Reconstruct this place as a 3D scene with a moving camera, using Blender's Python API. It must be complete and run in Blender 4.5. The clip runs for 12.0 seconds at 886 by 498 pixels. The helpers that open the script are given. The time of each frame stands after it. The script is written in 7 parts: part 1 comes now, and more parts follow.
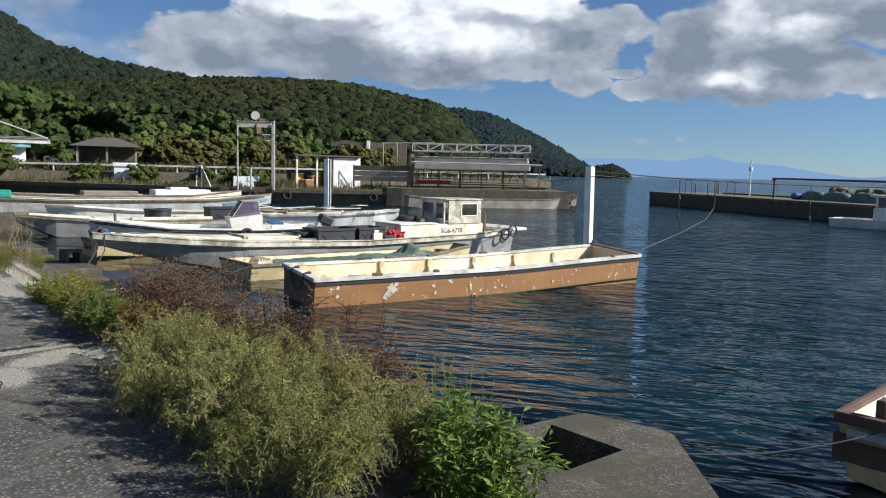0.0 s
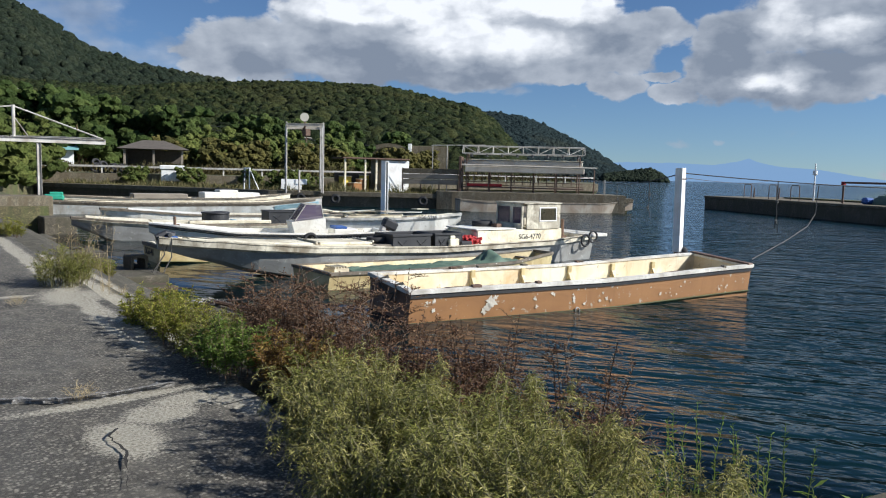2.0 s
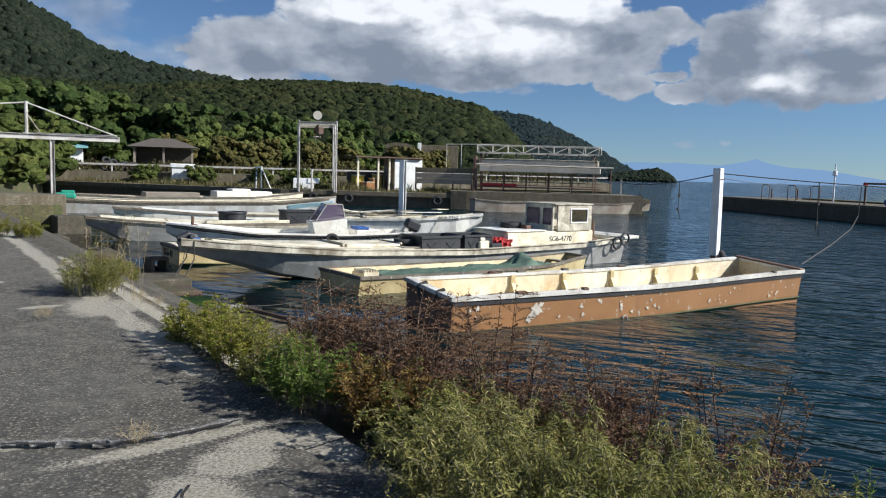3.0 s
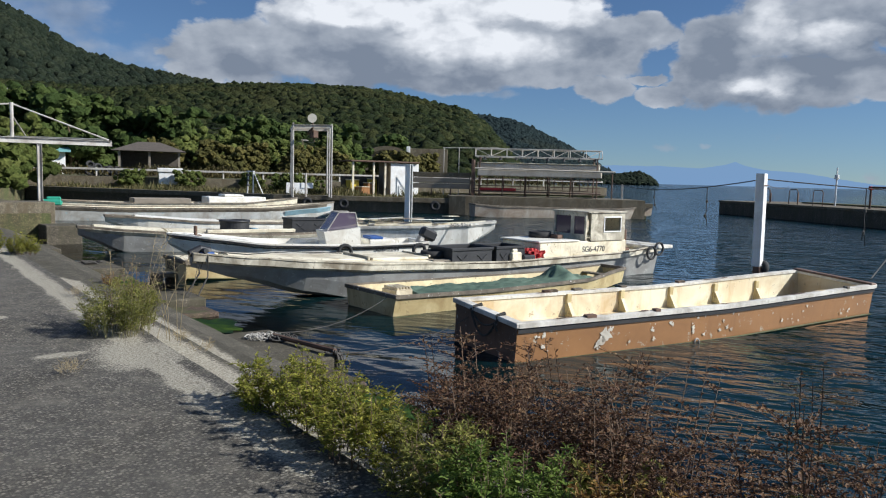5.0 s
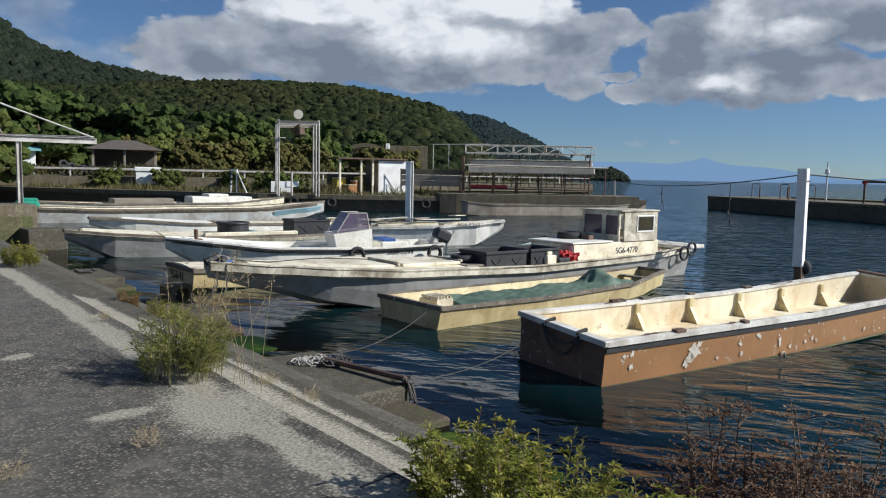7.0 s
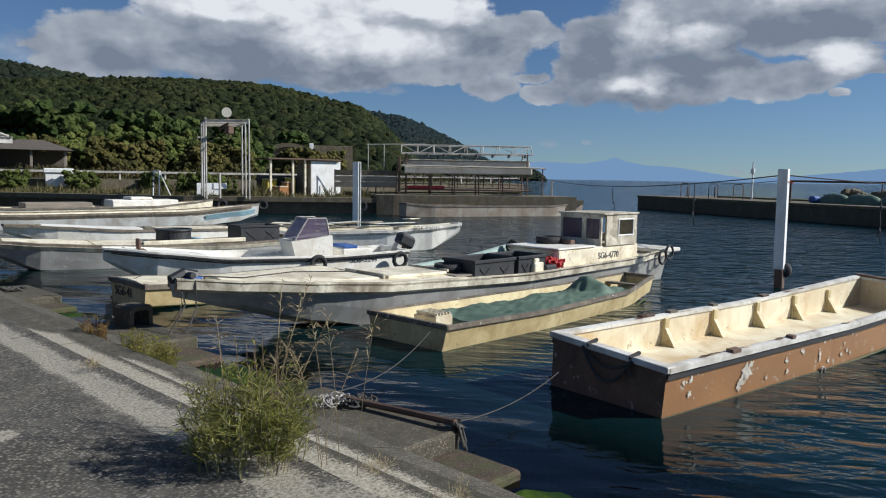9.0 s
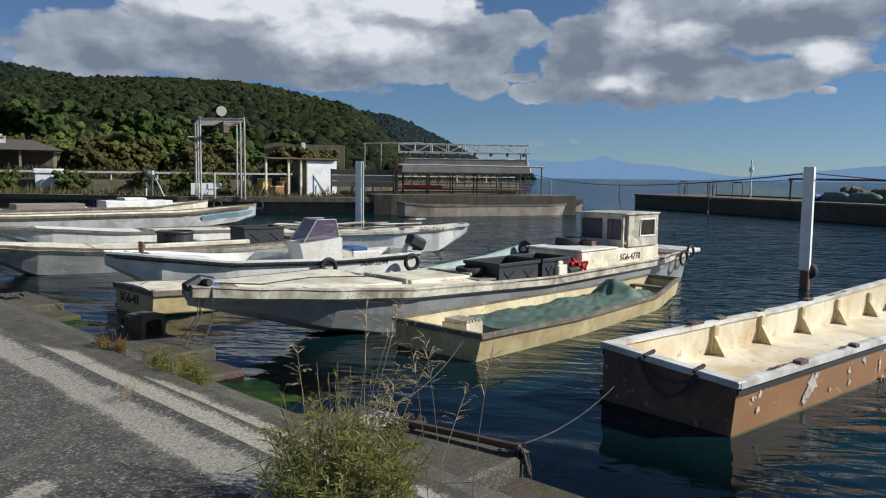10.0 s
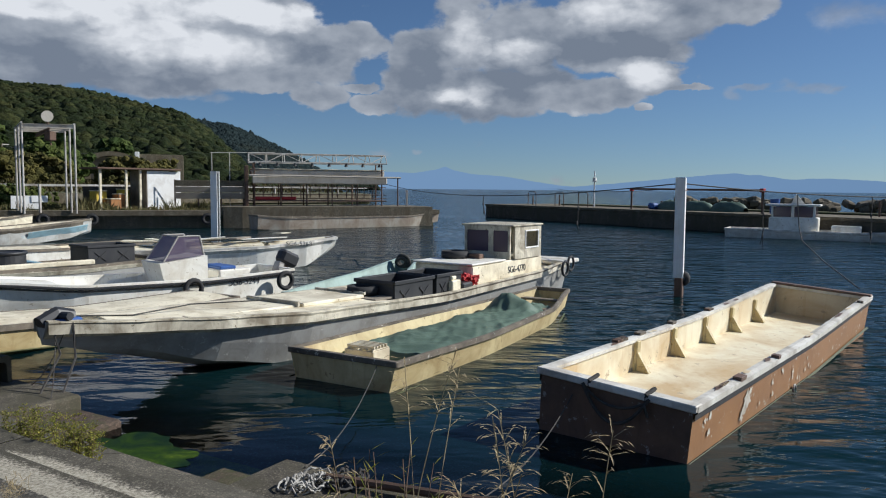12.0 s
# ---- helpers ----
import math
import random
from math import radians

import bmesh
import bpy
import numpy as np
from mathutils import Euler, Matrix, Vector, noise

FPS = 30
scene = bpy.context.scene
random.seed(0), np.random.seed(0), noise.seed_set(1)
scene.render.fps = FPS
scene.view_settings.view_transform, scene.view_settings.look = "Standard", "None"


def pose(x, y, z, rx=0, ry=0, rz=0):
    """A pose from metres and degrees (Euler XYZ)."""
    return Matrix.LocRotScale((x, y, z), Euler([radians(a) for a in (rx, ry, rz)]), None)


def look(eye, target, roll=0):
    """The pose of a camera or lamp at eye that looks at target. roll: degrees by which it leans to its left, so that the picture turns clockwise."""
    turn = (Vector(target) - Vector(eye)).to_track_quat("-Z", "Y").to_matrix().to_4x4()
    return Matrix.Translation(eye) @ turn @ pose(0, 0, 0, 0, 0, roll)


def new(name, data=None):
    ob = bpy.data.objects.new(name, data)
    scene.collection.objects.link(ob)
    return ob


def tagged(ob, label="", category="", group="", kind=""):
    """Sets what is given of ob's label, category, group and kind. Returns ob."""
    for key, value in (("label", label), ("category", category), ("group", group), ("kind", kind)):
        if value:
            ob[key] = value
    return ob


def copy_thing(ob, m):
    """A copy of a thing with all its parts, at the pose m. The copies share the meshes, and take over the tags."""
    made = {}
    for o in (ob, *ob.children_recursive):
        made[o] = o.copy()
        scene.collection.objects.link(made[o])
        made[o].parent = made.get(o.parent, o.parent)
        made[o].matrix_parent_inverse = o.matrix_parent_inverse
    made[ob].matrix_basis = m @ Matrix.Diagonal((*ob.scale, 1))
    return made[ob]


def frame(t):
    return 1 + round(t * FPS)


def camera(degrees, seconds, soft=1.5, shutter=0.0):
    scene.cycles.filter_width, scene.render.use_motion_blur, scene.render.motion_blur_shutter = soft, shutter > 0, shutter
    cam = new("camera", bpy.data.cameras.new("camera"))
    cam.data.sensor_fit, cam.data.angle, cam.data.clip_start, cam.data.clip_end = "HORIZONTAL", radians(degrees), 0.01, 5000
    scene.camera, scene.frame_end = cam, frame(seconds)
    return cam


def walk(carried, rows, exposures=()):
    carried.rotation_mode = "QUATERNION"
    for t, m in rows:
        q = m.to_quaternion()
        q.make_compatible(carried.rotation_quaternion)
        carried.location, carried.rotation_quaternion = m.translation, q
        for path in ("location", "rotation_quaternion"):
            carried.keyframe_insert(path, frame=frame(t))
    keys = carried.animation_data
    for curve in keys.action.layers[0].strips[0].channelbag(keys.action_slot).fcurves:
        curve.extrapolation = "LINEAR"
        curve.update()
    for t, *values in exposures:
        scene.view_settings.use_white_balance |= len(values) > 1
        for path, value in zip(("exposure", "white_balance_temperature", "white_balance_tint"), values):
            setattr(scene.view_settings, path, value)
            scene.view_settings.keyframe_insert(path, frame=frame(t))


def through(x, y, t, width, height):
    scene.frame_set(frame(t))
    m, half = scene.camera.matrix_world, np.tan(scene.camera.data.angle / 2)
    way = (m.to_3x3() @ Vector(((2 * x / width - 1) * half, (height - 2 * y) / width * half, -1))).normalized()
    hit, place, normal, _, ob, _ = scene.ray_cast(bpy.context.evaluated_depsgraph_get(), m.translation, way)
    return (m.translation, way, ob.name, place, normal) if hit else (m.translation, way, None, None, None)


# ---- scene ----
cam = camera(60.7, 12.0, soft=1.1)
PATH = [
    (0, (0.009, 0.359, 1.496), (1.298, 1.875, 1.293), 1.3),
    (0.5, (0.0, 0.839, 1.467), (1.261, 2.382, 1.299), 1.6),
    (1, (-0.028, 1.341, 1.429), (1.215, 2.901, 1.273), 1.3),
    (1.5, (-0.002, 1.814, 1.405), (1.224, 3.383, 1.217), 1.5),
    (2, (-0.015, 2.269, 1.405), (1.205, 3.842, 1.21), 1.4),
    (2.5, (-0.032, 2.762, 1.373), (1.186, 4.337, 1.183), 1.6),
    (3, (-0.038, 3.243, 1.393), (1.17, 4.824, 1.196), 1.6),
    (5, (-0.022, 5.08, 1.435), (1.223, 6.634, 1.248), 1.5),
    (5.5, (-0.04, 5.556, 1.423), (1.197, 7.117, 1.232), 1.2),
    (6, (-0.035, 6.017, 1.414), (1.228, 7.554, 1.211), 1.4),
    (6.5, (-0.091, 6.476, 1.412), (1.183, 8.006, 1.227), 1.2),
    (7, (-0.134, 6.915, 1.422), (1.166, 8.423, 1.229), 1.1),
    (9, (-0.169, 8.762, 1.441), (1.286, 10.122, 1.252), 0.9),
    (9.5, (-0.131, 9.222, 1.448), (1.327, 10.58, 1.267), 0.9),
    (10, (-0.098, 9.644, 1.439), (1.375, 10.983, 1.248), 0.7),
    (10.5, (-0.027, 10.005, 1.43), (1.484, 11.305, 1.264), 0.9),
    (11, (0.016, 10.329, 1.432), (1.585, 11.556, 1.259), 0.6),
    (11.5, (0.068, 10.639, 1.436), (1.719, 11.752, 1.25), 0.5),
    (12, (0.136, 10.892, 1.445), (1.853, 11.904, 1.286), 0.5),
]
walk(cam, [(t, look(eye, target, roll)) for t, eye, target, roll in PATH], exposures=[(0, 0.52, 6050, 10), (3, 0.45, 6050, 10), (5, 0.32, 6050, 10), (7, 0.24, 6050, 10), (9, 0.17, 6050, 10), (12, 0.12, 6050, 10)])

# ==== place ====
WATER = -1.07
SUN_AZ, SUN_EL = 139.0, 33.0   # degrees clockwise from +y, degrees up


# ---- sky, sun and clouds ----
def make_world():
    world = bpy.data.worlds.new("sky")
    scene.world = world
    world.use_nodes = True
    nt = world.node_tree
    nt.nodes.clear()
    L = nt.links

    def node(kind, **kw):
        n = nt.nodes.new(kind)
        for k, v in kw.items():
            if k == "op":
                n.operation = v
        return n

    def put(sock, v):
        if isinstance(v, (int, float)):
            sock.default_value = v
        else:
            L.new(v, sock)

    def m(op, a, b=0.0, c=0.0):
        n = node("ShaderNodeMath", op=op)
        put(n.inputs[0], a), put(n.inputs[1], b), put(n.inputs[2], c)
        return n.outputs[0]

    def step(x, lo, hi):
        n = node("ShaderNodeMapRange")
        n.interpolation_type = "SMOOTHSTEP"
        put(n.inputs[0], x)
        n.inputs[1].default_value, n.inputs[2].default_value = lo, hi
        return n.outputs[0]

    sky = node("ShaderNodeTexSky")
    sky.sky_type = "NISHITA"
    sky.sun_disc = False
    sky.sun_elevation, sky.sun_rotation = radians(SUN_EL), radians(SUN_AZ)
    sky.air_density, sky.dust_density, sky.ozone_density = 1.0, 0.25, 2.2
    co = node("ShaderNodeTexCoord")
    sep = node("ShaderNodeSeparateXYZ")
    L.new(co.outputs["Generated"], sep.inputs[0])
    x, y, z = sep.outputs
    clean = node("ShaderNodeCombineXYZ")       # clear dry air: the pale band at the horizon is thin
    put(clean.inputs[0], x), put(clean.inputs[1], y), put(clean.inputs[2], m("MULTIPLY_ADD", m("MAXIMUM", z, 0.0), 1.15, 0.034))
    nrm = node("ShaderNodeVectorMath")
    nrm.operation = "NORMALIZE"
    L.new(clean.outputs[0], nrm.inputs[0])
    L.new(nrm.outputs[0], sky.inputs[0])
    az = m("MULTIPLY", m("ARCTAN2", x, y), 180 / math.pi)
    el = m("MULTIPLY", m("ARCSINE", z), 180 / math.pi)

    def fbm(scale, detail, shift=0.0, lift=0.0):
        c = node("ShaderNodeCombineXYZ")
        put(c.inputs[0], m("ADD", m("MULTIPLY", az, 0.16), shift))
        put(c.inputs[1], m("ADD", m("MULTIPLY", el, 0.26), lift))
        n = node("ShaderNodeTexNoise")
        n.inputs["Scale"].default_value, n.inputs["Detail"].default_value = scale, detail
        n.inputs["Roughness"].default_value = 0.56
        L.new(c.outputs[0], n.inputs["Vector"])
        return n.outputs["Fac"]

    def billow(scale, shift=0.0, lift=0.0, detail=4.0):
        """Rounded heaps upon heaps."""
        c = node("ShaderNodeCombineXYZ")
        put(c.inputs[0], m("ADD", m("MULTIPLY", az, 0.16), shift))
        put(c.inputs[1], m("ADD", m("MULTIPLY", el, 0.24), lift))
        w = node("ShaderNodeTexNoise")
        w.inputs["Scale"].default_value, w.inputs["Detail"].default_value = 2.4, 3
        L.new(c.outputs[0], w.inputs["Vector"])
        a = node("ShaderNodeVectorMath")
        a.operation = "MULTIPLY_ADD"
        a.inputs[1].default_value = (.32, .32, 0)
        L.new(w.outputs["Color"], a.inputs[0]), L.new(c.outputs[0], a.inputs[2])
        v = node("ShaderNodeTexVoronoi")
        v.feature, v.normalize = "F1", True
        v.inputs["Scale"].default_value, v.inputs["Detail"].default_value, v.inputs["Roughness"].default_value = scale, detail, 0.55
        v.inputs["Lacunarity"].default_value = 2.2
        L.new(a.outputs[0], v.inputs["Vector"])
        return m("SUBTRACT", 1.0, v.outputs["Distance"])

    wa = m("MULTIPLY", m("SUBTRACT", fbm(1.6, 5, 7.0), 0.5), 3.4)
    we = m("MULTIPLY", m("SUBTRACT", fbm(1.8, 5, 31.0), 0.5), 1.9)
    azw, elw = m("ADD", az, wa), m("ADD", el, we)
    # heaps of the two banks and of the small clouds: bearing, elevation, half width, half height
    bank = [(21.0, 7.9, 2.3, 2.1), (24.3, 8.5, 3.0, 2.3), (28.3, 10.0, 3.0, 3.2), (31.6, 10.8, 2.6, 2.4), (34.0, 10.7, 3.4, 2.6), (37.8, 10.8, 3.0, 2.6), (41.6, 11.1, 4.3, 3.4), (45.8, 10.9, 3.8, 3.0), (48.6, 10.4, 2.6, 2.1),
            (31.2, 8.0, 6.4, 1.6), (38.7, 7.7, 5.6, 1.5), (44.6, 8.8, 4.7, 1.7), (52.3, 10.5, 2.8, 1.2), (50.3, 9.0, 2.6, 1.6), (47.1, 7.5, 2.4, .6), (50.4, 6.8, 1.8, 1.0), (53.0, 7.5, 1.6, .38)]
    second = [(58.2, 9.1, 2.6, 2.3), (61.0, 10.9, 3.0, 2.6), (64.5, 10.7, 3.8, 2.5), (57.1, 7.6, 2.1, 2.1), (60.9, 7.1, 4.7, 1.8), (65.0, 7.6, 3.8, 1.6), (54.5, 6.3, 2.0, .7), (55.5, 7.8, .5, .7), (67.5, 6.8, 2.6, 1.0),
              (66.5, 11.3, 2.6, 1.7), (71.5, 12.5, 3.4, 1.7), (75.5, 12.2, 4.7, 2.0), (79.6, 12.6, 2.6, 1.2), (72.0, 10.2, 5.1, 1.6), (74.4, 8.2, 2.1, 1.2), (70.1, 6.9, 3.8, 1.0), (77.2, 7.4, 1.3, .22), (73.9, 5.9, .8, .34)]
    wisps = [(11.6, 9.8, 4.6, 2.4), (15.0, 7.7, 3.2, 1.5), (17.5, 7.8, 2.2, 1.2), (43.2, 6.3, 1.2, .42), (79.8, 6.8, .6, .55), (81.3, 7.3, 1.6, .22), (83.4, 7.3, .9, .36), (84.8, 7.0, 2.1, .32), (86.5, 6.8, .9, .22), (87.0, 11.5, 3.0, 1.0),
             (55.0, 2.65, 0.9, 0.28), (57.4, 2.6, 0.4, 0.2)]
    # where the banks turn towards the sun, and where they lie in their own shade
    bright = [(28.7, 11.7, 2.6, 1.1), (31.1, 12.0, 2.6, 1.1), (34.0, 12.0, 2.8, 1.3), (37.8, 11.7, 2.8, 1.3), (42.4, 12.6, 4.6, 1.2), (47.3, 12.0, 3.4, .9), (61.0, 11.0, 1.6, 1.6), (60.5, 6.9, 2.0, .7), (64.9, 10.0, 2.6, .8), 
              (71.5, 12.7, 3.4, 1.1), (74.4, 8.3, 1.9, 1.0), (41.5, 9.7, 6.0, 1.3)]
    shade = [(31.2, 7.1, 8.5, 1.0), (38.8, 6.9, 5.0, .9), (57.0, 8.3, 1.8, 2.2), (66.6, 9.4, 3.6, .8), (72.4, 10.2, 5.6, 1.0), (49.5, 9.6, 2.2, .7), (61.0, 5.8, 5.0, .7), (26.0, 8.0, 4.0, 1.0), (66.0, 8.2, 4.5, .6), (34.0, 8.6, 4.0, .8)]

    def heap(row, grow=1.15):
        a, e, w, h = row
        da = m("DIVIDE", m("SUBTRACT", azw, a), w * grow)
        de = m("DIVIDE", m("SUBTRACT", elw, e), h * grow)
        return m("SUBTRACT", 1.0, m("ADD", m("MULTIPLY", da, da), m("MULTIPLY", de, de)))

    def cover(rows):
        best = None
        for row in rows:
            d = heap(row)
            best = d if best is None else m("MAXIMUM", best, d)
        return best

    def gather(rows):
        total = None
        for row in rows:
            d = m("MAXIMUM", heap(row, 1.3), 0.0)
            total = d if total is None else m("ADD", total, d)
        return m("MINIMUM", total, 1.0)

    high = m("MULTIPLY", m("SUBTRACT", fbm(0.35, 4, 53.0), 0.56), 9.0)       # broken cloud over the rest of the sky
    high = m("SUBTRACT", m("MULTIPLY", high, step(el, 15.5, 22.0)), 0.4)
    best = m("MAXIMUM", m("MAXIMUM", m("MAXIMUM", cover(bank), cover(second)), -1.5), high)
    n1, b1 = fbm(1.7, 9), billow(1.5)
    ragged = m("ADD", m("MULTIPLY", m("SUBTRACT", n1, 0.5), 1.5), m("MULTIPLY", m("SUBTRACT", b1, 0.62), 1.5))
    f = m("ADD", best, ragged)
    thin = m("ADD", m("MAXIMUM", cover(wisps), -1.5), m("MULTIPLY", m("SUBTRACT", fbm(1.9, 8, 3.0), 0.5), 3.2))
    mask = m("MAXIMUM", step(f, -0.02, 0.42), m("MULTIPLY", step(thin, 0.05, 1.5), 0.55))
    relief = m("MULTIPLY", m("SUBTRACT", billow(1.5, 0, 0, 1.6), billow(1.5, -0.06, -0.12, 1.6)), 0.80)
    relief = m("ADD", relief, m("MULTIPLY", m("SUBTRACT", fbm(1.5, 5), fbm(1.5, 5, 0.12, 0.18)), 1.0))
    relief = m("ADD", relief, m("MULTIPLY", m("SUBTRACT", fbm(0.6, 4), fbm(0.6, 4, 0.2, 0.3)), 1.0))
    light = m("SUBTRACT", m("MULTIPLY", m("MULTIPLY", gather(bright), m("MULTIPLY_ADD", m("ADD", n1, b1), 1.0, -0.35)), 0.80), m("MULTIPLY", gather(shade), 0.32))
    light = m("ADD", light, m("MULTIPLY", m("SUBTRACT", 0.5, f), 0.10))      # thin edges are lit through
    lit = m("ADD", m("ADD", light, m("MULTIPLY_ADD", step(az, 53.0, 58.0), -0.08, 0.375)), relief)
    ramp = node("ShaderNodeValToRGB")
    ramp.color_ramp.elements[0].color, ramp.color_ramp.elements[1].color = (3.0, 3.5, 4.3, 1), (12.4, 12.4, 12.4, 1)
    mid = ramp.color_ramp.elements.new(0.5)
    mid.color = (6.0, 6.4, 7.0, 1)
    L.new(lit, ramp.inputs[0])
    tint = node("ShaderNodeMix")
    tint.data_type = "RGBA"
    tint.blend_type = "MULTIPLY"
    tint.inputs[0].default_value = 1.0
    tint.inputs[7].default_value = (0.83, 0.97, 1.14, 1)
    L.new(sky.outputs[0], tint.inputs[6])
    mix = node("ShaderNodeMix")
    mix.data_type = "RGBA"
    L.new(mask, mix.inputs[0]), L.new(tint.outputs[2], mix.inputs[6]), L.new(ramp.outputs[0], mix.inputs[7])
    bg = node("ShaderNodeBackground")
    bg.inputs[1].default_value = 0.056
    L.new(mix.outputs[2], bg.inputs[0])
    out = node("ShaderNodeOutputWorld")
    L.new(bg.outputs[0], out.inputs[0])


make_world()
sun_data = bpy.data.lights.new("sun", "SUN")
sun_data.energy, sun_data.angle, sun_data.color = 5.0, radians(0.53), (1.0, 0.955, 0.87)
sun = new("sun", sun_data)
sa, se = radians(SUN_AZ), radians(SUN_EL)
sun.matrix_world = look((60 * math.sin(sa) * math.cos(se), 60 * math.cos(sa) * math.cos(se), 60 * math.sin(se)), (0, 0, 0))


# ---- materials ----
def material(name, build):
    mat = bpy.data.materials.new(name)
    mat.use_nodes = True
    nt = mat.node_tree
    build(nt, nt.nodes["Principled BSDF"])
    return mat


def tex(nt, scale, detail=6, rough=0.6, kind="Object", stretch=(1, 1, 1), warp=0.0):
    co = nt.nodes.new("ShaderNodeTexCoord")
    mp = nt.nodes.new("ShaderNodeMapping")
    mp.inputs["Scale"].default_value = stretch
    nt.links.new(co.outputs[kind], mp.inputs[0])
    n = nt.nodes.new("ShaderNodeTexNoise")
    n.inputs["Scale"].default_value, n.inputs["Detail"].default_value, n.inputs["Roughness"].default_value = scale, detail, rough
    n.inputs["Distortion"].default_value = warp
    nt.links.new(mp.outputs[0], n.inputs["Vector"])
    return n.outputs["Fac"]


def ramp(nt, fac, stops):
    r = nt.nodes.new("ShaderNodeValToRGB")
    els = r.color_ramp.elements
    while len(els) < len(stops):
        els.new(0.5)
    for e, (p, c) in zip(els, stops):
        e.position, e.color = p, (*c, 1) if len(c) == 3 else c
    nt.links.new(fac, r.inputs[0])
    return r.outputs[0]


def blend(nt, fac, a, b, how="MIX"):
    n = nt.nodes.new("ShaderNodeMix")
    n.data_type, n.blend_type = "RGBA", how
    for s, v in ((n.inputs[0], fac), (n.inputs[6], a), (n.inputs[7], b)):
        if isinstance(v, (int, float)):
            s.default_value = v
        elif isinstance(v, tuple):
            s.default_value = (*v, 1)
        else:
            nt.links.new(v, s)
    return n.outputs[2]


def bump(nt, bsdf, height, strength=0.3, dist=0.02):
    b = nt.nodes.new("ShaderNodeBump")
    b.inputs["Strength"].default_value, b.inputs["Distance"].default_value = strength, dist
    nt.links.new(height, b.inputs["Height"])
    nt.links.new(b.outputs[0], bsdf.inputs["Normal"])


def worn(name, base, dark, light=None, scale=6.0, rough=0.6, metal=0.0, stain=0.5, fleck=None, relief=0.25, stretch=(1, 1, 1)):
    """A painted or bare surface: base colour with broad stains in dark, fine grain, and flecks where paint has gone."""
    light = light or tuple(min(1, c * 1.12) for c in base)

    def build(nt, b):
        big = tex(nt, scale * 0.35, 5, 0.62, stretch=stretch, warp=0.6)
        fine = tex(nt, scale * 6, 8, 0.7, stretch=stretch)
        col = blend(nt, fine, base, light)
        st = ramp(nt, big, [(0.50 - 0.16 * stain, (1, 1, 1)), (0.66, (0, 0, 0))])
        inv = nt.nodes.new("ShaderNodeMath")
        inv.operation = "MULTIPLY_ADD"
        inv.inputs[1].default_value, inv.inputs[2].default_value = -stain, stain
        nt.links.new(st, inv.inputs[0])
        col = blend(nt, inv.outputs[0], col, dark)
        streak = tex(nt, scale * 2.2, 5, 0.65, stretch=(1, 1, 0.12))
        sk = ramp(nt, streak, [(0.54, (0, 0, 0)), (0.72, (0.55 * stain, 0.55 * stain, 0.55 * stain))])
        col = blend(nt, sk, col, dark)
        if fleck:
            fl = tex(nt, scale * 1.7, 9, 0.72, warp=0.3)
            col = blend(nt, ramp(nt, fl, [(0.61, (0, 0, 0)), (0.64, (1, 1, 1))]), col, fleck)
        nt.links.new(col, b.inputs["Base Color"])
        b.inputs["Roughness"].default_value, b.inputs["Metallic"].default_value = rough, metal
        bump(nt, b, fine, relief, 0.01)
    return material(name, build)


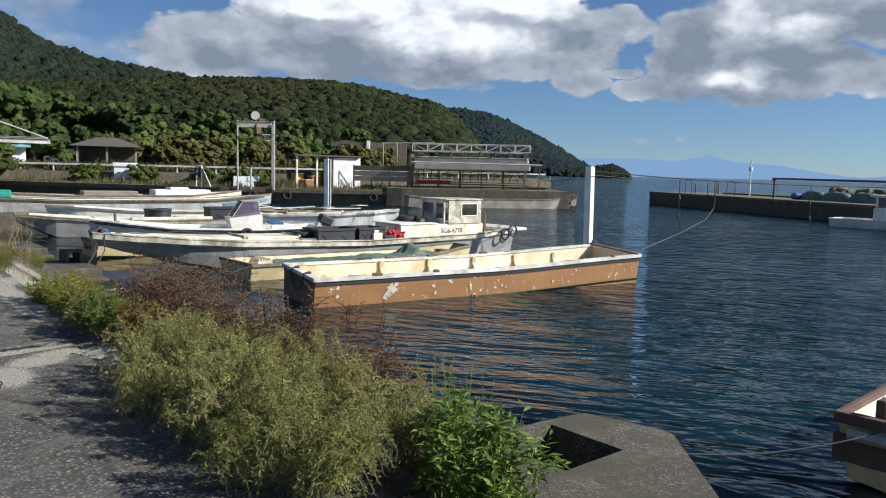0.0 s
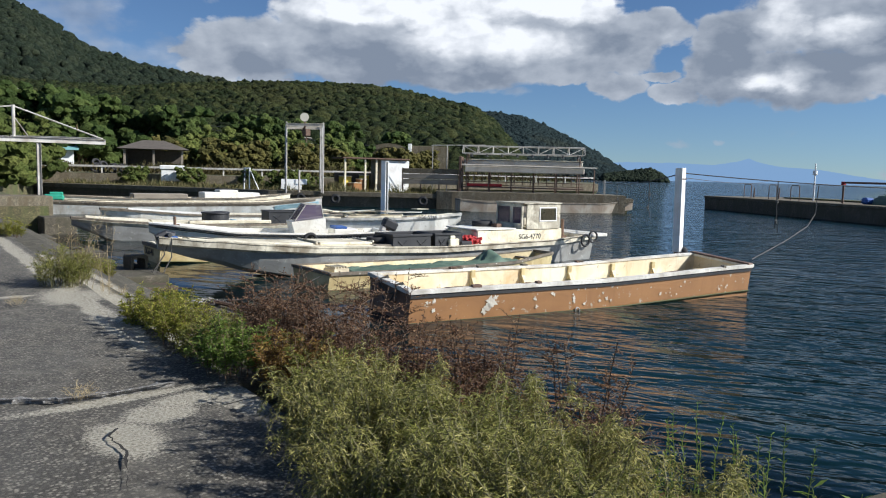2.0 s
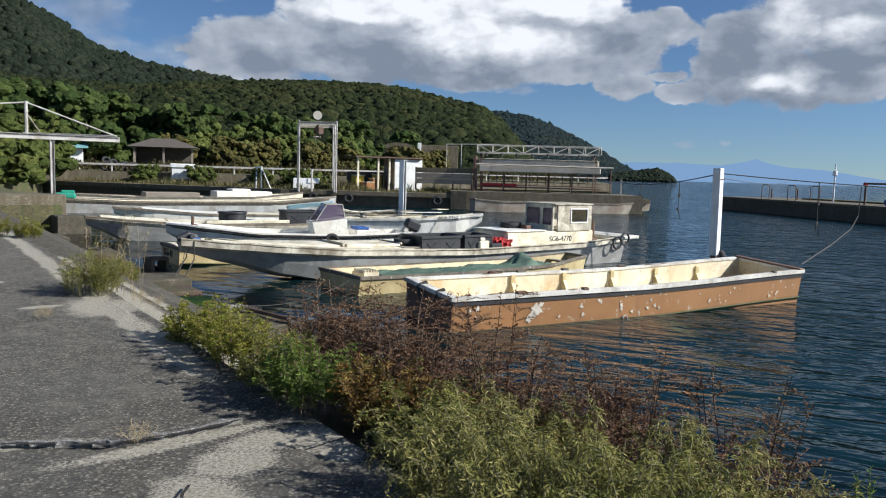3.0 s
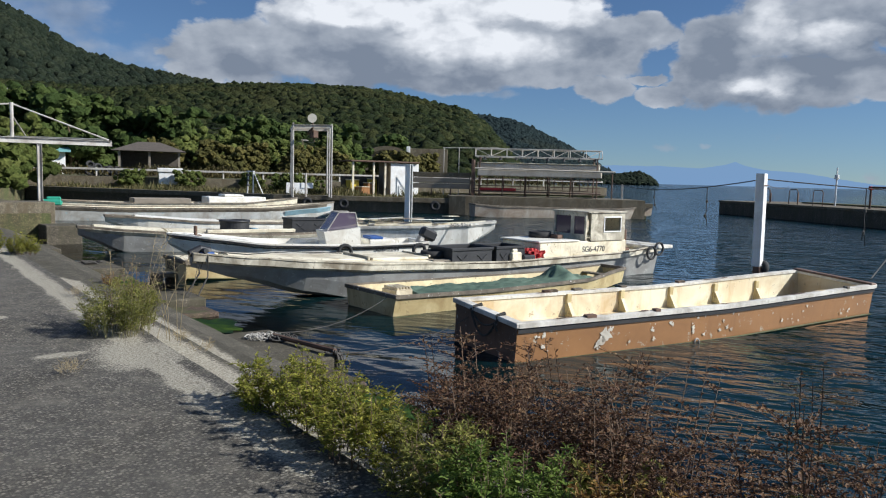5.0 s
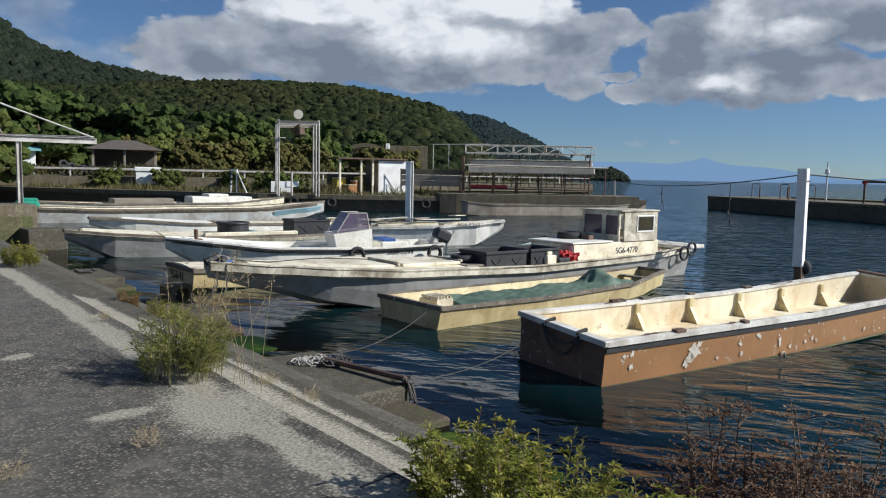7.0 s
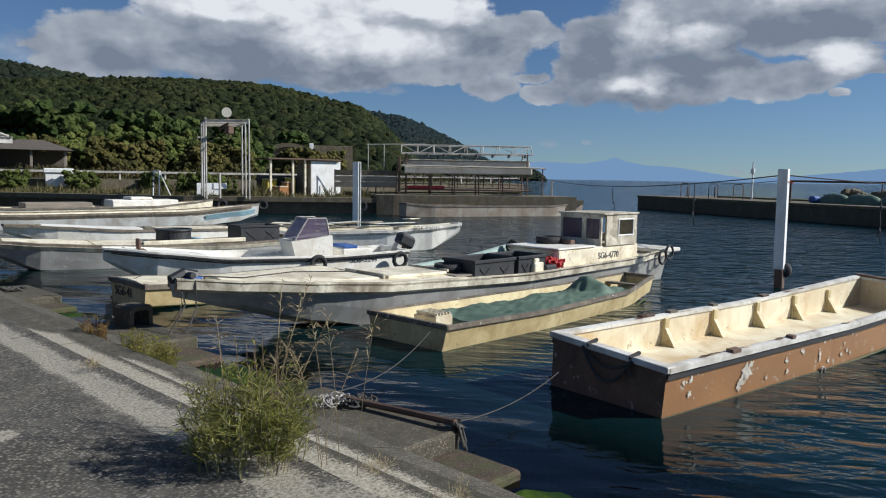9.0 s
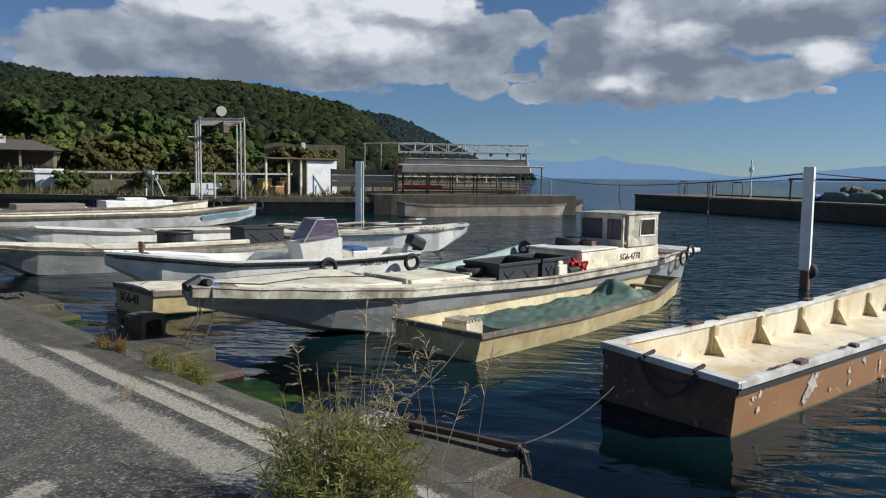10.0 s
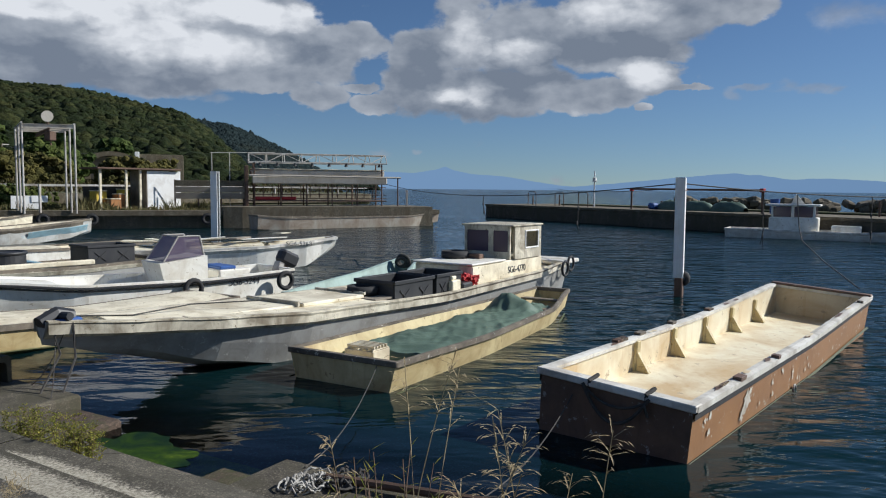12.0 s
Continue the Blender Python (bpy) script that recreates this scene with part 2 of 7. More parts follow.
def drifted(nt, col, bands=(), blots=()):
    """Pale cement and sand with ragged grainy edges, lying in bands along the quay and in blots. Bands: x at y = 12, half width, y range, raggedness."""
    geo = nt.nodes.new("ShaderNodeNewGeometry")
    sp = nt.nodes.new("ShaderNodeSeparateXYZ")
    nt.links.new(geo.outputs["Position"], sp.inputs[0])

    def m(op, a, b=0.0, c=0.0):
        n = nt.nodes.new("ShaderNodeMath")
        n.operation = op
        for k, v in enumerate((a, b, c)):
            if isinstance(v, (int, float)):
                n.inputs[k].default_value = v
            else:
                nt.links.new(v, n.inputs[k])
        return n.outputs[0]

    def nz(scale, detail=4):
        n = nt.nodes.new("ShaderNodeTexNoise")
        n.inputs["Scale"].default_value, n.inputs["Detail"].default_value, n.inputs["Roughness"].default_value = scale, detail, 0.65
        nt.links.new(geo.outputs["Position"], n.inputs["Vector"])
        return m("SUBTRACT", n.outputs["Fac"], 0.5)

    x, y = sp.outputs[0], sp.outputs[1]
    broad, fine = nz(1.9, 8), nz(55, 8)
    total = None
    xs = m("SUBTRACT", x, m("MULTIPLY", m("SUBTRACT", y, 12.0), 0.032))
    for x0, half, ya, yb, rag in bands:
        d = m("DIVIDE", m("ABSOLUTE", m("SUBTRACT", xs, x0)), half)
        e = m("MAXIMUM", m("SUBTRACT", m("DIVIDE", m("ABSOLUTE", m("SUBTRACT", y, (ya + yb) / 2)), (yb - ya) / 2), 1.0), 0.0)
        f = m("SUBTRACT", m("SUBTRACT", 1.0, d), m("MULTIPLY", e, 6.0))
        f = m("ADD", f, m("MULTIPLY", broad, rag))
        total = f if total is None else m("MAXIMUM", total, f)
    for cx, cy, rx, ry, t in blots:
        dx, dy = m("SUBTRACT", x, cx), m("SUBTRACT", y, cy)
        c, q = math.cos(radians(t)), math.sin(radians(t))
        u = m("DIVIDE", m("ADD", m("MULTIPLY", dx, c), m("MULTIPLY", dy, q)), rx)
        v = m("DIVIDE", m("SUBTRACT", m("MULTIPLY", dy, c), m("MULTIPLY", dx, q)), ry)
        f = m("SUBTRACT", 1.0, m("SQRT", m("ADD", m("MULTIPLY", u, u), m("MULTIPLY", v, v))))
        f = m("ADD", f, m("MULTIPLY", broad, 0.9))
        total = f if total is None else m("MAXIMUM", total, f)
    mask = m("ADD", total, m("MULTIPLY", fine, 1.1))
    r = ramp(nt, mask, [(0.12, (0, 0, 0)), (0.40, (0.9, 0.9, 0.9))])
    tone = ramp(nt, m("ADD", fine, 0.5), [(0.34, (0.165, 0.145, 0.105)), (0.48, (0.37, 0.335, 0.26)), (0.66, (0.60, 0.55, 0.44))])
    return blend(nt, r, col, tone)


BLOTS = [(1.04, 6.28, .22, .40, 0), (1.30, 6.62, .26, .24, 0), (1.54, 6.80, .32, .18, 0), (1.78, 6.70, .20, .24, 0), (1.80, 6.46, .12, .22, 0), (1.2, 7.02, .75, .10, 2), (.3, 7.48, .8, .09, -20), (-1.2, 7.75, .9, .07, -8), (1.78, 11.15, .44, .66, 0), (1.3, 11.4, .26, .12, 0), (1.75, 8.3, .14, .2, 0), (1.8, 9.6, .2, .5, 0), (.5, 9.9, .2, .06, 20), (-.4, 12.5, .3, .1, 0), (1.1, 13.2, .16, .1, 30)]


def stones(nt, scale, dark, pale, share=0.25):
    """Aggregate: small stones of random tone in a dark binder. Returns colour and height."""
    co = nt.nodes.new("ShaderNodeTexCoord")
    v = nt.nodes.new("ShaderNodeTexVoronoi")
    v.inputs["Scale"].default_value, v.inputs["Randomness"].default_value = scale, 1.0
    nt.links.new(co.outputs["Object"], v.inputs["Vector"])
    sp = nt.nodes.new("ShaderNodeSeparateColor")
    nt.links.new(v.outputs["Color"], sp.inputs[0])
    mid = tuple((a + c) * .28 for a, c in zip(dark, pale))
    tone = ramp(nt, sp.outputs[0], [(0.0, dark), (1 - share * 1.6, mid), (1.0, pale)])
    return blend(nt, ramp(nt, v.outputs["Distance"], [(0.30, (0, 0, 0)), (0.62, (1, 1, 1))]), tone, dark), v.outputs["Distance"]


def asphalt_mat():
    def build(nt, b):
        grit = tex(nt, 44, 8, 0.82)
        mid = tex(nt, 9, 6, 0.65)
        big = tex(nt, 0.7, 6, 0.65, warp=0.8)
        col = ramp(nt, grit, [(0.38, (0.022, 0.019, 0.015)), (0.52, (0.108, 0.096, 0.074)), (0.64, (0.37, 0.335, 0.265))])
        pebbles, _ = stones(nt, 52, (0.034, 0.030, 0.024), (0.60, 0.54, 0.43), 0.36)
        col = blend(nt, 0.60, col, pebbles)
        patchy = tex(nt, 2.6, 7, 0.7, warp=0.5)
        col = blend(nt, ramp(nt, patchy, [(0.50, (0, 0, 0)), (0.66, (0.6, 0.6, 0.6))]), col, (0.215, 0.19, 0.15))
        col = blend(nt, ramp(nt, big, [(0.4, (0, 0, 0)), (0.68, (0.45, 0.45, 0.45))]), col, (0.17, 0.16, 0.14))
        col = blend(nt, ramp(nt, mid, [(0.40, (0.45, 0.45, 0.45)), (0.58, (0, 0, 0))]), col, (0.05, 0.047, 0.041))
        col = drifted(nt, col, [(1.86, .16, 8.9, 30, 1.5)], BLOTS)
        nt.links.new(col, b.inputs["Base Color"])
        b.inputs["Roughness"].default_value = 0.92
        bump(nt, b, grit, 0.9, 0.014)
    return material("asphalt", build)


def concrete_mat(name, lo, hi, moss=None, scale=1.0, bands=()):
    def build(nt, b):
        grit = tex(nt, 48 * scale, 8, 0.8)
        big = tex(nt, 1.6 * scale, 7, 0.66, warp=0.7)
        run = tex(nt, 2.6 * scale, 5, 0.6, stretch=(1, 1, 0.25))
        col = blend(nt, ramp(nt, big, [(0.34, (0, 0, 0)), (0.66, (1, 1, 1))]), lo, hi)
        col = blend(nt, ramp(nt, grit, [(0.38, (0.8, 0.8, 0.8)), (0.50, (0, 0, 0))]), col, tuple(c * 0.45 for c in lo))
        col = blend(nt, ramp(nt, grit, [(0.53, (0, 0, 0)), (0.64, (0.85, 0.85, 0.85))]), col, tuple(min(1, c * 2.0) for c in hi))
        mott = tex(nt, 7 * scale, 6, 0.7)
        col = blend(nt, ramp(nt, mott, [(0.42, (0.7, 0.7, 0.7)), (0.58, (0, 0, 0))]), col, tuple(c * 0.55 for c in lo))
        pebbles, _ = stones(nt, 70 * scale, tuple(c * .4 for c in lo), tuple(min(.6, c * 2.2) for c in hi), 0.2)
        col = blend(nt, 0.52, col, pebbles)
        if moss:
            col = blend(nt, ramp(nt, run, [(0.44, (0, 0, 0)), (0.62, (0.85, 0.85, 0.85))]), col, moss)
        if bands:
            col = drifted(nt, col, bands)
        nt.links.new(col, b.inputs["Base Color"])
        b.inputs["Roughness"].default_value = 0.9
        bump(nt, b, grit, 0.55, 0.01)
    return material(name, build)


def water_mat():
    mat = bpy.data.materials.new("lake_water")
    mat.use_nodes = True
    nt = mat.node_tree
    nt.nodes.clear()
    geo = nt.nodes.new("ShaderNodeNewGeometry")

    def math_(op, p, q, r=0.0):
        n = nt.nodes.new("ShaderNodeMath")
        n.operation = op
        for sock, v in zip(n.inputs, (p, q, r)):
            if isinstance(v, (int, float)):
                sock.default_value = v
            else:
                nt.links.new(v, sock)
        return n.outputs[0]

    sp = nt.nodes.new("ShaderNodeSeparateXYZ")
    nt.links.new(geo.outputs["Position"], sp.inputs[0])
    px, py = sp.outputs[0], sp.outputs[1]

    def waves(az, across, along, detail, warp, rough=0.5):
        """Wavelets that run towards a bearing: sizes per metre across and along their crests."""
        c, q = math.cos(radians(az)), math.sin(radians(az))
        co = nt.nodes.new("ShaderNodeCombineXYZ")
        nt.links.new(math_("MULTIPLY", math_("ADD", math_("MULTIPLY", px, q), math_("MULTIPLY", py, c)), across), co.inputs[0])
        nt.links.new(math_("MULTIPLY", math_("SUBTRACT", math_("MULTIPLY", px, c), math_("MULTIPLY", py, q)), along), co.inputs[1])
        n = nt.nodes.new("ShaderNodeTexNoise")
        n.inputs["Scale"].default_value, n.inputs["Detail"].default_value, n.inputs["Distortion"].default_value = 1.0, detail, warp
        n.inputs["Roughness"].default_value = rough
        nt.links.new(co.outputs[0], n.inputs["Vector"])
        return n.outputs["Fac"]

    def ease(x, lo, hi, a, b):
        n = nt.nodes.new("ShaderNodeMapRange")
        n.interpolation_type = "SMOOTHSTEP"
        for k, v in enumerate((lo, hi, a, b)):
            n.inputs[k + 1].default_value = v
        nt.links.new(x, n.inputs[0])
        return n.outputs[0]

    swell = waves(66, 0.75, 0.28, 2, 0.3)
    chop = waves(52, 2.5, 0.62, 2, 0.5)
    cross = waves(80, 3.6, 1.2, 2, 0.3)
    fine = waves(40, 10.0, 3.4, 2, 0.2)
    # sheltered water by the quay lies calmer than the open basin
    calm = math_("MINIMUM", math_("ADD", ease(px, 5.0, 15.0, 0.10, 1.0), ease(py, 12.5, 9.0, 0.0, 0.75)), 1.0)
    gusts = math_("MULTIPLY_ADD", waves(60, 0.10, 0.05, 3, 0.5), 1.3, 0.35)
    ripples = math_("ADD", math_("MULTIPLY", chop, 0.9), math_("MULTIPLY_ADD", cross, 0.45, math_("MULTIPLY", fine, 0.10)))
    height = math_("ADD", math_("MULTIPLY", math_("MULTIPLY", ripples, calm), gusts), math_("MULTIPLY", swell, math_("MULTIPLY_ADD", calm, 0.5, 0.42)))
    b = nt.nodes.new("ShaderNodeBump")
    b.inputs["Strength"].default_value, b.inputs["Distance"].default_value = 1.0, 0.14
    nt.links.new(height, b.inputs["Height"])
    fres = nt.nodes.new("ShaderNodeFresnel")
    fres.inputs["IOR"].default_value = 1.33
    nt.links.new(b.outputs[0], fres.inputs["Normal"])
    gloss = nt.nodes.new("ShaderNodeBsdfGlossy")
    gloss.inputs["Roughness"].default_value = 0.035
    nt.links.new(b.outputs[0], gloss.inputs["Normal"])
    clear = nt.nodes.new("ShaderNodeBsdfTransparent")
    clear.inputs[0].default_value = (0.46, 0.62, 0.52, 1)
    mix = nt.nodes.new("ShaderNodeMixShader")
    # clear over the quay's footing, turbid and deep blue-green farther out
    deep = nt.nodes.new("ShaderNodeBsdfDiffuse")
    deep.inputs[0].default_value = (0.0035, 0.018, 0.021, 1)
    far = nt.nodes.new("ShaderNodeMapRange")
    far.interpolation_type = "SMOOTHSTEP"
    far.inputs[1].default_value, far.inputs[2].default_value = 5.2, 7.5
    nt.links.new(sp.outputs[0], far.inputs[0])
    body = nt.nodes.new("ShaderNodeMixShader")
    nt.links.new(far.outputs[0], body.inputs[0]), nt.links.new(clear.outputs[0], body.inputs[1]), nt.links.new(deep.outputs[0], body.inputs[2])
    nt.links.new(fres.outputs[0], mix.inputs[0]), nt.links.new(body.outputs[0], mix.inputs[1]), nt.links.new(gloss.outputs[0], mix.inputs[2])
    out = nt.nodes.new("ShaderNodeOutputMaterial")
    nt.links.new(mix.outputs[0], out.inputs[0])
    return mat


def leaf_mat(name, dark, mid, light, scale=2.0, through=0.25):
    def build(nt, b):
        geo = nt.nodes.new("ShaderNodeNewGeometry")
        col = ramp(nt, geo.outputs["Random Per Island"], [(0.0, dark), (0.5, mid), (1.0, light)])
        patch = tex(nt, scale, 4, 0.6)
        col = blend(nt, ramp(nt, patch, [(0.35, (0, 0, 0)), (0.7, (0.7, 0.7, 0.7))]), col, dark)
        nt.links.new(col, b.inputs["Base Color"])
        b.inputs["Roughness"].default_value = 0.65
        b.inputs["Specular IOR Level"].default_value = 0.25
        if through:
            tr = nt.nodes.new("ShaderNodeBsdfTranslucent")
            nt.links.new(col, tr.inputs[0])
            mx = nt.nodes.new("ShaderNodeMixShader")
            mx.inputs[0].default_value = through
            nt.links.new(b.outputs[0], mx.inputs[1]), nt.links.new(tr.outputs[0], mx.inputs[2])
            nt.links.new(mx.outputs[0], nt.nodes["Material Output"].inputs[0])
    return material(name, build)


def forest_mat(name, dark, mid, light, scale=0.5, gap_shade=0.8):
    def build(nt, b):
        geo = nt.nodes.new("ShaderNodeNewGeometry")
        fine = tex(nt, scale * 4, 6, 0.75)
        big = tex(nt, scale * 0.03, 4, 0.6)
        col = ramp(nt, geo.outputs["Random Per Island"], [(0.0, dark), (0.55, mid), (1.0, light)])
        # near-black in the bump's hollows: shade between leaves put into the colour
        col = blend(nt, ramp(nt, fine, [(0.38, (gap_shade,) * 3), (0.56, (0, 0, 0))]), col, tuple(c * 0.35 for c in dark))
        col = blend(nt, ramp(nt, big, [(0.52, (0, 0, 0)), (0.7, (0.3, 0.3, 0.3))]), col, (0.075, 0.065, 0.022))
        nt.links.new(col, b.inputs["Base Color"])
        b.inputs["Roughness"].default_value = 0.9
        b.inputs["Specular IOR Level"].default_value = 0.1
        bump(nt, b, fine, 0.9, 0.5 / scale * 0.5)
    return material(name, build)


ASPHALT = asphalt_mat()
CONCRETE = concrete_mat("old_concrete", (0.15, 0.122, 0.082), (0.32, 0.262, 0.18), (0.11, 0.085, 0.05))
PALE = concrete_mat("pale_cement_patch", (0.25, 0.235, 0.21), (0.40, 0.38, 0.345))
DARKCON = concrete_mat("dark_concrete", (0.082, 0.070, 0.050), (0.185, 0.160, 0.115), (0.065, 0.058, 0.034))
STEPCON = concrete_mat("worn_step_concrete", (0.085, 0.075, 0.054), (0.195, 0.172, 0.128), (0.06, 0.054, 0.036), 1.0, [(1.86, .16, 8.9, 30, 1.5), (2.27, .20, 8.2, 16.4, .8), (2.66, .17, 9.0, 15.4, 1.2), (3.06, .11, 10.0, 14.8, 1.6)])
REDCON = concrete_mat("rusty_concrete_ledge", (0.085, 0.058, 0.04), (0.15, 0.105, 0.075), (0.06, 0.075, 0.02))
LAKE = water_mat()
BED = concrete_mat("lake_bed", (0.018, 0.075, 0.105), (0.028, 0.10, 0.135), None, 0.3)
ALGAE = concrete_mat("algae_on_ledge", (0.11, 0.19, 0.015), (0.26, 0.36, 0.04), None, 2.0)
EARTH = concrete_mat("dry_grass_earth", (0.10, 0.09, 0.045), (0.20, 0.17, 0.08), (0.07, 0.09, 0.025), 0.5)
CREAM = worn("weathered_cream_fibreglass", (0.82, 0.74, 0.53), (0.26, 0.18, 0.085), (0.87, 0.81, 0.65), 5, 0.55, stain=0.55, fleck=(0.34, 0.27, 0.16), relief=0.1)
WHITE = worn("chalky_white_gelcoat", (0.84, 0.81, 0.71), (0.40, 0.32, 0.20), (0.88, 0.86, 0.79), 5, 0.45, stain=0.42, fleck=(0.42, 0.36, 0.26), relief=0.06)
GREYHULL = worn("grey_painted_hull", (0.30, 0.30, 0.285), (0.13, 0.115, 0.09), (0.40, 0.395, 0.37), 4, 0.5, stain=0.5, fleck=(0.5, 0.49, 0.45), relief=0.08)
BROWN = worn("brown_hull_paint", (0.30, 0.140, 0.048), (0.19, 0.09, 0.036), (0.34, 0.17, 0.062), 3, 0.55, stain=0.5, fleck=(0.42, 0.38, 0.30), relief=0.08)
# shade of the barge's near end is in this brown, with real scuffs
DKBROWN = worn("scuffed_brown_with_end_shade", (0.15, 0.085, 0.052), (0.07, 0.045, 0.035), (0.22, 0.13, 0.085), 5, 0.6, stain=0.7, fleck=(0.32, 0.30, 0.28), relief=0.1)
LINER = worn("cream_painted_inside", (0.78, 0.71, 0.50), (0.46, 0.27, 0.08), (0.83, 0.78, 0.62), 3, 0.55, stain=0.66, fleck=(0.45, 0.36, 0.24), relief=0.06)
YELLOWED = worn("yellowed_hull", (0.60, 0.48, 0.22), (0.26, 0.15, 0.045), (0.65, 0.57, 0.35), 4, 0.5, stain=0.65, fleck=(0.34, 0.25, 0.12), relief=0.08)
RAIL = worn("weathered_gunwale_timber", (0.14, 0.112, 0.078), (0.04, 0.034, 0.027), (0.26, 0.22, 0.165), 7, 0.75, stain=0.7, fleck=(0.6, 0.58, 0.52), relief=0.2)
PALERAIL = worn("pale_gunwale", (0.68, 0.65, 0.56), (0.20, 0.15, 0.10), (0.80, 0.78, 0.72), 6, 0.6, stain=0.6, relief=0.12)
BLACK = worn("black_plastic", (0.022, 0.023, 0.025), (0.045, 0.045, 0.045), (0.03, 0.03, 0.033), 8, 0.5, stain=0.5, relief=0.05)
# soil in the cracks, and the shade in the corner block's pit
SOIL_SHADE = worn("dark_soil_and_pit_shade", (0.02, 0.018, 0.015), (0.01, 0.01, 0.01), (0.035, 0.03, 0.025), 20, 0.95)
RUBBER = worn("dusty_rubber", (0.025, 0.025, 0.026), (0.06, 0.058, 0.055), None, 10, 0.85, stain=0.4)
ROPE = worn("dark_wet_rope", (0.05, 0.045, 0.04), (0.02, 0.02, 0.02), (0.10, 0.095, 0.085), 30, 0.9)
PALEROPE = worn("bleached_rope", (0.42, 0.40, 0.36), (0.2, 0.19, 0.17), None, 30, 0.9)
STEEL = worn("weathered_galvanised_steel", (0.44, 0.42, 0.38), (0.18, 0.13, 0.09), (0.56, 0.54, 0.50), 5, 0.6, 0.0, stain=0.6)
RUST = worn("rusted_steel", (0.13, 0.085, 0.065), (0.06, 0.04, 0.03), (0.20, 0.12, 0.08), 6, 0.8, 0.2, stain=0.6)
TARP = worn("faded_green_tarpaulin", (0.085, 0.135, 0.095), (0.045, 0.075, 0.055), (0.13, 0.19, 0.14), 3, 0.6, stain=0.5, relief=0.3)
GRUBBY = worn("grubby_cream_paint", (0.62, 0.56, 0.42), (0.15, 0.115, 0.07), (0.74, 0.70, 0.57), 7, 0.65, stain=0.85, fleck=(0.20, 0.16, 0.10), relief=0.15)
LONGHULL = worn("streaked_pale_hull", (0.50, 0.51, 0.48), (0.24, 0.20, 0.15), (0.64, 0.65, 0.62), 3, 0.55, stain=0.75, fleck=(0.28, 0.42, 0.48))
TEAL = worn("pale_green_fibreglass", (0.30, 0.40, 0.36), (0.16, 0.20, 0.17), (0.40, 0.50, 0.46), 4, 0.5, stain=0.5)
BLUE = worn("faded_blue_paint", (0.20, 0.38, 0.46), (0.16, 0.2, 0.2), (0.36, 0.52, 0.58), 4, 0.5, stain=0.6, fleck=(0.5, 0.5, 0.47))
BLUECLOTH = worn("blue_plastic_sheet", (0.04, 0.11, 0.33), (0.03, 0.06, 0.2), None, 5, 0.45)
REDCLOTH = worn("red_net_bag", (0.45, 0.03, 0.03), (0.2, 0.02, 0.02), None, 20, 0.7)
WOOD = worn("grey_weathered_boards", (0.24, 0.20, 0.15), (0.11, 0.09, 0.07), (0.34, 0.30, 0.24), 5, 0.85, stain=0.6, stretch=(0.3, 1, 1))
FLAKE = worn("bare_flaked_patch", (0.58, 0.54, 0.45), (0.30, 0.22, 0.14), (0.68, 0.65, 0.57), 9, 0.7, stain=0.7)
PAINTW = worn("flaking_white_paint", (0.80, 0.80, 0.77), (0.42, 0.36, 0.28), (0.84, 0.84, 0.82), 5, 0.6, stain=0.3, relief=0.08)
SILVER = worn("dull_aluminium_sheet", (0.50, 0.455, 0.375), (0.28, 0.22, 0.15), (0.62, 0.58, 0.50), 3, 0.6, 0.0, stain=0.5)
THATCH = worn("dark_shingle_roof", (0.085, 0.07, 0.058), (0.04, 0.034, 0.03), (0.13, 0.11, 0.09), 12, 0.95, relief=0.6)
TURQ = worn("turquoise_sheet_roof", (0.20, 0.42, 0.42), (0.12, 0.22, 0.22), None, 4, 0.5)
MOSS = worn("green_slime_line", (0.05, 0.07, 0.02), (0.03, 0.03, 0.015), (0.10, 0.11, 0.04), 9, 0.5, stain=0.6)
INK = worn("black_lettering", (0.03, 0.03, 0.035), (0.08, 0.08, 0.08), None, 9, 0.6)
BARK = worn("brown_stems", (0.11, 0.07, 0.045), (0.06, 0.04, 0.03), (0.16, 0.11, 0.07), 10, 0.9)
DRYSTEM = worn("dry_straw", (0.34, 0.27, 0.15), (0.2, 0.15, 0.08), None, 10, 0.85)
L_FEATHER = leaf_mat("feathery_grey_green_weed", (0.13, 0.14, 0.030), (0.30, 0.285, 0.075), (0.60, 0.52, 0.20), 2.0, 0.38)
OLIVE = worn("olive_stems", (0.15, 0.14, 0.06), (0.10, 0.09, 0.04), (0.2, 0.18, 0.09), 10, 0.85)
L_GREEN = leaf_mat("fresh_green_leaves", (0.08, 0.13, 0.024), (0.18, 0.265, 0.048), (0.32, 0.40, 0.09), 2.0, 0.42)
L_YELLOW = leaf_mat("yellow_green_leaves", (0.14, 0.16, 0.025), (0.33, 0.34, 0.055), (0.56, 0.50, 0.10), 2.0, 0.42)
L_OLIVE = leaf_mat("olive_leaves", (0.105, 0.12, 0.022), (0.24, 0.25, 0.055), (0.46, 0.42, 0.125), 2.0, 0.42)
L_RED = leaf_mat("dark_reddish_weed", (0.075, 0.038, 0.024), (0.165, 0.085, 0.045), (0.30, 0.19, 0.10), 2.0, 0.35)
L_AUTUMN = leaf_mat("turning_leaves", (0.035, 0.032, 0.011), (0.075, 0.062, 0.021), (0.13, 0.10, 0.032), 0.25, 0.15)
L_RUSSET = leaf_mat("orange_brown_weed", (0.10, 0.05, 0.015), (0.26, 0.14, 0.03), (0.44, 0.33, 0.09))
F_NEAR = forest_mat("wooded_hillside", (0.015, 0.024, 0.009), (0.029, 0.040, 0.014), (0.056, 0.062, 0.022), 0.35)
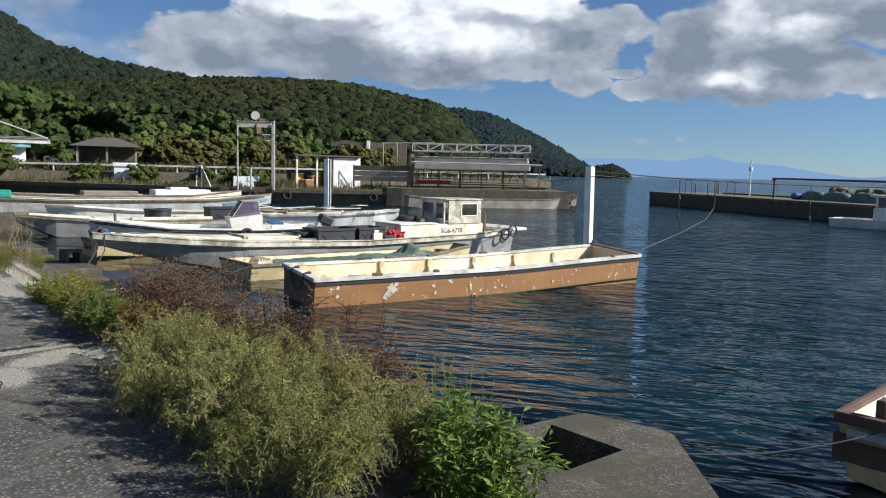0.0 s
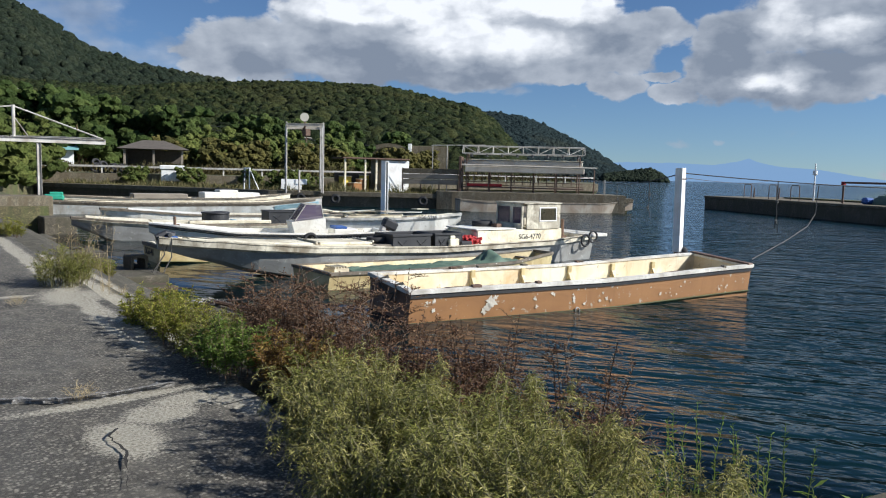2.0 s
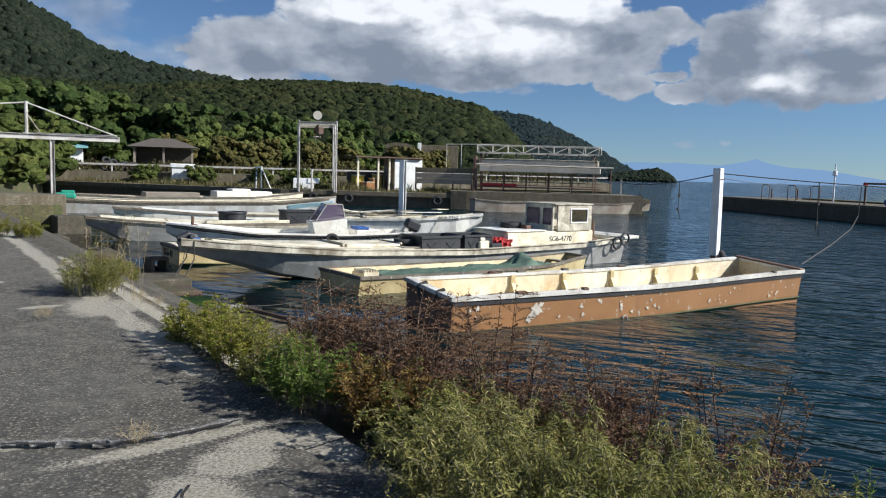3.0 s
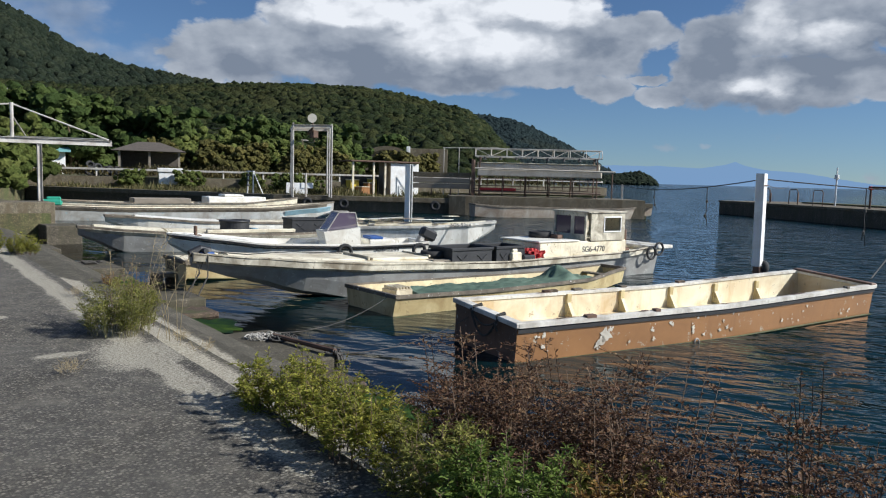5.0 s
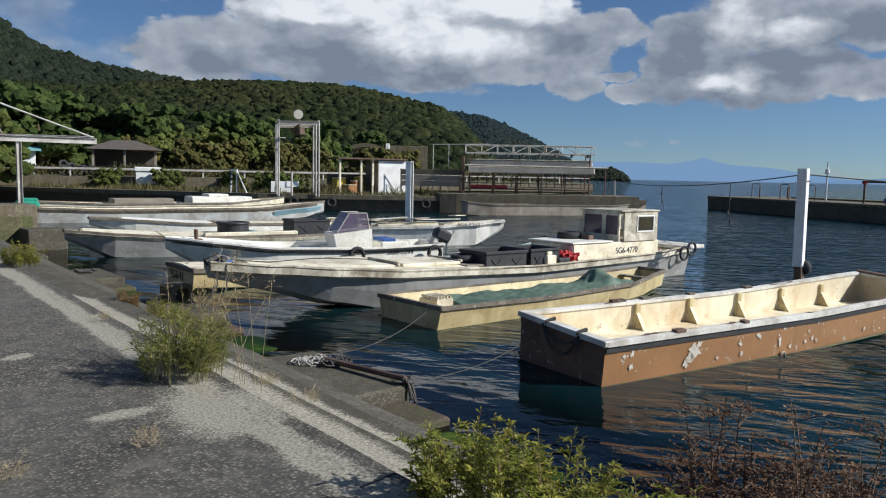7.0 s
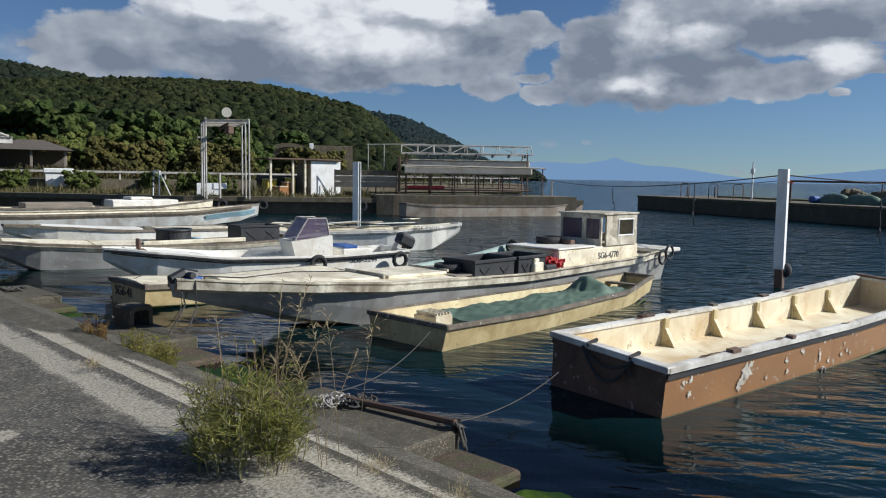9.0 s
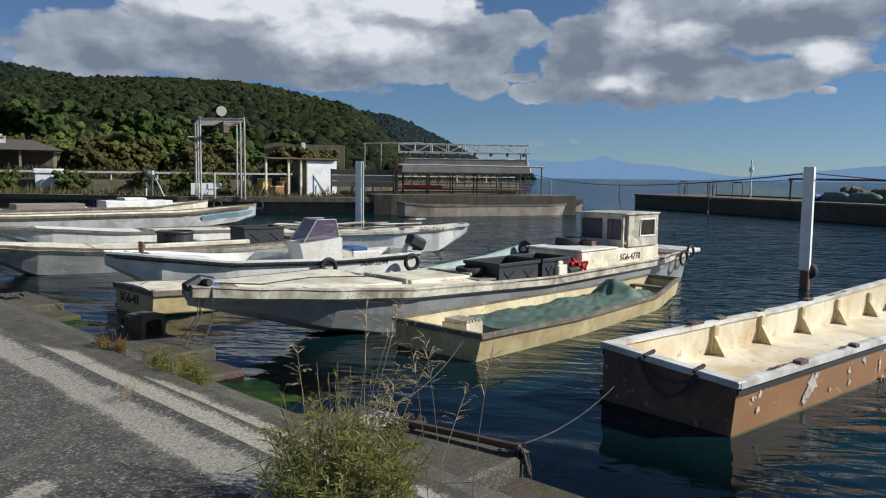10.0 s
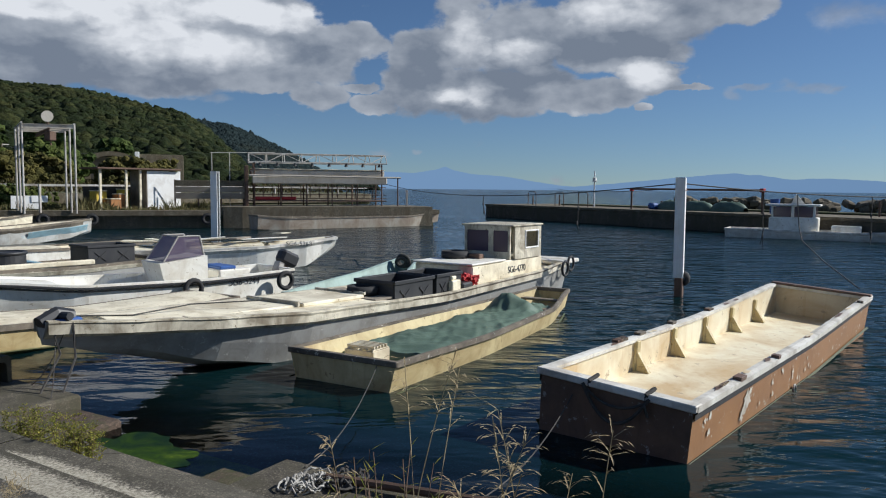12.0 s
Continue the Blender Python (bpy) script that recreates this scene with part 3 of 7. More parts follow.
# bluish greens carry the distance haze in the headland's own colour
F_HEAD = forest_mat("haze_tinted_headland_woods", (0.016, 0.028, 0.030), (0.021, 0.034, 0.035), (0.026, 0.040, 0.039), 0.12)
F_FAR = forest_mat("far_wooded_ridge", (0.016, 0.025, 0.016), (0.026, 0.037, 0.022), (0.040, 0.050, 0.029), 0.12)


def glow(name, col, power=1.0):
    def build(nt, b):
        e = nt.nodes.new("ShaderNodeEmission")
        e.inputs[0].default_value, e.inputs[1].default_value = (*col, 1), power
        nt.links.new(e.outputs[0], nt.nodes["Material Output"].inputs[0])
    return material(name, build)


def glass_mat():
    def build(nt, b):
        b.inputs["Base Color"].default_value = (0.10, 0.075, 0.11, 1)
        b.inputs["Roughness"].default_value = 0.08
        b.inputs["Alpha"].default_value = 0.82
    return material("smoked_windscreen", build)


# distance haze is put into these colours, and the mountains glow unlit
HAZE1 = glow("haze_blue_mountain_glow", (0.165, 0.265, 0.41), 1.0)
HAZE2 = glow("haze_blue_shore_glow", (0.15, 0.245, 0.385), 1.0)
GLASS = glass_mat()


# ---- mesh helpers ----
class Mesh:
    """Collects vertices and faces for one mesh."""

    def __init__(self):
        self.v, self.f = [], []

    def add(self, verts, faces, m=None):
        n = len(self.v)
        self.v += [tuple(m @ Vector(p)) for p in verts] if m else [tuple(p) for p in verts]
        self.f += [tuple(n + i for i in f) for f in faces]
        return self

    def box(self, x0, y0, z0, x1, y1, z1, r=0.006, m=None):
        """A block with chamfered edges."""
        r = min(r, 0.3 * min(abs(x1 - x0), abs(y1 - y0), abs(z1 - z0)))
        lo, hi, vs, ix = (x0, y0, z0), (x1, y1, z1), [], {}
        for cx in (0, 1):
            for cy in (0, 1):
                for cz in (0, 1):
                    c = (cx, cy, cz)
                    for ax in range(3):
                        p = [hi[k] if c[k] else lo[k] for k in range(3)]
                        for k in range(3):
                            if k != ax:
                                p[k] += -r if c[k] else r
                        ix[c, ax] = len(vs)
                        vs.append(p)
        fs = []
        for ax in range(3):
            a, b = (ax + 1) % 3, (ax + 2) % 3
            for s in (0, 1):
                q = []
                for u, w in ((0, 0), (1, 0), (1, 1), (0, 1)):
                    c = [0, 0, 0]
                    c[ax], c[a], c[b] = s, u, w
                    q.append(ix[tuple(c), ax])
                fs.append(q if s else q[::-1])
            for u in (0, 1):
                for w in (0, 1):
                    c0, c1 = [0, 0, 0], [0, 0, 0]
                    c0[ax], c1[ax] = 0, 1
                    c0[a] = c1[a] = u
                    c0[b] = c1[b] = w
                    c0, c1 = tuple(c0), tuple(c1)
                    q = [ix[c0, a], ix[c1, a], ix[c1, b], ix[c0, b]]
                    fs.append(q if u != w else q[::-1])
        for c in [(i, j, k) for i in (0, 1) for j in (0, 1) for k in (0, 1)]:
            q = [ix[c, 0], ix[c, 1], ix[c, 2]]
            fs.append(q if sum(c) % 2 else q[::-1])
        return self.add(vs, fs, m)

    def tube(self, pts, r, n=8, r2=None, caps=True, m=None):
        """A round bar along points."""
        pts = [Vector(p) for p in pts]
        vs, fs = [], []
        up = Vector((0, 0, 1))
        for i, p in enumerate(pts):
            d = (pts[min(i + 1, len(pts) - 1)] - pts[max(i - 1, 0)]).normalized()
            a = d.cross(up if abs(d.z) < 0.95 else Vector((1, 0, 0))).normalized()
            b = d.cross(a)
            k = i / max(1, len(pts) - 1)
            rr = r if r2 is None else r + (r2 - r) * k
            vs += [p + rr * (math.cos(t) * a + math.sin(t) * b) for t in (2 * math.pi * j / n for j in range(n))]
        for i in range(len(pts) - 1):
            for j in range(n):
                fs.append((i * n + j, i * n + (j + 1) % n, (i + 1) * n + (j + 1) % n, (i + 1) * n + j))
        if caps:
            fs += [tuple(range(n))[::-1], tuple(range((len(pts) - 1) * n, len(pts) * n))]
        return self.add(vs, fs, m)

    def ring(self, R, r, n=20, k=8, flat=1.0, m=None):
        """A tyre-like ring about z."""
        vs, fs = [], []
        for i in range(n):
            a = 2 * math.pi * i / n
            for j in range(k):
                b = 2 * math.pi * j / k
                q = R + r * math.cos(b)
                vs.append((q * math.cos(a), q * math.sin(a), r * flat * math.sin(b)))
        for i in range(n):
            for j in range(k):
                fs.append((i * k + j, ((i + 1) % n) * k + j, ((i + 1) % n) * k + (j + 1) % k, i * k + (j + 1) % k))
        return self.add(vs, fs, m)

    def grid(self, rows):
        """Faces between rows of equal length."""
        n = len(rows[0])
        fs = [(i * n + j, i * n + j + 1, (i + 1) * n + j + 1, (i + 1) * n + j) for i in range(len(rows) - 1) for j in range(n - 1)]
        return self.add([p for r in rows for p in r], fs)

    def prism(self, poly, z0, z1):
        """An upright solid on a polygon given anticlockwise."""
        n = len(poly)
        vs = [(x, y, z0) for x, y in poly] + [(x, y, z1) for x, y in poly]
        fs = [tuple(range(n))[::-1], tuple(range(n, 2 * n))] + [(i, (i + 1) % n, n + (i + 1) % n, n + i) for i in range(n)]
        return self.add(vs, fs)

    def data(self, name, mat, smooth=False):
        me = bpy.data.meshes.new(name)
        me.from_pydata(self.v, [], self.f)
        me.materials.append(mat)
        if smooth:
            me.polygons.foreach_set("use_smooth", [True] * len(me.polygons))
        me.update()
        return me


def part(name, mesh, mat, parent, label="", smooth=False):
    ob = new(name, mesh.data(name, mat, smooth))
    ob.parent = parent
    if label:
        ob["label"] = label
    return ob


def thing(name, label, category, group="", kind="", at=None):
    ob = new(name)
    ob.empty_display_size = 0.2
    if at is not None:
        ob.matrix_basis = at
    return tagged(ob, label, category, group, kind)


def whole(name, mesh, mat, label, category="", group="", kind="", smooth=False, at=None):
    ob = new(name, mesh.data(name, mat, smooth))
    if at is not None:
        ob.matrix_basis = at
    return tagged(ob, label, category, group, kind)


def lerp(a, b, k):
    return a + (b - a) * k


def sag(a, b, drop, n=14):
    """Points of a line that hangs between two ends."""
    a, b = Vector(a), Vector(b)
    return [a.lerp(b, i / n) - Vector((0, 0, drop * 4 * (i / n) * (1 - i / n))) for i in range(n + 1)]


def bar(mesh, a, b, w, h, r=0.004):
    """A rectangular bar from a to b."""
    a, b = Vector(a), Vector(b)
    d = (b - a)
    n = d.length
    q = d.to_track_quat("X", "Z").to_matrix().to_4x4()
    return mesh.box(0, -w / 2, -h / 2, n, w / 2, h / 2, r, Matrix.Translation(a) @ q)


def letters(name, text, size, at, mat, parent, depth=0.004):
    """Lettering in the built-in font as a mesh, lying in the local xy plane at the pose."""
    cu = bpy.data.curves.new(name, "FONT")
    cu.body, cu.size, cu.extrude, cu.align_x, cu.align_y = text, size, depth, "LEFT", "BOTTOM"
    tmp = bpy.data.objects.new(name, cu)
    scene.collection.objects.link(tmp)
    bpy.context.view_layer.update()
    me = bpy.data.meshes.new_from_object(tmp.evaluated_get(bpy.context.evaluated_depsgraph_get()))
    bpy.data.objects.remove(tmp)
    me.materials.clear()
    me.materials.append(mat)
    ob = new(name, me)
    ob.parent = parent
    ob.matrix_basis = at
    return ob


# ---- water and ground ----
def disc(r, z, n=96):
    m = Mesh()
    m.add([(r * math.cos(2 * math.pi * i / n), r * math.sin(2 * math.pi * i / n), z) for i in range(n)], [tuple(range(n))])
    return m


whole("water", disc(4600, WATER), LAKE, "rippled dark blue lake water of the harbour", "water", kind="structure")
whole("lake_bed", disc(4600, WATER - 2.4), BED, "dark lake bed below the harbour water", "ground", kind="structure")

EDGE = 2.11      # where the asphalt ends and the steps begin


def skew(y):
    """The quay's edge runs slightly out from the y axis."""
    return 0.032 * (y - 12)


def asphalt_ground():
    """The quay's asphalt with slight unevenness."""
    m = Mesh()
    xs = [-60, -30, -15, -8, -5] + [-4 + 0.25 * i for i in range(23)] + [1.9, 2.3]
    ys = [-45, -25, -12, -6, -3] + [-2 + 0.3 * i for i in range(100)] + [29, 31, 33.4]
    rows = []
    for y in ys:
        row = []
        for x in xs:
            h = 0.018 * noise.noise((x * 0.5, y * 0.5, 1.0)) + 0.006 * noise.noise((x * 2.1, y * 2.1, 4.0))
            row.append((min(x, 1.84 + skew(y)) if x > 1.6 else x, y, h if -6 < x < 1.6 and -4 < y < 30 else 0.0))
        rows.append(row)
    m.grid(rows)
    # body of the quay beneath
    m.box(-60, -45, -3.2, 1.5, 33.4, -0.06, 0.01)
    return m


whole("ground", asphalt_ground(), ASPHALT, "worn grey asphalt quay with coarse grit", "ground", kind="structure")


def quay_step(x0, x1, z0, z1, y0, y1, mat, label, joint=3.1, wob=0.014):
    """One long concrete tread cast in lengths, level or sloping to the water."""
    top = thing("quay_step", label, "step", "quay steps", "structure")
    y = y0
    while y < y1 - 0.1:
        e = min(y + joint, y1)
        m = Mesh()
        rows = []
        n = 10
        for i in range(n + 1):
            yy = lerp(y + 0.005, e - 0.005, i / n)
            o = wob * noise.noise((yy * 1.9, x1, 0.3)) + .5 * wob * noise.noise((yy * 7.0, x1, 0.9)) + skew(yy)
            za = z0 + 0.008 * noise.noise((yy * 1.1, x1, 5.0))
            zb = z1 + 0.008 * noise.noise((yy * 1.1, x1, 9.0))
            rows.append([(x0 + skew(yy), yy, za - 0.5), (x0 + skew(yy), yy, za), (x1 - 0.03 + o, yy, zb), (x1 + o, yy, zb - 0.022), (x1 + o, yy, zb - 0.9)])
        m.grid(rows)
        part("step_length", m, mat, top)
        y = e
    return top


quay_step(EDGE - 0.34, EDGE, -0.022, 0.002, -12, 33, ASPHALT, "dark weathered concrete kerb along the asphalt")
quay_step(EDGE - 0.03, 2.52, -0.13, -0.13, -12, 33, STEPCON, "worn concrete step along the quay")
quay_step(2.49, 2.95, -0.26, -0.27, -12, 33, STEPCON, "second worn concrete step of the quay")
quay_step(2.92, 3.72, -0.40, -0.62, -12, 33, STEPCON, "sloping damp concrete apron at the waterline")


def crack(points, w, seed):
    m = Mesh()
    rows = []
    for (ax, ay), (bx, by) in zip(points, points[1:]):
        n = max(4, int(math.hypot(bx - ax, by - ay) / .035))
        d = Vector((by - ay, ax - bx, 0)).normalized()
        for i in range(n):
            k = i / n
            j = .022 * noise.noise((k * n * .55, seed, ax))
            ww = w * max(.12, .55 + 1.1 * noise.noise((k * n * .3, seed + 4, ay)))
            c = Vector((lerp(ax, bx, k), lerp(ay, by, k), .021)) + d * j
            rows.append([tuple(c - d * ww), tuple(c + d * ww)])
    m.grid(rows)
    whole("crack", m, SOIL_SHADE, "dark open crack in the asphalt", "crack", kind="structure")


crack([(.86, 5.6), (.98, 6.05), (.96, 6.30), (1.05, 6.45)], .010, 1.0)
JOINT = [(-3.2, 8.1), (-.6, 7.72), (.49, 7.36), (.88, 7.10), (1.25, 7.08), (1.6, 7.12)]
crack(JOINT, .016, 2.0)


def ridge(points, seed, shift, lift):
    """A ragged lip of broken cement beside a joint."""
    m = Mesh()
    rows = []
    for (ax, ay), (bx, by) in zip(points, points[1:]):
        n = max(4, int(math.hypot(bx - ax, by - ay) / .03))
        d = Vector((ay - by, bx - ax, 0)).normalized()
        for i in range(n):
            k = i / n
            q = k * n
            c = Vector((lerp(ax, bx, k), lerp(ay, by, k), 0)) + d * (.022 * noise.noise((q * .55, 2.0, ax)) + shift)
            w = .05 + .05 * noise.noise((q * .23, seed, 1.0)) + .02 * noise.noise((q * .9, seed, 6.0))
            h = .012 + lift * max(.15, .5 + noise.noise((q * .31, seed, 3.0)) + .5 * noise.noise((q * 1.1, seed, 8.0)))
            rows.append([tuple(c + Vector((0, 0, -.03))), tuple(c + Vector((0, 0, h))), tuple(c + d * (w * .6) + Vector((0, 0, h * .9))), tuple(c + d * w + Vector((0, 0, -.03)))])
    m.grid(rows)
    whole("joint_lip", m, PALE, "ragged pale cement lip along the asphalt joint", "joint", kind="structure")


ridge(JOINT, 5.0, .020, .022)
crack([(-1.5, 10.3), (.3, 10.75), (.9, 10.9)], .006, 3.0)

def pier(y0, y1, x1, z, ledge):
    """A mooring slab that juts from the quay, with a low ledge at its side."""
    top = thing("mooring_slab", "low concrete mooring slab jutting into the water", "slab", "mooring slabs", "structure")
    m = Mesh()
    m.box(3.66, y0, WATER - .5, x1, y1, z, 0.03)
    part("slab", m, DARKCON, top)
    if ledge:
        a, b, xe = ledge
        m = Mesh()
        m.box(3.60, a, -2.6, xe, b, WATER + 0.08, 0.03)
        part("ledge", m, REDCON, top, "rust-stained ledge just above the water")
        m = Mesh()
        m.box(3.5, a - 0.45, -2.6, xe + 0.12, a - 0.002, WATER - 0.12, 0.03)
        part("sunken_ledge", m, ALGAE, top, "green algae on a sunken ledge")
        m = Mesh()
        m.box(3.60, y1 + .002, -2.6, x1 - .12, y1 + .62, WATER + 0.07, 0.03)
        part("ledge", m, REDCON, top, "rust-stained ledge just above the water")
    return top


# concrete mooring slabs
pier(13.2, 15.2, 4.86, -0.84, (12.45, 13.19, 4.80))
pier(18.5, 20.45, 5.2, -0.86, (17.7, 18.49, 5.12))
pier(23.5, 25.3, 5.2, -0.86, (22.8, 23.49, 5.2))
pier(28.6, 30.2, 4.9, -0.86, None)
m = Mesh()
m.box(3.70, -12, -2.6, 4.15, 33, WATER - 0.16, 0.05)
m.box(4.16, 9.6, -2.6, 5.0, 11.98, WATER - 0.10, 0.06)
m.box(4.16, 15.5, -2.6, 5.3, 17.2, WATER - 0.13, 0.06)
whole("sunken_footing", m, ALGAE, "green algae-covered footing under the water", "footing", kind="structure")


def algae_mat():
    def build(nt, b):
        big, fine = tex(nt, 2.2, 6, 0.65, warp=0.8), tex(nt, 14, 6, 0.7)
        col = ramp(nt, big, [(0.36, (0.006, 0.022, 0.012)), (0.52, (0.030, 0.062, 0.008)), (0.68, (0.095, 0.145, 0.016))])
        col = blend(nt, ramp(nt, fine, [(0.42, (0.5, 0.5, 0.5)), (0.6, (0, 0, 0))]), col, (0.012, 0.030, 0.010))
        nt.links.new(col, b.inputs["Base Color"])
        b.inputs["Roughness"].default_value = 0.6
        b.inputs["Specular IOR Level"].default_value = 0.08
        bump(nt, b, fine, 0.3, 0.01)
    return material("algae_surface_sheet", build)


def algae(x, y, rx, ry, seed, mat):
    """A ragged green sheet at the surface, standing in for algae on sunken ledges."""
    m = Mesh()
    n = 72
    pts = []
    for i in range(n):
        a = 2 * math.pi * i / n
        k = 1 + .35 * noise.noise((math.cos(a) * 1.5, math.sin(a) * 1.5, seed)) + .18 * noise.noise((math.cos(a) * 6, math.sin(a) * 6, seed))
        pts.append((x + rx * k * math.cos(a), y + ry * k * math.sin(a), WATER + .005))
    m.add(pts + [(px, py, WATER - .03) for px, py, pz in pts], [tuple(range(n))] + [(i, n + i, n + (i + 1) % n, (i + 1) % n) for i in range(n)])
    whole("algae_patch", m, mat, "green surface sheet standing in for algae on the sunken ledge", "algae", "algae patches", "structure")


SLIME = algae_mat()
algae(4.25, 11.55, .62, .85, 1.0, SLIME)
algae(4.55, 16.95, .55, .70, 2.0, SLIME)
algae(4.6, 22.5, .45, .35, 4.0, SLIME)


# corner block with a square pit near the start of the walk
blk = thing("quay_corner_block", "dark gritty concrete corner block with a square pit", "block", kind="structure")
TOPZ = -.36
for poly in ([(3.0, 2.0), (3.75, 2.25), (4.74, 3.30), (4.20, 3.345), (3.0, 3.345)], [(4.20, 3.347), (4.74, 3.302), (4.78, 3.42), (4.62, 4.02), (4.20, 4.09)], [(3.0, 3.347), (3.60, 3.347), (3.60, 4.09), (3.0, 4.3)], [(3.602, 3.99), (4.198, 3.99), (4.198, 4.09), (3.602, 4.10)]):
    part("block_piece", Mesh().prism(poly, -1.6, TOPZ), DARKCON, blk)
# shade inside the pit is put into the floor's near-black colour
part("pit_floor", Mesh().prism([(3.602, 3.349), (4.198, 3.349), (4.198, 3.988), (3.602, 3.988)], -1.6, -.62), SOIL_SHADE, blk)


# ---- boats ----
def at_stations(st, s):
    """Values between a boat's stations, with s from bow 0 to stern 1."""
    for a, b in zip(st, st[1:]):
        if s <= b[0] + 1e-9:
            k = (s - a[0]) / (b[0] - a[0])
            k2 = k * k * (3 - 2 * k) * 0.35 + k * 0.65
            return [lerp(p, q, k2) for p, q in zip(a[1:], b[1:])]
    return list(st[-1][1:])


def hull(top, L, st, mat_out, mat_in, mat_rail, floor=None, thick=0.05, rail=(0.06, 0.05), n=30, bottom=None, ends=(None, None)):
    """A shell with an outside, a lining with floor and a gunwale. Stations: s, half width at the sheer, half width at the chine, sheer height, chine height."""
    S = [i / n for i in range(n + 1)]
    outer, inner, rl, low = [], [], [], []
    for s in S:
        ht, hb, zt, zb = at_stations(st, s)
        x = s * L
        zf = max(zb + 0.06, floor if floor is not None else zb + 0.06)
        zf = min(zf, zt - 0.08)
        ti = min(thick, ht * 0.5)
        kf = (zf - zb) / max(0.05, zt - zb)
        hf = max(0.01, lerp(hb, ht, kf) - ti)
        outer.append([(x, ht, zt), (x, lerp(hb, ht, 0.45), lerp(zb, zt, 0.42)), (x, hb, zb), (x, 0, zb - 0.10), (x, -hb, zb), (x, -lerp(hb, ht, 0.45), lerp(zb, zt, 0.42)), (x, -ht, zt)])
        inner.append([(x, ht - ti, zt), (x, hf, zf), (x, 0, zf), (x, -hf, zf), (x, -ht + ti, zt)])
        rl.append((x, ht, zt, ti))
    m = Mesh()
    m.grid(outer)
    k = len(outer[0])
    for row, flip in ((0, False), (n, True)):
        f = tuple(row * k + i for i in range(k))
        if ends[0 if row == 0 else 1] is None:
            m.f.append(f if not flip else f[::-1])
    part("hull", m, mat_out, top, smooth=False)
    for row, mt in ((0, ends[0]), (n, ends[1])):
        if mt:
            e = Mesh()
            e.add(outer[row], [tuple(range(k)) if row == 0 else tuple(range(k))[::-1]])
            part("transom", e, mt, top)
    m = Mesh()
    m.grid([r[::-1] for r in inner])
    for row in (0, n):
        x = inner[row][0][0] + (thick if row == 0 else -thick)
        q = [(x, p[1], p[2]) for p in inner[row]]
        m.add(q, [(0, 1, 2, 3, 4) if row == n else (4, 3, 2, 1, 0)])
    part("lining", m, mat_in, top)
    w, h = rail
    for sgn in (1, -1):
        m = Mesh()
        rows = []
        for x, ht, zt, ti in rl:
            a, b = sgn * (ht + w * 0.35), sgn * max(0.0, ht - max(ti, w * 0.65) - 0.004)
            rows.append([(x, a, zt - h), (x, a, zt + 0.012), (x, lerp(a, b, 0.5), zt + 0.02), (x, b, zt + 0.012), (x, b, zt - h * 0.6)])
        if sgn > 0:
            rows = [r[::-1] for r in rows]
        m.grid(rows)
        part("gunwale", m, mat_rail, top)
    for row, s in ((0, 0), (n, 1)):
        x, ht, zt, ti = rl[row]
        if ht > 0.12:
            m = Mesh()
            m.box(x - w * 0.4, -ht - w * 0.3, zt - h, x + w * 0.9 if s == 0 else x + w * 0.4, ht + w * 0.3, zt + 0.022, 0.01)
            if s == 1:
                m = Mesh().box(x - w * 0.9, -ht - w * 0.3, zt - h, x + w * 0.4, ht + w * 0.3, zt + 0.022, 0.01)
            part("end_rail", m, mat_rail, top)


def deck(top, L, st, s0, s1, mat, lift=0.0, inset=0.07, crown=0.04, n=10, name="deck", label="", drop=0.06):
    """A cambered cover between two stations."""
    rows = []
    for i in range(n + 1):
        s = lerp(s0, s1, i / n)
        ht, hb, zt, zb = at_stations(st, s)
        w = max(0.02, ht - inset)
        z = zt + lift
        rows.append([(s * L, -w, z - drop), (s * L, -w, z), (s * L, -w * 0.5, z + crown * 0.75), (s * L, 0, z + crown), (s * L, w * 0.5, z + crown * 0.75), (s * L, w, z), (s * L, w, z - drop)])
    m = Mesh()
    m.grid([r[::-1] for r in rows][::-1])
    k = len(rows[0])
    m.f.append(tuple(range(k)))
    m.f.append(tuple(n * k + i for i in range(k))[::-1])
    return part(name, m, mat, top, label)


def band(top, L, st, s0, s1, up, down, out, mat, name="rub_band", label="", n=24):
    """A raised band along both sides, measured down from the sheer."""
    for sgn in (1, -1):
        m = Mesh()
        rows = []
        for i in range(n + 1):
            s = lerp(s0, s1, i / n)
            ht, hb, zt, zb = at_stations(st, s)
            k = down / max(.1, zt - zb)
            y0, y1 = ht + .03, lerp(ht, hb, min(1, k)) + .004
            wob = .006 * noise.noise((s * 40, sgn, down))
            rows.append([(s * L, sgn * (y0 - .03), zt - up), (s * L, sgn * (y0 + out + wob), zt - up - .012), (s * L, sgn * (y1 + out + wob), zt - down + .015), (s * L, sgn * (y1 - .01), zt - down)])
        m.grid(rows if sgn > 0 else [r[::-1] for r in rows])
        part(name, m, mat, top, label)


def boat_at(name, label, x, y, turn, group=""):
    return thing(name, label, "boat", group, at=pose(x, y, WATER, 0, 0, turn))


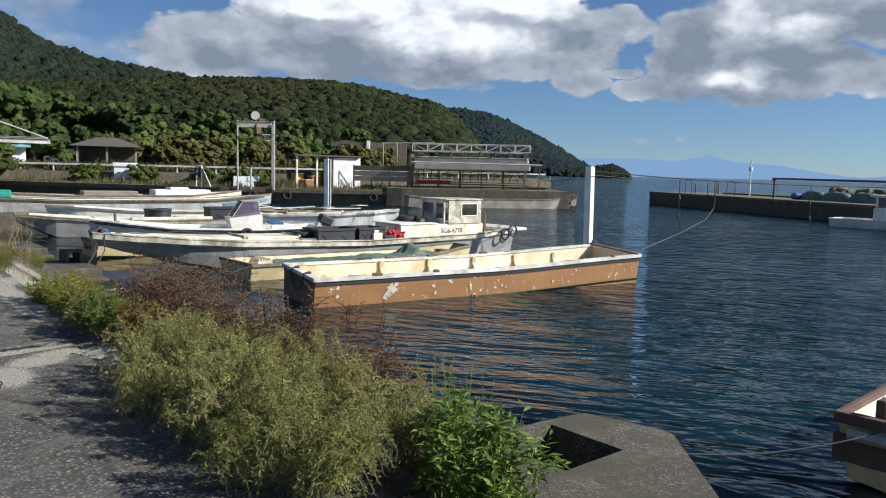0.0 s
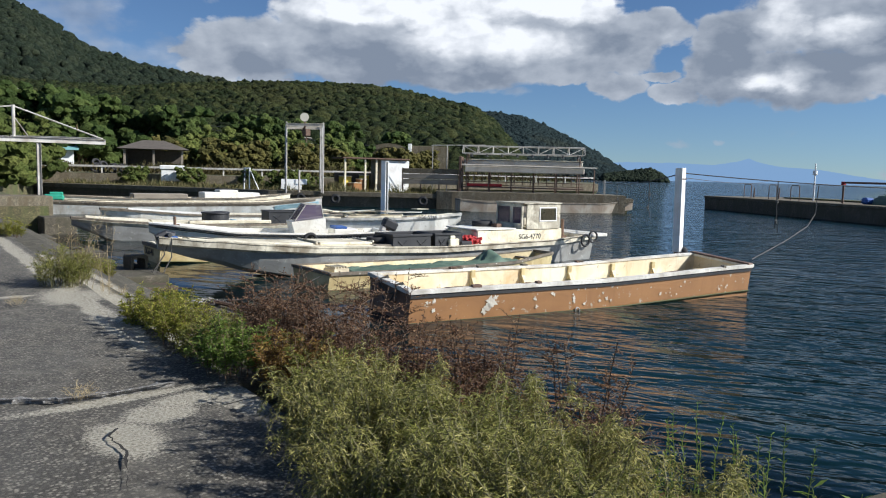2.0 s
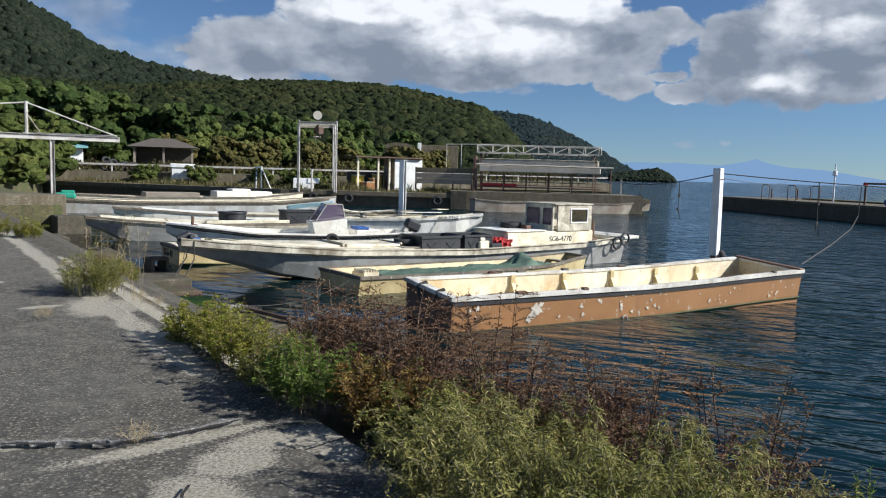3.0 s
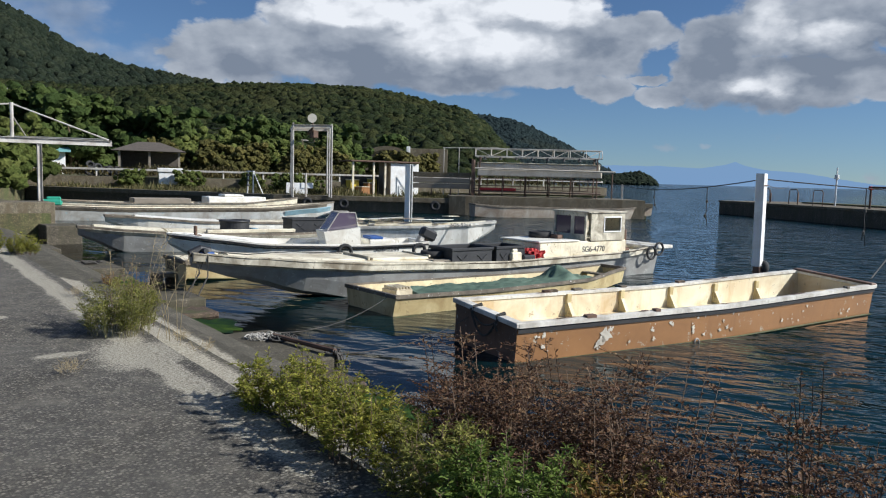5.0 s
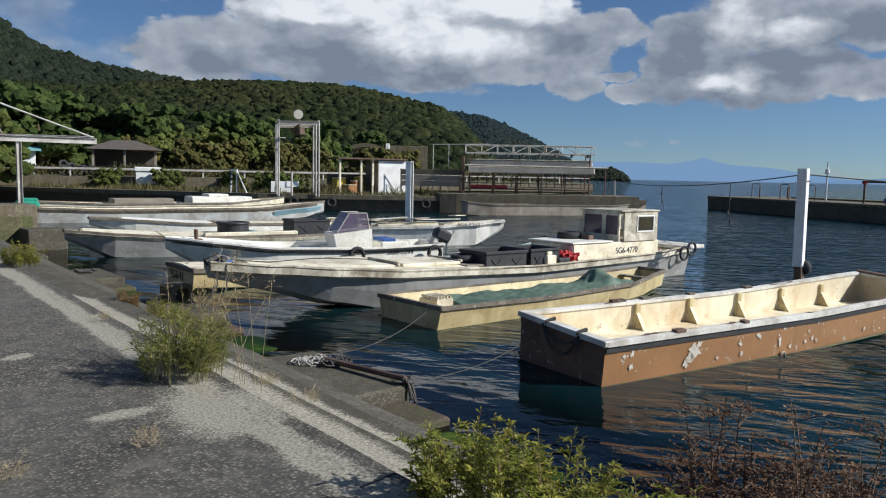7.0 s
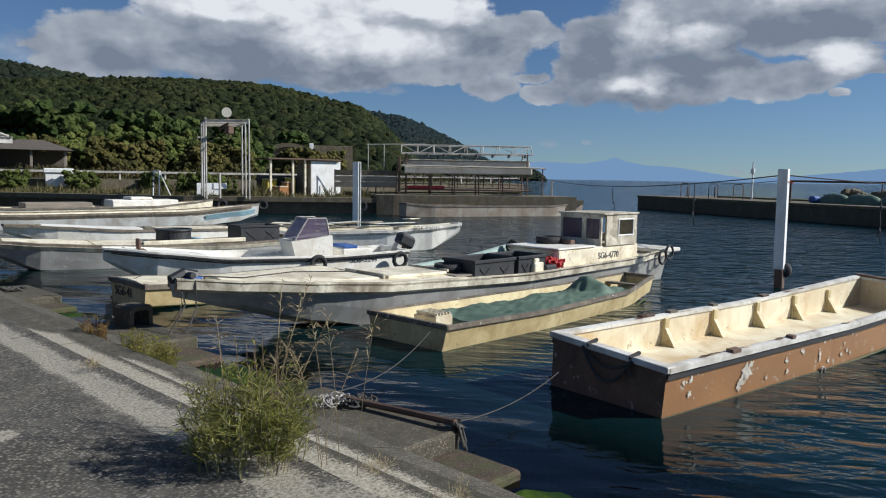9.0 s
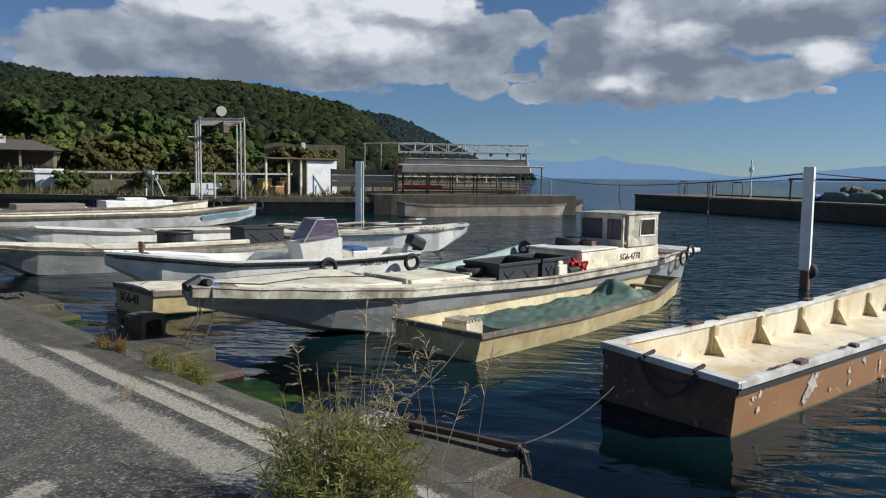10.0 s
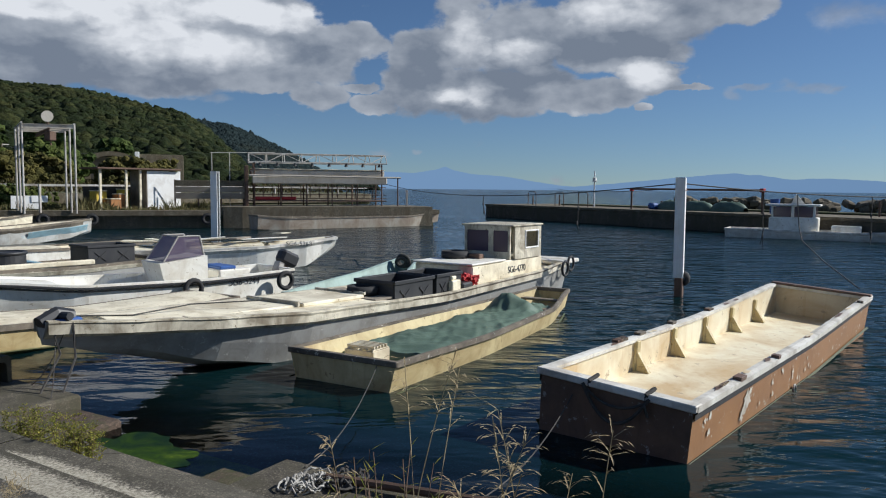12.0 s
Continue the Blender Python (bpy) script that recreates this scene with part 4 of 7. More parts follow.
def crate(label, x, y, z, w, d, h, turn=0, mat=None):
    """An open-topped plastic tub with thick rim and pressed crosses."""
    ob = thing("fish_crate", label, "crate", "black fish crates", at=pose(x, y, z, 0, 0, turn))
    m = Mesh()
    t = 0.025
    for a in ((-w / 2, -d / 2, 0, w / 2, -d / 2 + t, h), (-w / 2, d / 2 - t, 0, w / 2, d / 2, h), (-w / 2, -d / 2 + t, 0, -w / 2 + t, d / 2 - t, h), (w / 2 - t, -d / 2 + t, 0, w / 2, d / 2 - t, h), (-w / 2 + t, -d / 2 + t, 0, w / 2 - t, d / 2 - t, 0.03)):
        m.box(*a, 0.006)
    part("tub", m, mat or BLACK, ob)
    m = Mesh()
    for a in ((-w / 2 - .03, -d / 2 - .03, h - .05, w / 2 + .03, -d / 2 - .002, h + .015), (-w / 2 - .03, d / 2 + .002, h - .05, w / 2 + .03, d / 2 + .03, h + .015), (-w / 2 - .03, -d / 2, h - .05, -w / 2 - .002, d / 2, h + .015), (w / 2 + .002, -d / 2, h - .05, w / 2 + .03, d / 2, h + .015)):
        m.box(*a, 0.01)
    part("rim", m, mat or BLACK, ob)
    for k in range(2):
        cx = -w / 4 + k * w / 2
        for s in (1, -1):
            m = Mesh()
            bar(m, (cx - w * .12, -d / 2 - .008, h * .25 if s > 0 else h * .7), (cx + w * .12, -d / 2 - .008, h * .7 if s > 0 else h * .25), 0.02, 0.03)
            part("pressed_rib", m, mat or BLACK, ob)
    return ob


def tyre(label, x, y, z, R=0.26, r=0.09, rx=0, ry=0, rz=0, name="tyre"):
    m = Mesh().ring(R - r, r, 24, 8, 0.95)
    m.ring(R - 0.012, 0.014, 24, 5, 6.0)
    return whole(name, m, RUBBER, label, "tyre", "old tyres", smooth=True, at=pose(x, y, z, rx, ry, rz))


def hull_letters(boat, L, st, text, size, x, z, side_=-1):
    """A registration painted on the side of a hull, lying along its flare."""
    def side(xx, zz):
        ht, hb, zt, zb = at_stations(st, xx / L)
        k = (zz - zb) / (zt - zb)
        return -(lerp(lerp(hb, ht, .45), ht, (k - .42) / .58) if k > .42 else lerp(hb, lerp(hb, ht, .45), k / .42))
    w = size * .62 * len(text)
    y0, y1, yt = side(x, z), side(x + w, z), side(x, z + size)
    if side_ > 0:
        at = pose(x + w, .012 - y1, z, 90 + math.degrees(math.atan2(y1 - side(x + w, z + size), size)), 0, 180 + math.degrees(math.atan2(y1 - y0, w)))
        letters("registration", text, size, at, INK, boat)
        return
    letters("registration", text, size, pose(x, y0 - .012, z, 90 + math.degrees(math.atan2(y0 - yt, size)), 0, math.degrees(math.atan2(y1 - y0, w))), INK, boat)


# brown work barge, open, with cream inside
BARGE = boat_at("work_barge", "open brown work barge with flaking paint and cream inside", 7.26, 13.18, -8.4)
BARGE.matrix_basis = BARGE.matrix_basis @ pose(0, 0, 0, 3.6)      # lies slightly heeled
BL, BW = 8.34, 0.81
b_st = [(0, BW, BW - .02, .60, -.15), (0.5, BW, BW - .02, .60, -.15), (1, BW, BW - .04, .73, -.05)]
# the near end takes a darker brown that holds its shade
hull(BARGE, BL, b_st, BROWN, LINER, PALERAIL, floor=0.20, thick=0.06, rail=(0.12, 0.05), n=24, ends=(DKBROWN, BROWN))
for sgn in (1, -1):
    for i in range(5):
        x = 2.15 + i * 1.20
        m = Mesh()
        y = sgn * (BW - 0.062)
        m.box(x - .05, min(y, y - sgn * .05), .20, x + .05, max(y, y - sgn * .05), .585, .008)
        yy = y - sgn * .05
        m.add([(x - .035, yy, .44), (x + .035, yy, .44), (x + .035, yy, .205), (x - .035, yy, .205), (x - .035, yy - sgn * .17, .205), (x + .035, yy - sgn * .17, .205)],
              [(0, 1, 5, 4), (0, 4, 3), (1, 2, 5), (2, 3, 4, 5)] if sgn > 0 else [(4, 5, 1, 0), (3, 4, 0), (5, 2, 1), (5, 4, 3, 2)])
        part("rib", m, YELLOWED, BARGE)
m = Mesh()
for sgn in (1, -1):
    rows = []
    for i in range(25):
        ht, hb, zt, zb = at_stations(b_st, i / 24)
        y = sgn * (ht + .004)
        rows.append([(i / 24 * BL, y, zt - .062), (i / 24 * BL, y + sgn * .016, zt - .066), (i / 24 * BL, y + sgn * .016, zt - .128), (i / 24 * BL, y, zt - .132)])
    m.grid(rows if sgn > 0 else [r[::-1] for r in rows])
part("rubbing_strip", m, RUBBER, BARGE, "dark rubbing strip under the rail")
rng = random.Random(17)
spots = [(1.62, .33, .13), (1.54, .24, .10), (1.46, .17, .07), (1.70, .40, .06)]
for c in (.45, 3.2, 3.8, 4.35, 5.7, 6.2, 2.35, 7.6):
    spots += [(c + rng.uniform(-.3, .3), rng.uniform(.15, .47), rng.uniform(.012, .05)) for k in range(5)]
for cx, cz, w in spots:
    m = Mesh()
    n = 15
    rad = [w * rng.uniform(.35, 1.15) for i in range(n)]
    m.add([(cx + rad[i] * math.cos(2 * math.pi * i / n), -BW - .0035, cz + rad[i] * math.sin(2 * math.pi * i / n)) for i in range(n)], [tuple(range(n))])
    part("bare_patch", m, FLAKE, BARGE, "patch where the brown paint has flaked off")
for y0 in (.25, -.35):
    m = Mesh()
    m.tube([(-.02, y0, .55), (-.06, y0 - .02, .62), (.06, y0 - .05, .66), (.10, y0, .62)], .022, 6)
    m.tube([(-.03, y0, .60), (-.08, y0 - .02, .50), (-.05, y0 - .05, .40)], .016, 6)
    part("mooring_knot", m, ROPE, BARGE)
m = Mesh()
m.tube(sag((-.06, .3, .58), (-.06, -.4, .58), .32), .018, 6)
m.tube(sag((-.05, .3, .56), (-.06, -.4, .56), .14), .014, 6)
part("end_rope", m, ROPE, BARGE)
m = Mesh().box(BL - .13, -BW - .03, .735, BL + .03, BW + .03, .775, .012)
part("end_cap", m, DKBROWN, BARGE, "reddish-brown worn cap board")
rng = random.Random(18)
for i in range(12):
    x, y = rng.uniform(.3, BL - .5), rng.choice((-1, 1)) * (BW - .003)
    ht, hb, zt, zb = at_stations(b_st, x / BL)
    w = rng.uniform(.05, .20)
    m = Mesh().box(x, y - .045, zt + .003, x + w, y + .045, zt + .0515, .002)
    part("rail_wear", m, RAIL if i % 2 else DKBROWN, BARGE)
m = Mesh().ring(.05, .014, 12, 6, 1, pose(3.55, -BW - .02, .05, 90))
part("ring", m, STEEL, BARGE)

# cream skiff with a green tarpaulin
SKIFF = boat_at("cream_skiff", "yellowed cream skiff half covered by a green tarpaulin", 7.68, 16.84, 0.2)
c_st = [(0, .85, .72, .38, -.10), (0.35, .90, .78, .34, -.12), (0.75, .74, .62, .34, -.08), (1, .36, .28, .46, .10)]
SL = 7.1
hull(SKIFF, SL, c_st, YELLOWED, YELLOWED, RAIL, floor=0.06, thick=0.05, rail=(0.07, 0.05), n=24)
for s in (.8, .92):
    ht, hb, zt, zb = at_stations(c_st, s)
    m = Mesh().box(s * SL - .10, -ht + .05, zt - .14, s * SL + .10, ht - .05, zt - .10, .008)
    part("thwart", m, RAIL, SKIFF)


def tarp():
    m = Mesh()
    rows = []
    nu, nv = 170, 46
    for i in range(nu + 1):
        s = lerp(.14, .86, i / nu)
        ht, hb, zt, zb = at_stations(c_st, s)
        row = []
        for j in range(nv + 1):
            v = lerp(-1, 1, j / nv)
            y = v * (ht - .09)
            crease = sum(a * (1 - abs(noise.noise((s * p + v * q, v * r - s * q, k))) * 3.0) for a, p, q, r, k in ((.034, 9, 1.9, 1.0, 5.0), (.020, 17, -2.6, 1.4, 8.0), (.009, 34, 3.0, 3.2, 2.0)))
            hump = .16 + .05 * noise.noise((s * 8, v * 1.4, 2.0)) + .26 * math.exp(-((s - .74) / .035) ** 2) * max(0, 1 - (v - .2) ** 2 * 1.4) + crease
            z = .05 + (hump + .05) * (1 - abs(v) ** 4 * .55)
            if i in (0, nu):
                z = .10
            row.append((s * SL, y, z))
        rows.append(row)
    m.grid([r[::-1] for r in rows])
    return m


part("tarpaulin", tarp(), TARP, SKIFF, "crumpled faded green tarpaulin", smooth=True)
SLATS = thing("slatted_crate", "pale slatted wooden crate in the skiff", "crate", at=pose(7.75, 16.84, WATER + .07, 0, 0, 0.2))
for i in range(5):
    part("slat", Mesh().box(.45 + .07 * i, -.15, .30, .48 + .07 * i, .30, .34, .004), CREAM, SLATS)
    part("slat", Mesh().box(.43, -.15 + .10 * i, .28, .80, -.12 + .10 * i, .298, .004), CREAM, SLATS)
for a in ((.42, -.16, .08, .80, -.13, .278), (.42, .29, .08, .80, .32, .278), (.42, -.128, .08, .45, .288, .278), (.77, -.128, .08, .80, .288, .278)):
    part("side_board", Mesh().box(*a, .004), CREAM, SLATS)

# long fishing boat with a wheelhouse
CUTTER = boat_at("wheelhouse_boat", "long white fishing boat with a small weathered wheelhouse", 5.15, 19.15, -2.4)
k_st = [(0, .12, .04, .97, .80), (0.08, .44, .13, .88, .50), (0.17, .74, .44, .79, .16), (0.28, .95, .74, .70, -.10), (0.55, 1.05, .85, .60, -.15), (0.85, 1.02, .82, .66, -.12), (1, .92, .74, .78, -.05)]
KL = 12.7
hull(CUTTER, KL, k_st, GREYHULL, CREAM, GRUBBY, floor=0.25, thick=0.07, rail=(0.10, 0.14), n=36)
band(CUTTER, KL, k_st, .0, .46, -.005, .20, .022, GRUBBY, "rub_band", "thick flaking cream rub band")
band(CUTTER, KL, k_st, .46, .99, -.005, .13, .02, RAIL, "rub_band", "dark bare timber rub band")
deck(CUTTER, KL, k_st, .05, .415, CREAM, lift=.015, inset=.03, crown=.03, name="foredeck", label="flaking cream foredeck")
m = Mesh()
m.box(1.6, -.55, .84, 3.5, .45, .90, .015, pose(0, 0, 0.0, 0, 2.2, 0))
part("hatch", m, CREAM, CUTTER)
m = Mesh()
m.box(3.6, -.62, .80, 5.05, .50, .86, .015, pose(0, 0, 0.0, 0, 1.2, 0))
part("hatch", m, CREAM, CUTTER)
deck(CUTTER, KL, k_st, .62, .985, CREAM, lift=-.10, inset=.09, crown=.03, name="afterdeck")
m = Mesh().box(5.0, -.9, .66, 5.9, .6, .70, .01)
part("board", m, WOOD, CUTTER, "bare wooden board")
m = Mesh()
m.box(8.25, -.80, .50, 11.45, .60, .98, .03)
part("trunk_cabin", m, CREAM, CUTTER, "low cream cabin trunk")
m = Mesh()
m.box(8.2, -.83, .983, 9.62, .63, 1.02, .012)
part("trunk_lid", m, WHITE, CUTTER)


def holed(mesh, a, b, z0, z1, hole, t, place):
    """A wall in the local xz plane from a to b with one opening and thickness t."""
    h0, h1, g0, g1 = hole
    o = [(a, z0), (b, z0), (b, z1), (a, z1)]
    i = [(h0, g0), (h1, g0), (h1, g1), (h0, g1)]
    vs = [(x, 0, z) for x, z in o + i] + [(x, t, z) for x, z in o + i]
    fs = []
    for k in range(4):
        n = (k + 1) % 4
        fs += [(k, n, 4 + n, 4 + k), (8 + n, 8 + k, 12 + k, 12 + n), (n, k, 8 + k, 8 + n), (4 + k, 4 + n, 12 + n, 12 + k)]
    return mesh.add(vs, fs, place)


WX0, WX1, WY0, WY1, WZ0, WZ1 = 10.02, 11.32, -.83, .42, .985, 1.70
wh = part("wheelhouse", Mesh().box(WX0 + .05, WY0 + .05, WZ0, WX1 - .05, WY1 - .05, WZ0 + .04, .005), CREAM, CUTTER, "weathered cream wheelhouse with stained edges")
for y in (WY0, WY1 - .045):
    part("side_wall", holed(Mesh(), WX0, WX1, WZ0, WZ1, (WX0 + .50, WX0 + 1.12, WZ0 + .24, WZ1 - .12), .045, Matrix.Translation((0, y, 0))), GRUBBY, wh)
FW = Matrix.Translation((WX0 - .10, 0, 0)) @ pose(0, 0, 0, 0, 0, 90)
for y0, y1 in ((WY0 + .05, -.30), (-.295, WY1 - .05)):
    part("front_wall", holed(Mesh(), y0, y1, WZ0, WZ1, (y0 + .05, y1 - .06, WZ0 + .16, WZ1 - .09), .05, FW), GRUBBY, wh)
# tinted panes added to give the front windows the dark of the inside
for y0, y1 in ((WY0 + .05, -.30), (-.295, WY1 - .05)):
    part("pane", Mesh().box(WX0 - .128, y0 + .045, WZ0 + .155, WX0 - .122, y1 - .055, WZ1 - .085, .001), GLASS, wh)
part("back_wall", holed(Mesh(), WY0 + .05, WY1 - .05, WZ0, WZ1, (.02, .32, WZ0 + .2, WZ1 - .12), .05, Matrix.Translation((WX1, 0, 0)) @ pose(0, 0, 0, 0, 0, 90)), CREAM, wh)
part("roof", Mesh().box(WX0 - .16, WY0 - .035, WZ1, WX1 + .05, WY1 + .035, WZ1 + .04, .015), GRUBBY, wh)
fx0, fx1, fz0, fz1 = WX0 + .47, WX0 + 1.15, WZ0 + .21, WZ1 - .09
for a in ((fx0, WY0 - .018, fz0, fx1, WY0 - .002, fz0 + .035), (fx0, WY0 - .018, fz1 - .035, fx1, WY0 - .002, fz1), (fx0, WY0 - .018, fz0 + .035, fx0 + .035, WY0 - .002, fz1 - .035), (fx1 - .035, WY0 - .018, fz0 + .035, fx1, WY0 - .002, fz1 - .035)):
    part("window_frame", Mesh().box(*a, .005), PAINTW, wh)
m = Mesh().box(9.3, -.35, 1.021, 9.5, .0, 1.12, .01)
part("vent_box", m, RUST, CUTTER)
letters("registration", "SG6-4770", .21, pose(9.75, -.805, .66, 90, 0, 0), INK, CUTTER)
m = Mesh().box(11.75, -.5, .60, 11.95, -.3, .72, .02).tube([(11.85, -.4, .7), (11.85, -.4, 1.22)], .045, 8)
part("bitt", m, RUST, CUTTER)
m = Mesh().box(12.2, -1.0, .70, 13.2, .9, .80, .02)
part("stern_platform", m, PALERAIL, CUTTER)
m = Mesh().tube([(-.02, 0, .94), (.18, .0, 1.03), (.36, -.02, .98)], .09, 8).tube([(.18, .20, 1.0), (.22, -.22, 1.02)], .05, 8)
part("bow_fender", m, BLACK, CUTTER, "black wrapped bow fender with a blue rag")
m = Mesh().box(.12, -.18, .93, .40, .0, .985, .03)
part("rag", m, BLUECLOTH, CUTTER)
for k in range(2):
    q = CUTTER.matrix_basis @ pose(12.15 + .32 * k, -1.09, .62 + .10 * k, 90, 0, 0)
    whole("tyre", Mesh().ring(.17, .03, 20, 7), RUBBER, "thin black rubber ring hung over the stern", "tyre", "old tyres", smooth=True, at=q)
KM = CUTTER.matrix_basis
for lx, ly, w in ((6.05, -.52, 1.15), (7.20, -.50, .85)):
    p = KM @ Vector((lx, ly, .42))
    crate("open black plastic fish crate with ribbed sides", p.x, p.y, p.z, w, .84, .52, -2.4)
p = KM @ Vector((5.35, -.35, .78))
tyre("small black tyre lying on the deck board", p.x, p.y, p.z, .27, .08)
p = KM @ Vector((9.2, .2, 1.10))
tyre("black tyre lying before the wheelhouse", p.x, p.y, p.z, .30, .09)
m = Mesh()
for i in range(26):
    r2 = random.Random(i)
    m.tube([(r2.uniform(-.25, .25), r2.uniform(-.3, .3), r2.uniform(0, .16)) for k in range(4)], .035, 5)
p = KM @ Vector((8.05, -.70, .62))
whole("net_bag", m, REDCLOTH, "bundled red net bag on the deck", "net", at=pose(p.x, p.y, p.z) @ Matrix.Diagonal((1.15, .8, 1.3, 1)))
m = Mesh().box(-.16, -.12, 0, .16, .12, .28, .02).box(-.12, -.09, .28, .05, .09, .36, .02)
p = KM @ Vector((7.35, -.88, .52))
whole("can", m, CREAM, "cream plastic can standing on the gunwale", "can", at=pose(p.x, p.y, p.z))
m = Mesh().box(-.2, -.16, 0, .2, .16, .22, .03).tube([(-.1, 0, .22), (-.1, 0, .40)], .05, 8).tube([(.1, 0, .2), (.3, .05, .3)], .04, 6)
p = KM @ Vector((7.75, -.85, .50))
whole("engine_part", m, BLACK, "small black engine part on deck", "machine", at=pose(p.x, p.y, p.z))


# simpler open boats of the row
def open_boat(name, label, x, y, turn, L, st, out, inn, rail, covers=(), floor=.12):
    b = boat_at(name, label, x, y, turn, "moored boats")
    hull(b, L, st, out, inn, rail, floor=floor, thick=.05, rail=(.08, .07), n=28)
    for s0, s1, mat, lift, nm in covers:
        deck(b, L, st, s0, s1, mat, lift=lift, inset=.06, crown=.05, n=8, name=nm)
    return b


def runs(h=.9, beam=.85, free=.5, bow=.14):
    return [(0, bow, bow * .4, h, h * .78), (0.06, beam * .38, beam * .22, h * .96, .36), (0.14, beam * .66, beam * .48, h * .88, .02), (0.35, beam, beam * .88, free * 1.12, -.12), (0.7, beam, beam * .95, free, -.12), (1, beam * .86, beam * .80, free * 1.1, -.06)]


punt_st = [(0, .78, .68, .46, -.05), (0.5, .82, .72, .32, -.12), (1, .74, .64, .34, -.08)]
PUNT = open_boat("old_punt", "old cream punt with a blunt lettered bow", 6.1, 22.75, -1.0, 4.8, punt_st, YELLOWED, CREAM, RAIL, ((.0, .97, CREAM, .012, "foredeck"),))
letters("registration", "SG6-41", .26, pose(-.012, .55, .12, 90, 0, -90), INK, PUNT)

RUNABOUT = open_boat("console_boat", "white open motor boat with a steering console", 6.95, 25.85, -15.0, 7.4, runs(.82, .92, .50, .12), WHITE, WHITE, WHITE, ((.04, .30, WHITE, -.04, "foredeck"),))
rst = runs(.82, .92, .50, .12)
for sgn in (1, -1):
    m = Mesh()
    rows = []
    for i in range(29):
        ht, hb, zt, zb = at_stations(rst, i / 28)
        y = sgn * (ht + .034)
        rows.append([(i / 28 * 7.4, y, zt - .03), (i / 28 * 7.4, y + sgn * .02, zt - .04), (i / 28 * 7.4, y + sgn * .02, zt - .075), (i / 28 * 7.4, y, zt - .085)])
    m.grid(rows if sgn > 0 else [r[::-1] for r in rows])
    part("rubbing_strip", m, BLACK, RUNABOUT)
m = Mesh()
m.add([(4.45, -.42, .12), (4.45, .42, .12), (5.4, .42, .12), (5.4, -.42, .12), (4.25, -.48, .86), (4.25, .48, .86), (5.35, .48, .98), (5.35, -.48, .98)],
      [(3, 2, 1, 0), (4, 5, 6, 7), (0, 1, 5, 4), (1, 2, 6, 5), (2, 3, 7, 6), (3, 0, 4, 7)])
con = part("console", m, WHITE, RUNABOUT)
m = Mesh()
screen = {(a, b): (x, y * b, z) for a, x, y, z in (("foot", 4.36, .44, .89), ("top", 4.72, .38, 1.42), ("back", 5.28, .45, .99), ("heel", 5.22, .38, 1.42)) for b in (-1, 1)}
m.add([screen[k, b] for k in ("foot", "top", "heel", "back") for b in (-1, 1)], [(0, 1, 3, 2), (1, 7, 5, 3), (6, 0, 2, 4)])
part("windscreen", m, GLASS, con, "purple-tinted windscreen")
m = Mesh()
for b in (-1, 1):
    for p, q in (("foot", "top"), ("top", "heel"), ("heel", "back")):
        m.tube([screen[p, b], screen[q, b]], .018, 6)
m.tube([screen["top", -1], screen["top", 1]], .018, 6)
part("screen_frame", m, STEEL, con)
m = Mesh().box(5.65, -.45, .2, 6.45, .45, .62, .03)
part("seat_box", m, WHITE, RUNABOUT)
m = Mesh().box(5.7, -.4, .62, 6.1, .4, .70, .02)
part("seat_cushion", m, BLUECLOTH, RUNABOUT, "blue seat cushion")
m = Mesh().tube([(.75, -.1, .74), (.75, -.1, 1.0)], .04, 8).tube([(.75, .1, .74), (.75, .1, 1.0)], .04, 8).tube([(.75, -.2, .90), (.75, .2, .90)], .03, 8).box(.6, -.18, .70, .9, .18, .76, .01)
part("bow_bitt", m, RUST, RUNABOUT)
hull_letters(RUNABOUT, 7.4, rst, "SG6-5244", .20, 5.65, .27)
for lx in (4.72, 7.0):
    q = RUNABOUT.matrix_basis @ pose(lx, -1.07, .34, 90, 0, 0)
    whole("tyre", Mesh().ring(.18, .055, 20, 8), RUBBER, "black tyre hung over the boat's side as a fender", "tyre", "old tyres", smooth=True, at=q)
OUT = thing("outboard_motor", "dark grey outboard motor tilted at the stern", "motor", at=RUNABOUT.matrix_basis @ pose(7.4, -.15, .55, 0, 25, 0))
part("cowl", Mesh().box(-.12, -.17, .12, .40, .17, .46, .07), BLACK, OUT)
part("leg", Mesh().box(.06, -.07, -.62, .22, .07, .14, .03), RUST, OUT)
part("clamp", Mesh().box(-.10, -.12, -.12, .06, .12, .14, .02), STEEL, OUT)

green_st = [(0, .40, .3, .40, .05), (0.2, .62, .5, .36, -.08), (0.7, .62, .5, .38, -.08), (1, .34, .25, .56, .1)]
DINGHY = open_boat("green_dinghy", "pale green open dinghy with rope at its end", 11.6, 20.95, 12.5, 6.0, green_st, TEAL, TEAL, TEAL, floor=.05)
part("thwart", Mesh().box(4.1, -.5, .24, 4.5, .5, .29, .01), TEAL, DINGHY)
part("thwart", Mesh().box(1.8, -.5, .20, 2.1, .5, .25, .01), TEAL, DINGHY)
part("coil", Mesh().ring(.16, .06, 14, 6, 1, pose(5.75, 0, .55, 70, 0, 90)).ring(.13, .05, 14, 6, 1, pose(5.7, .05, .52, 60, 20, 90)), ROPE, DINGHY, smooth=True)

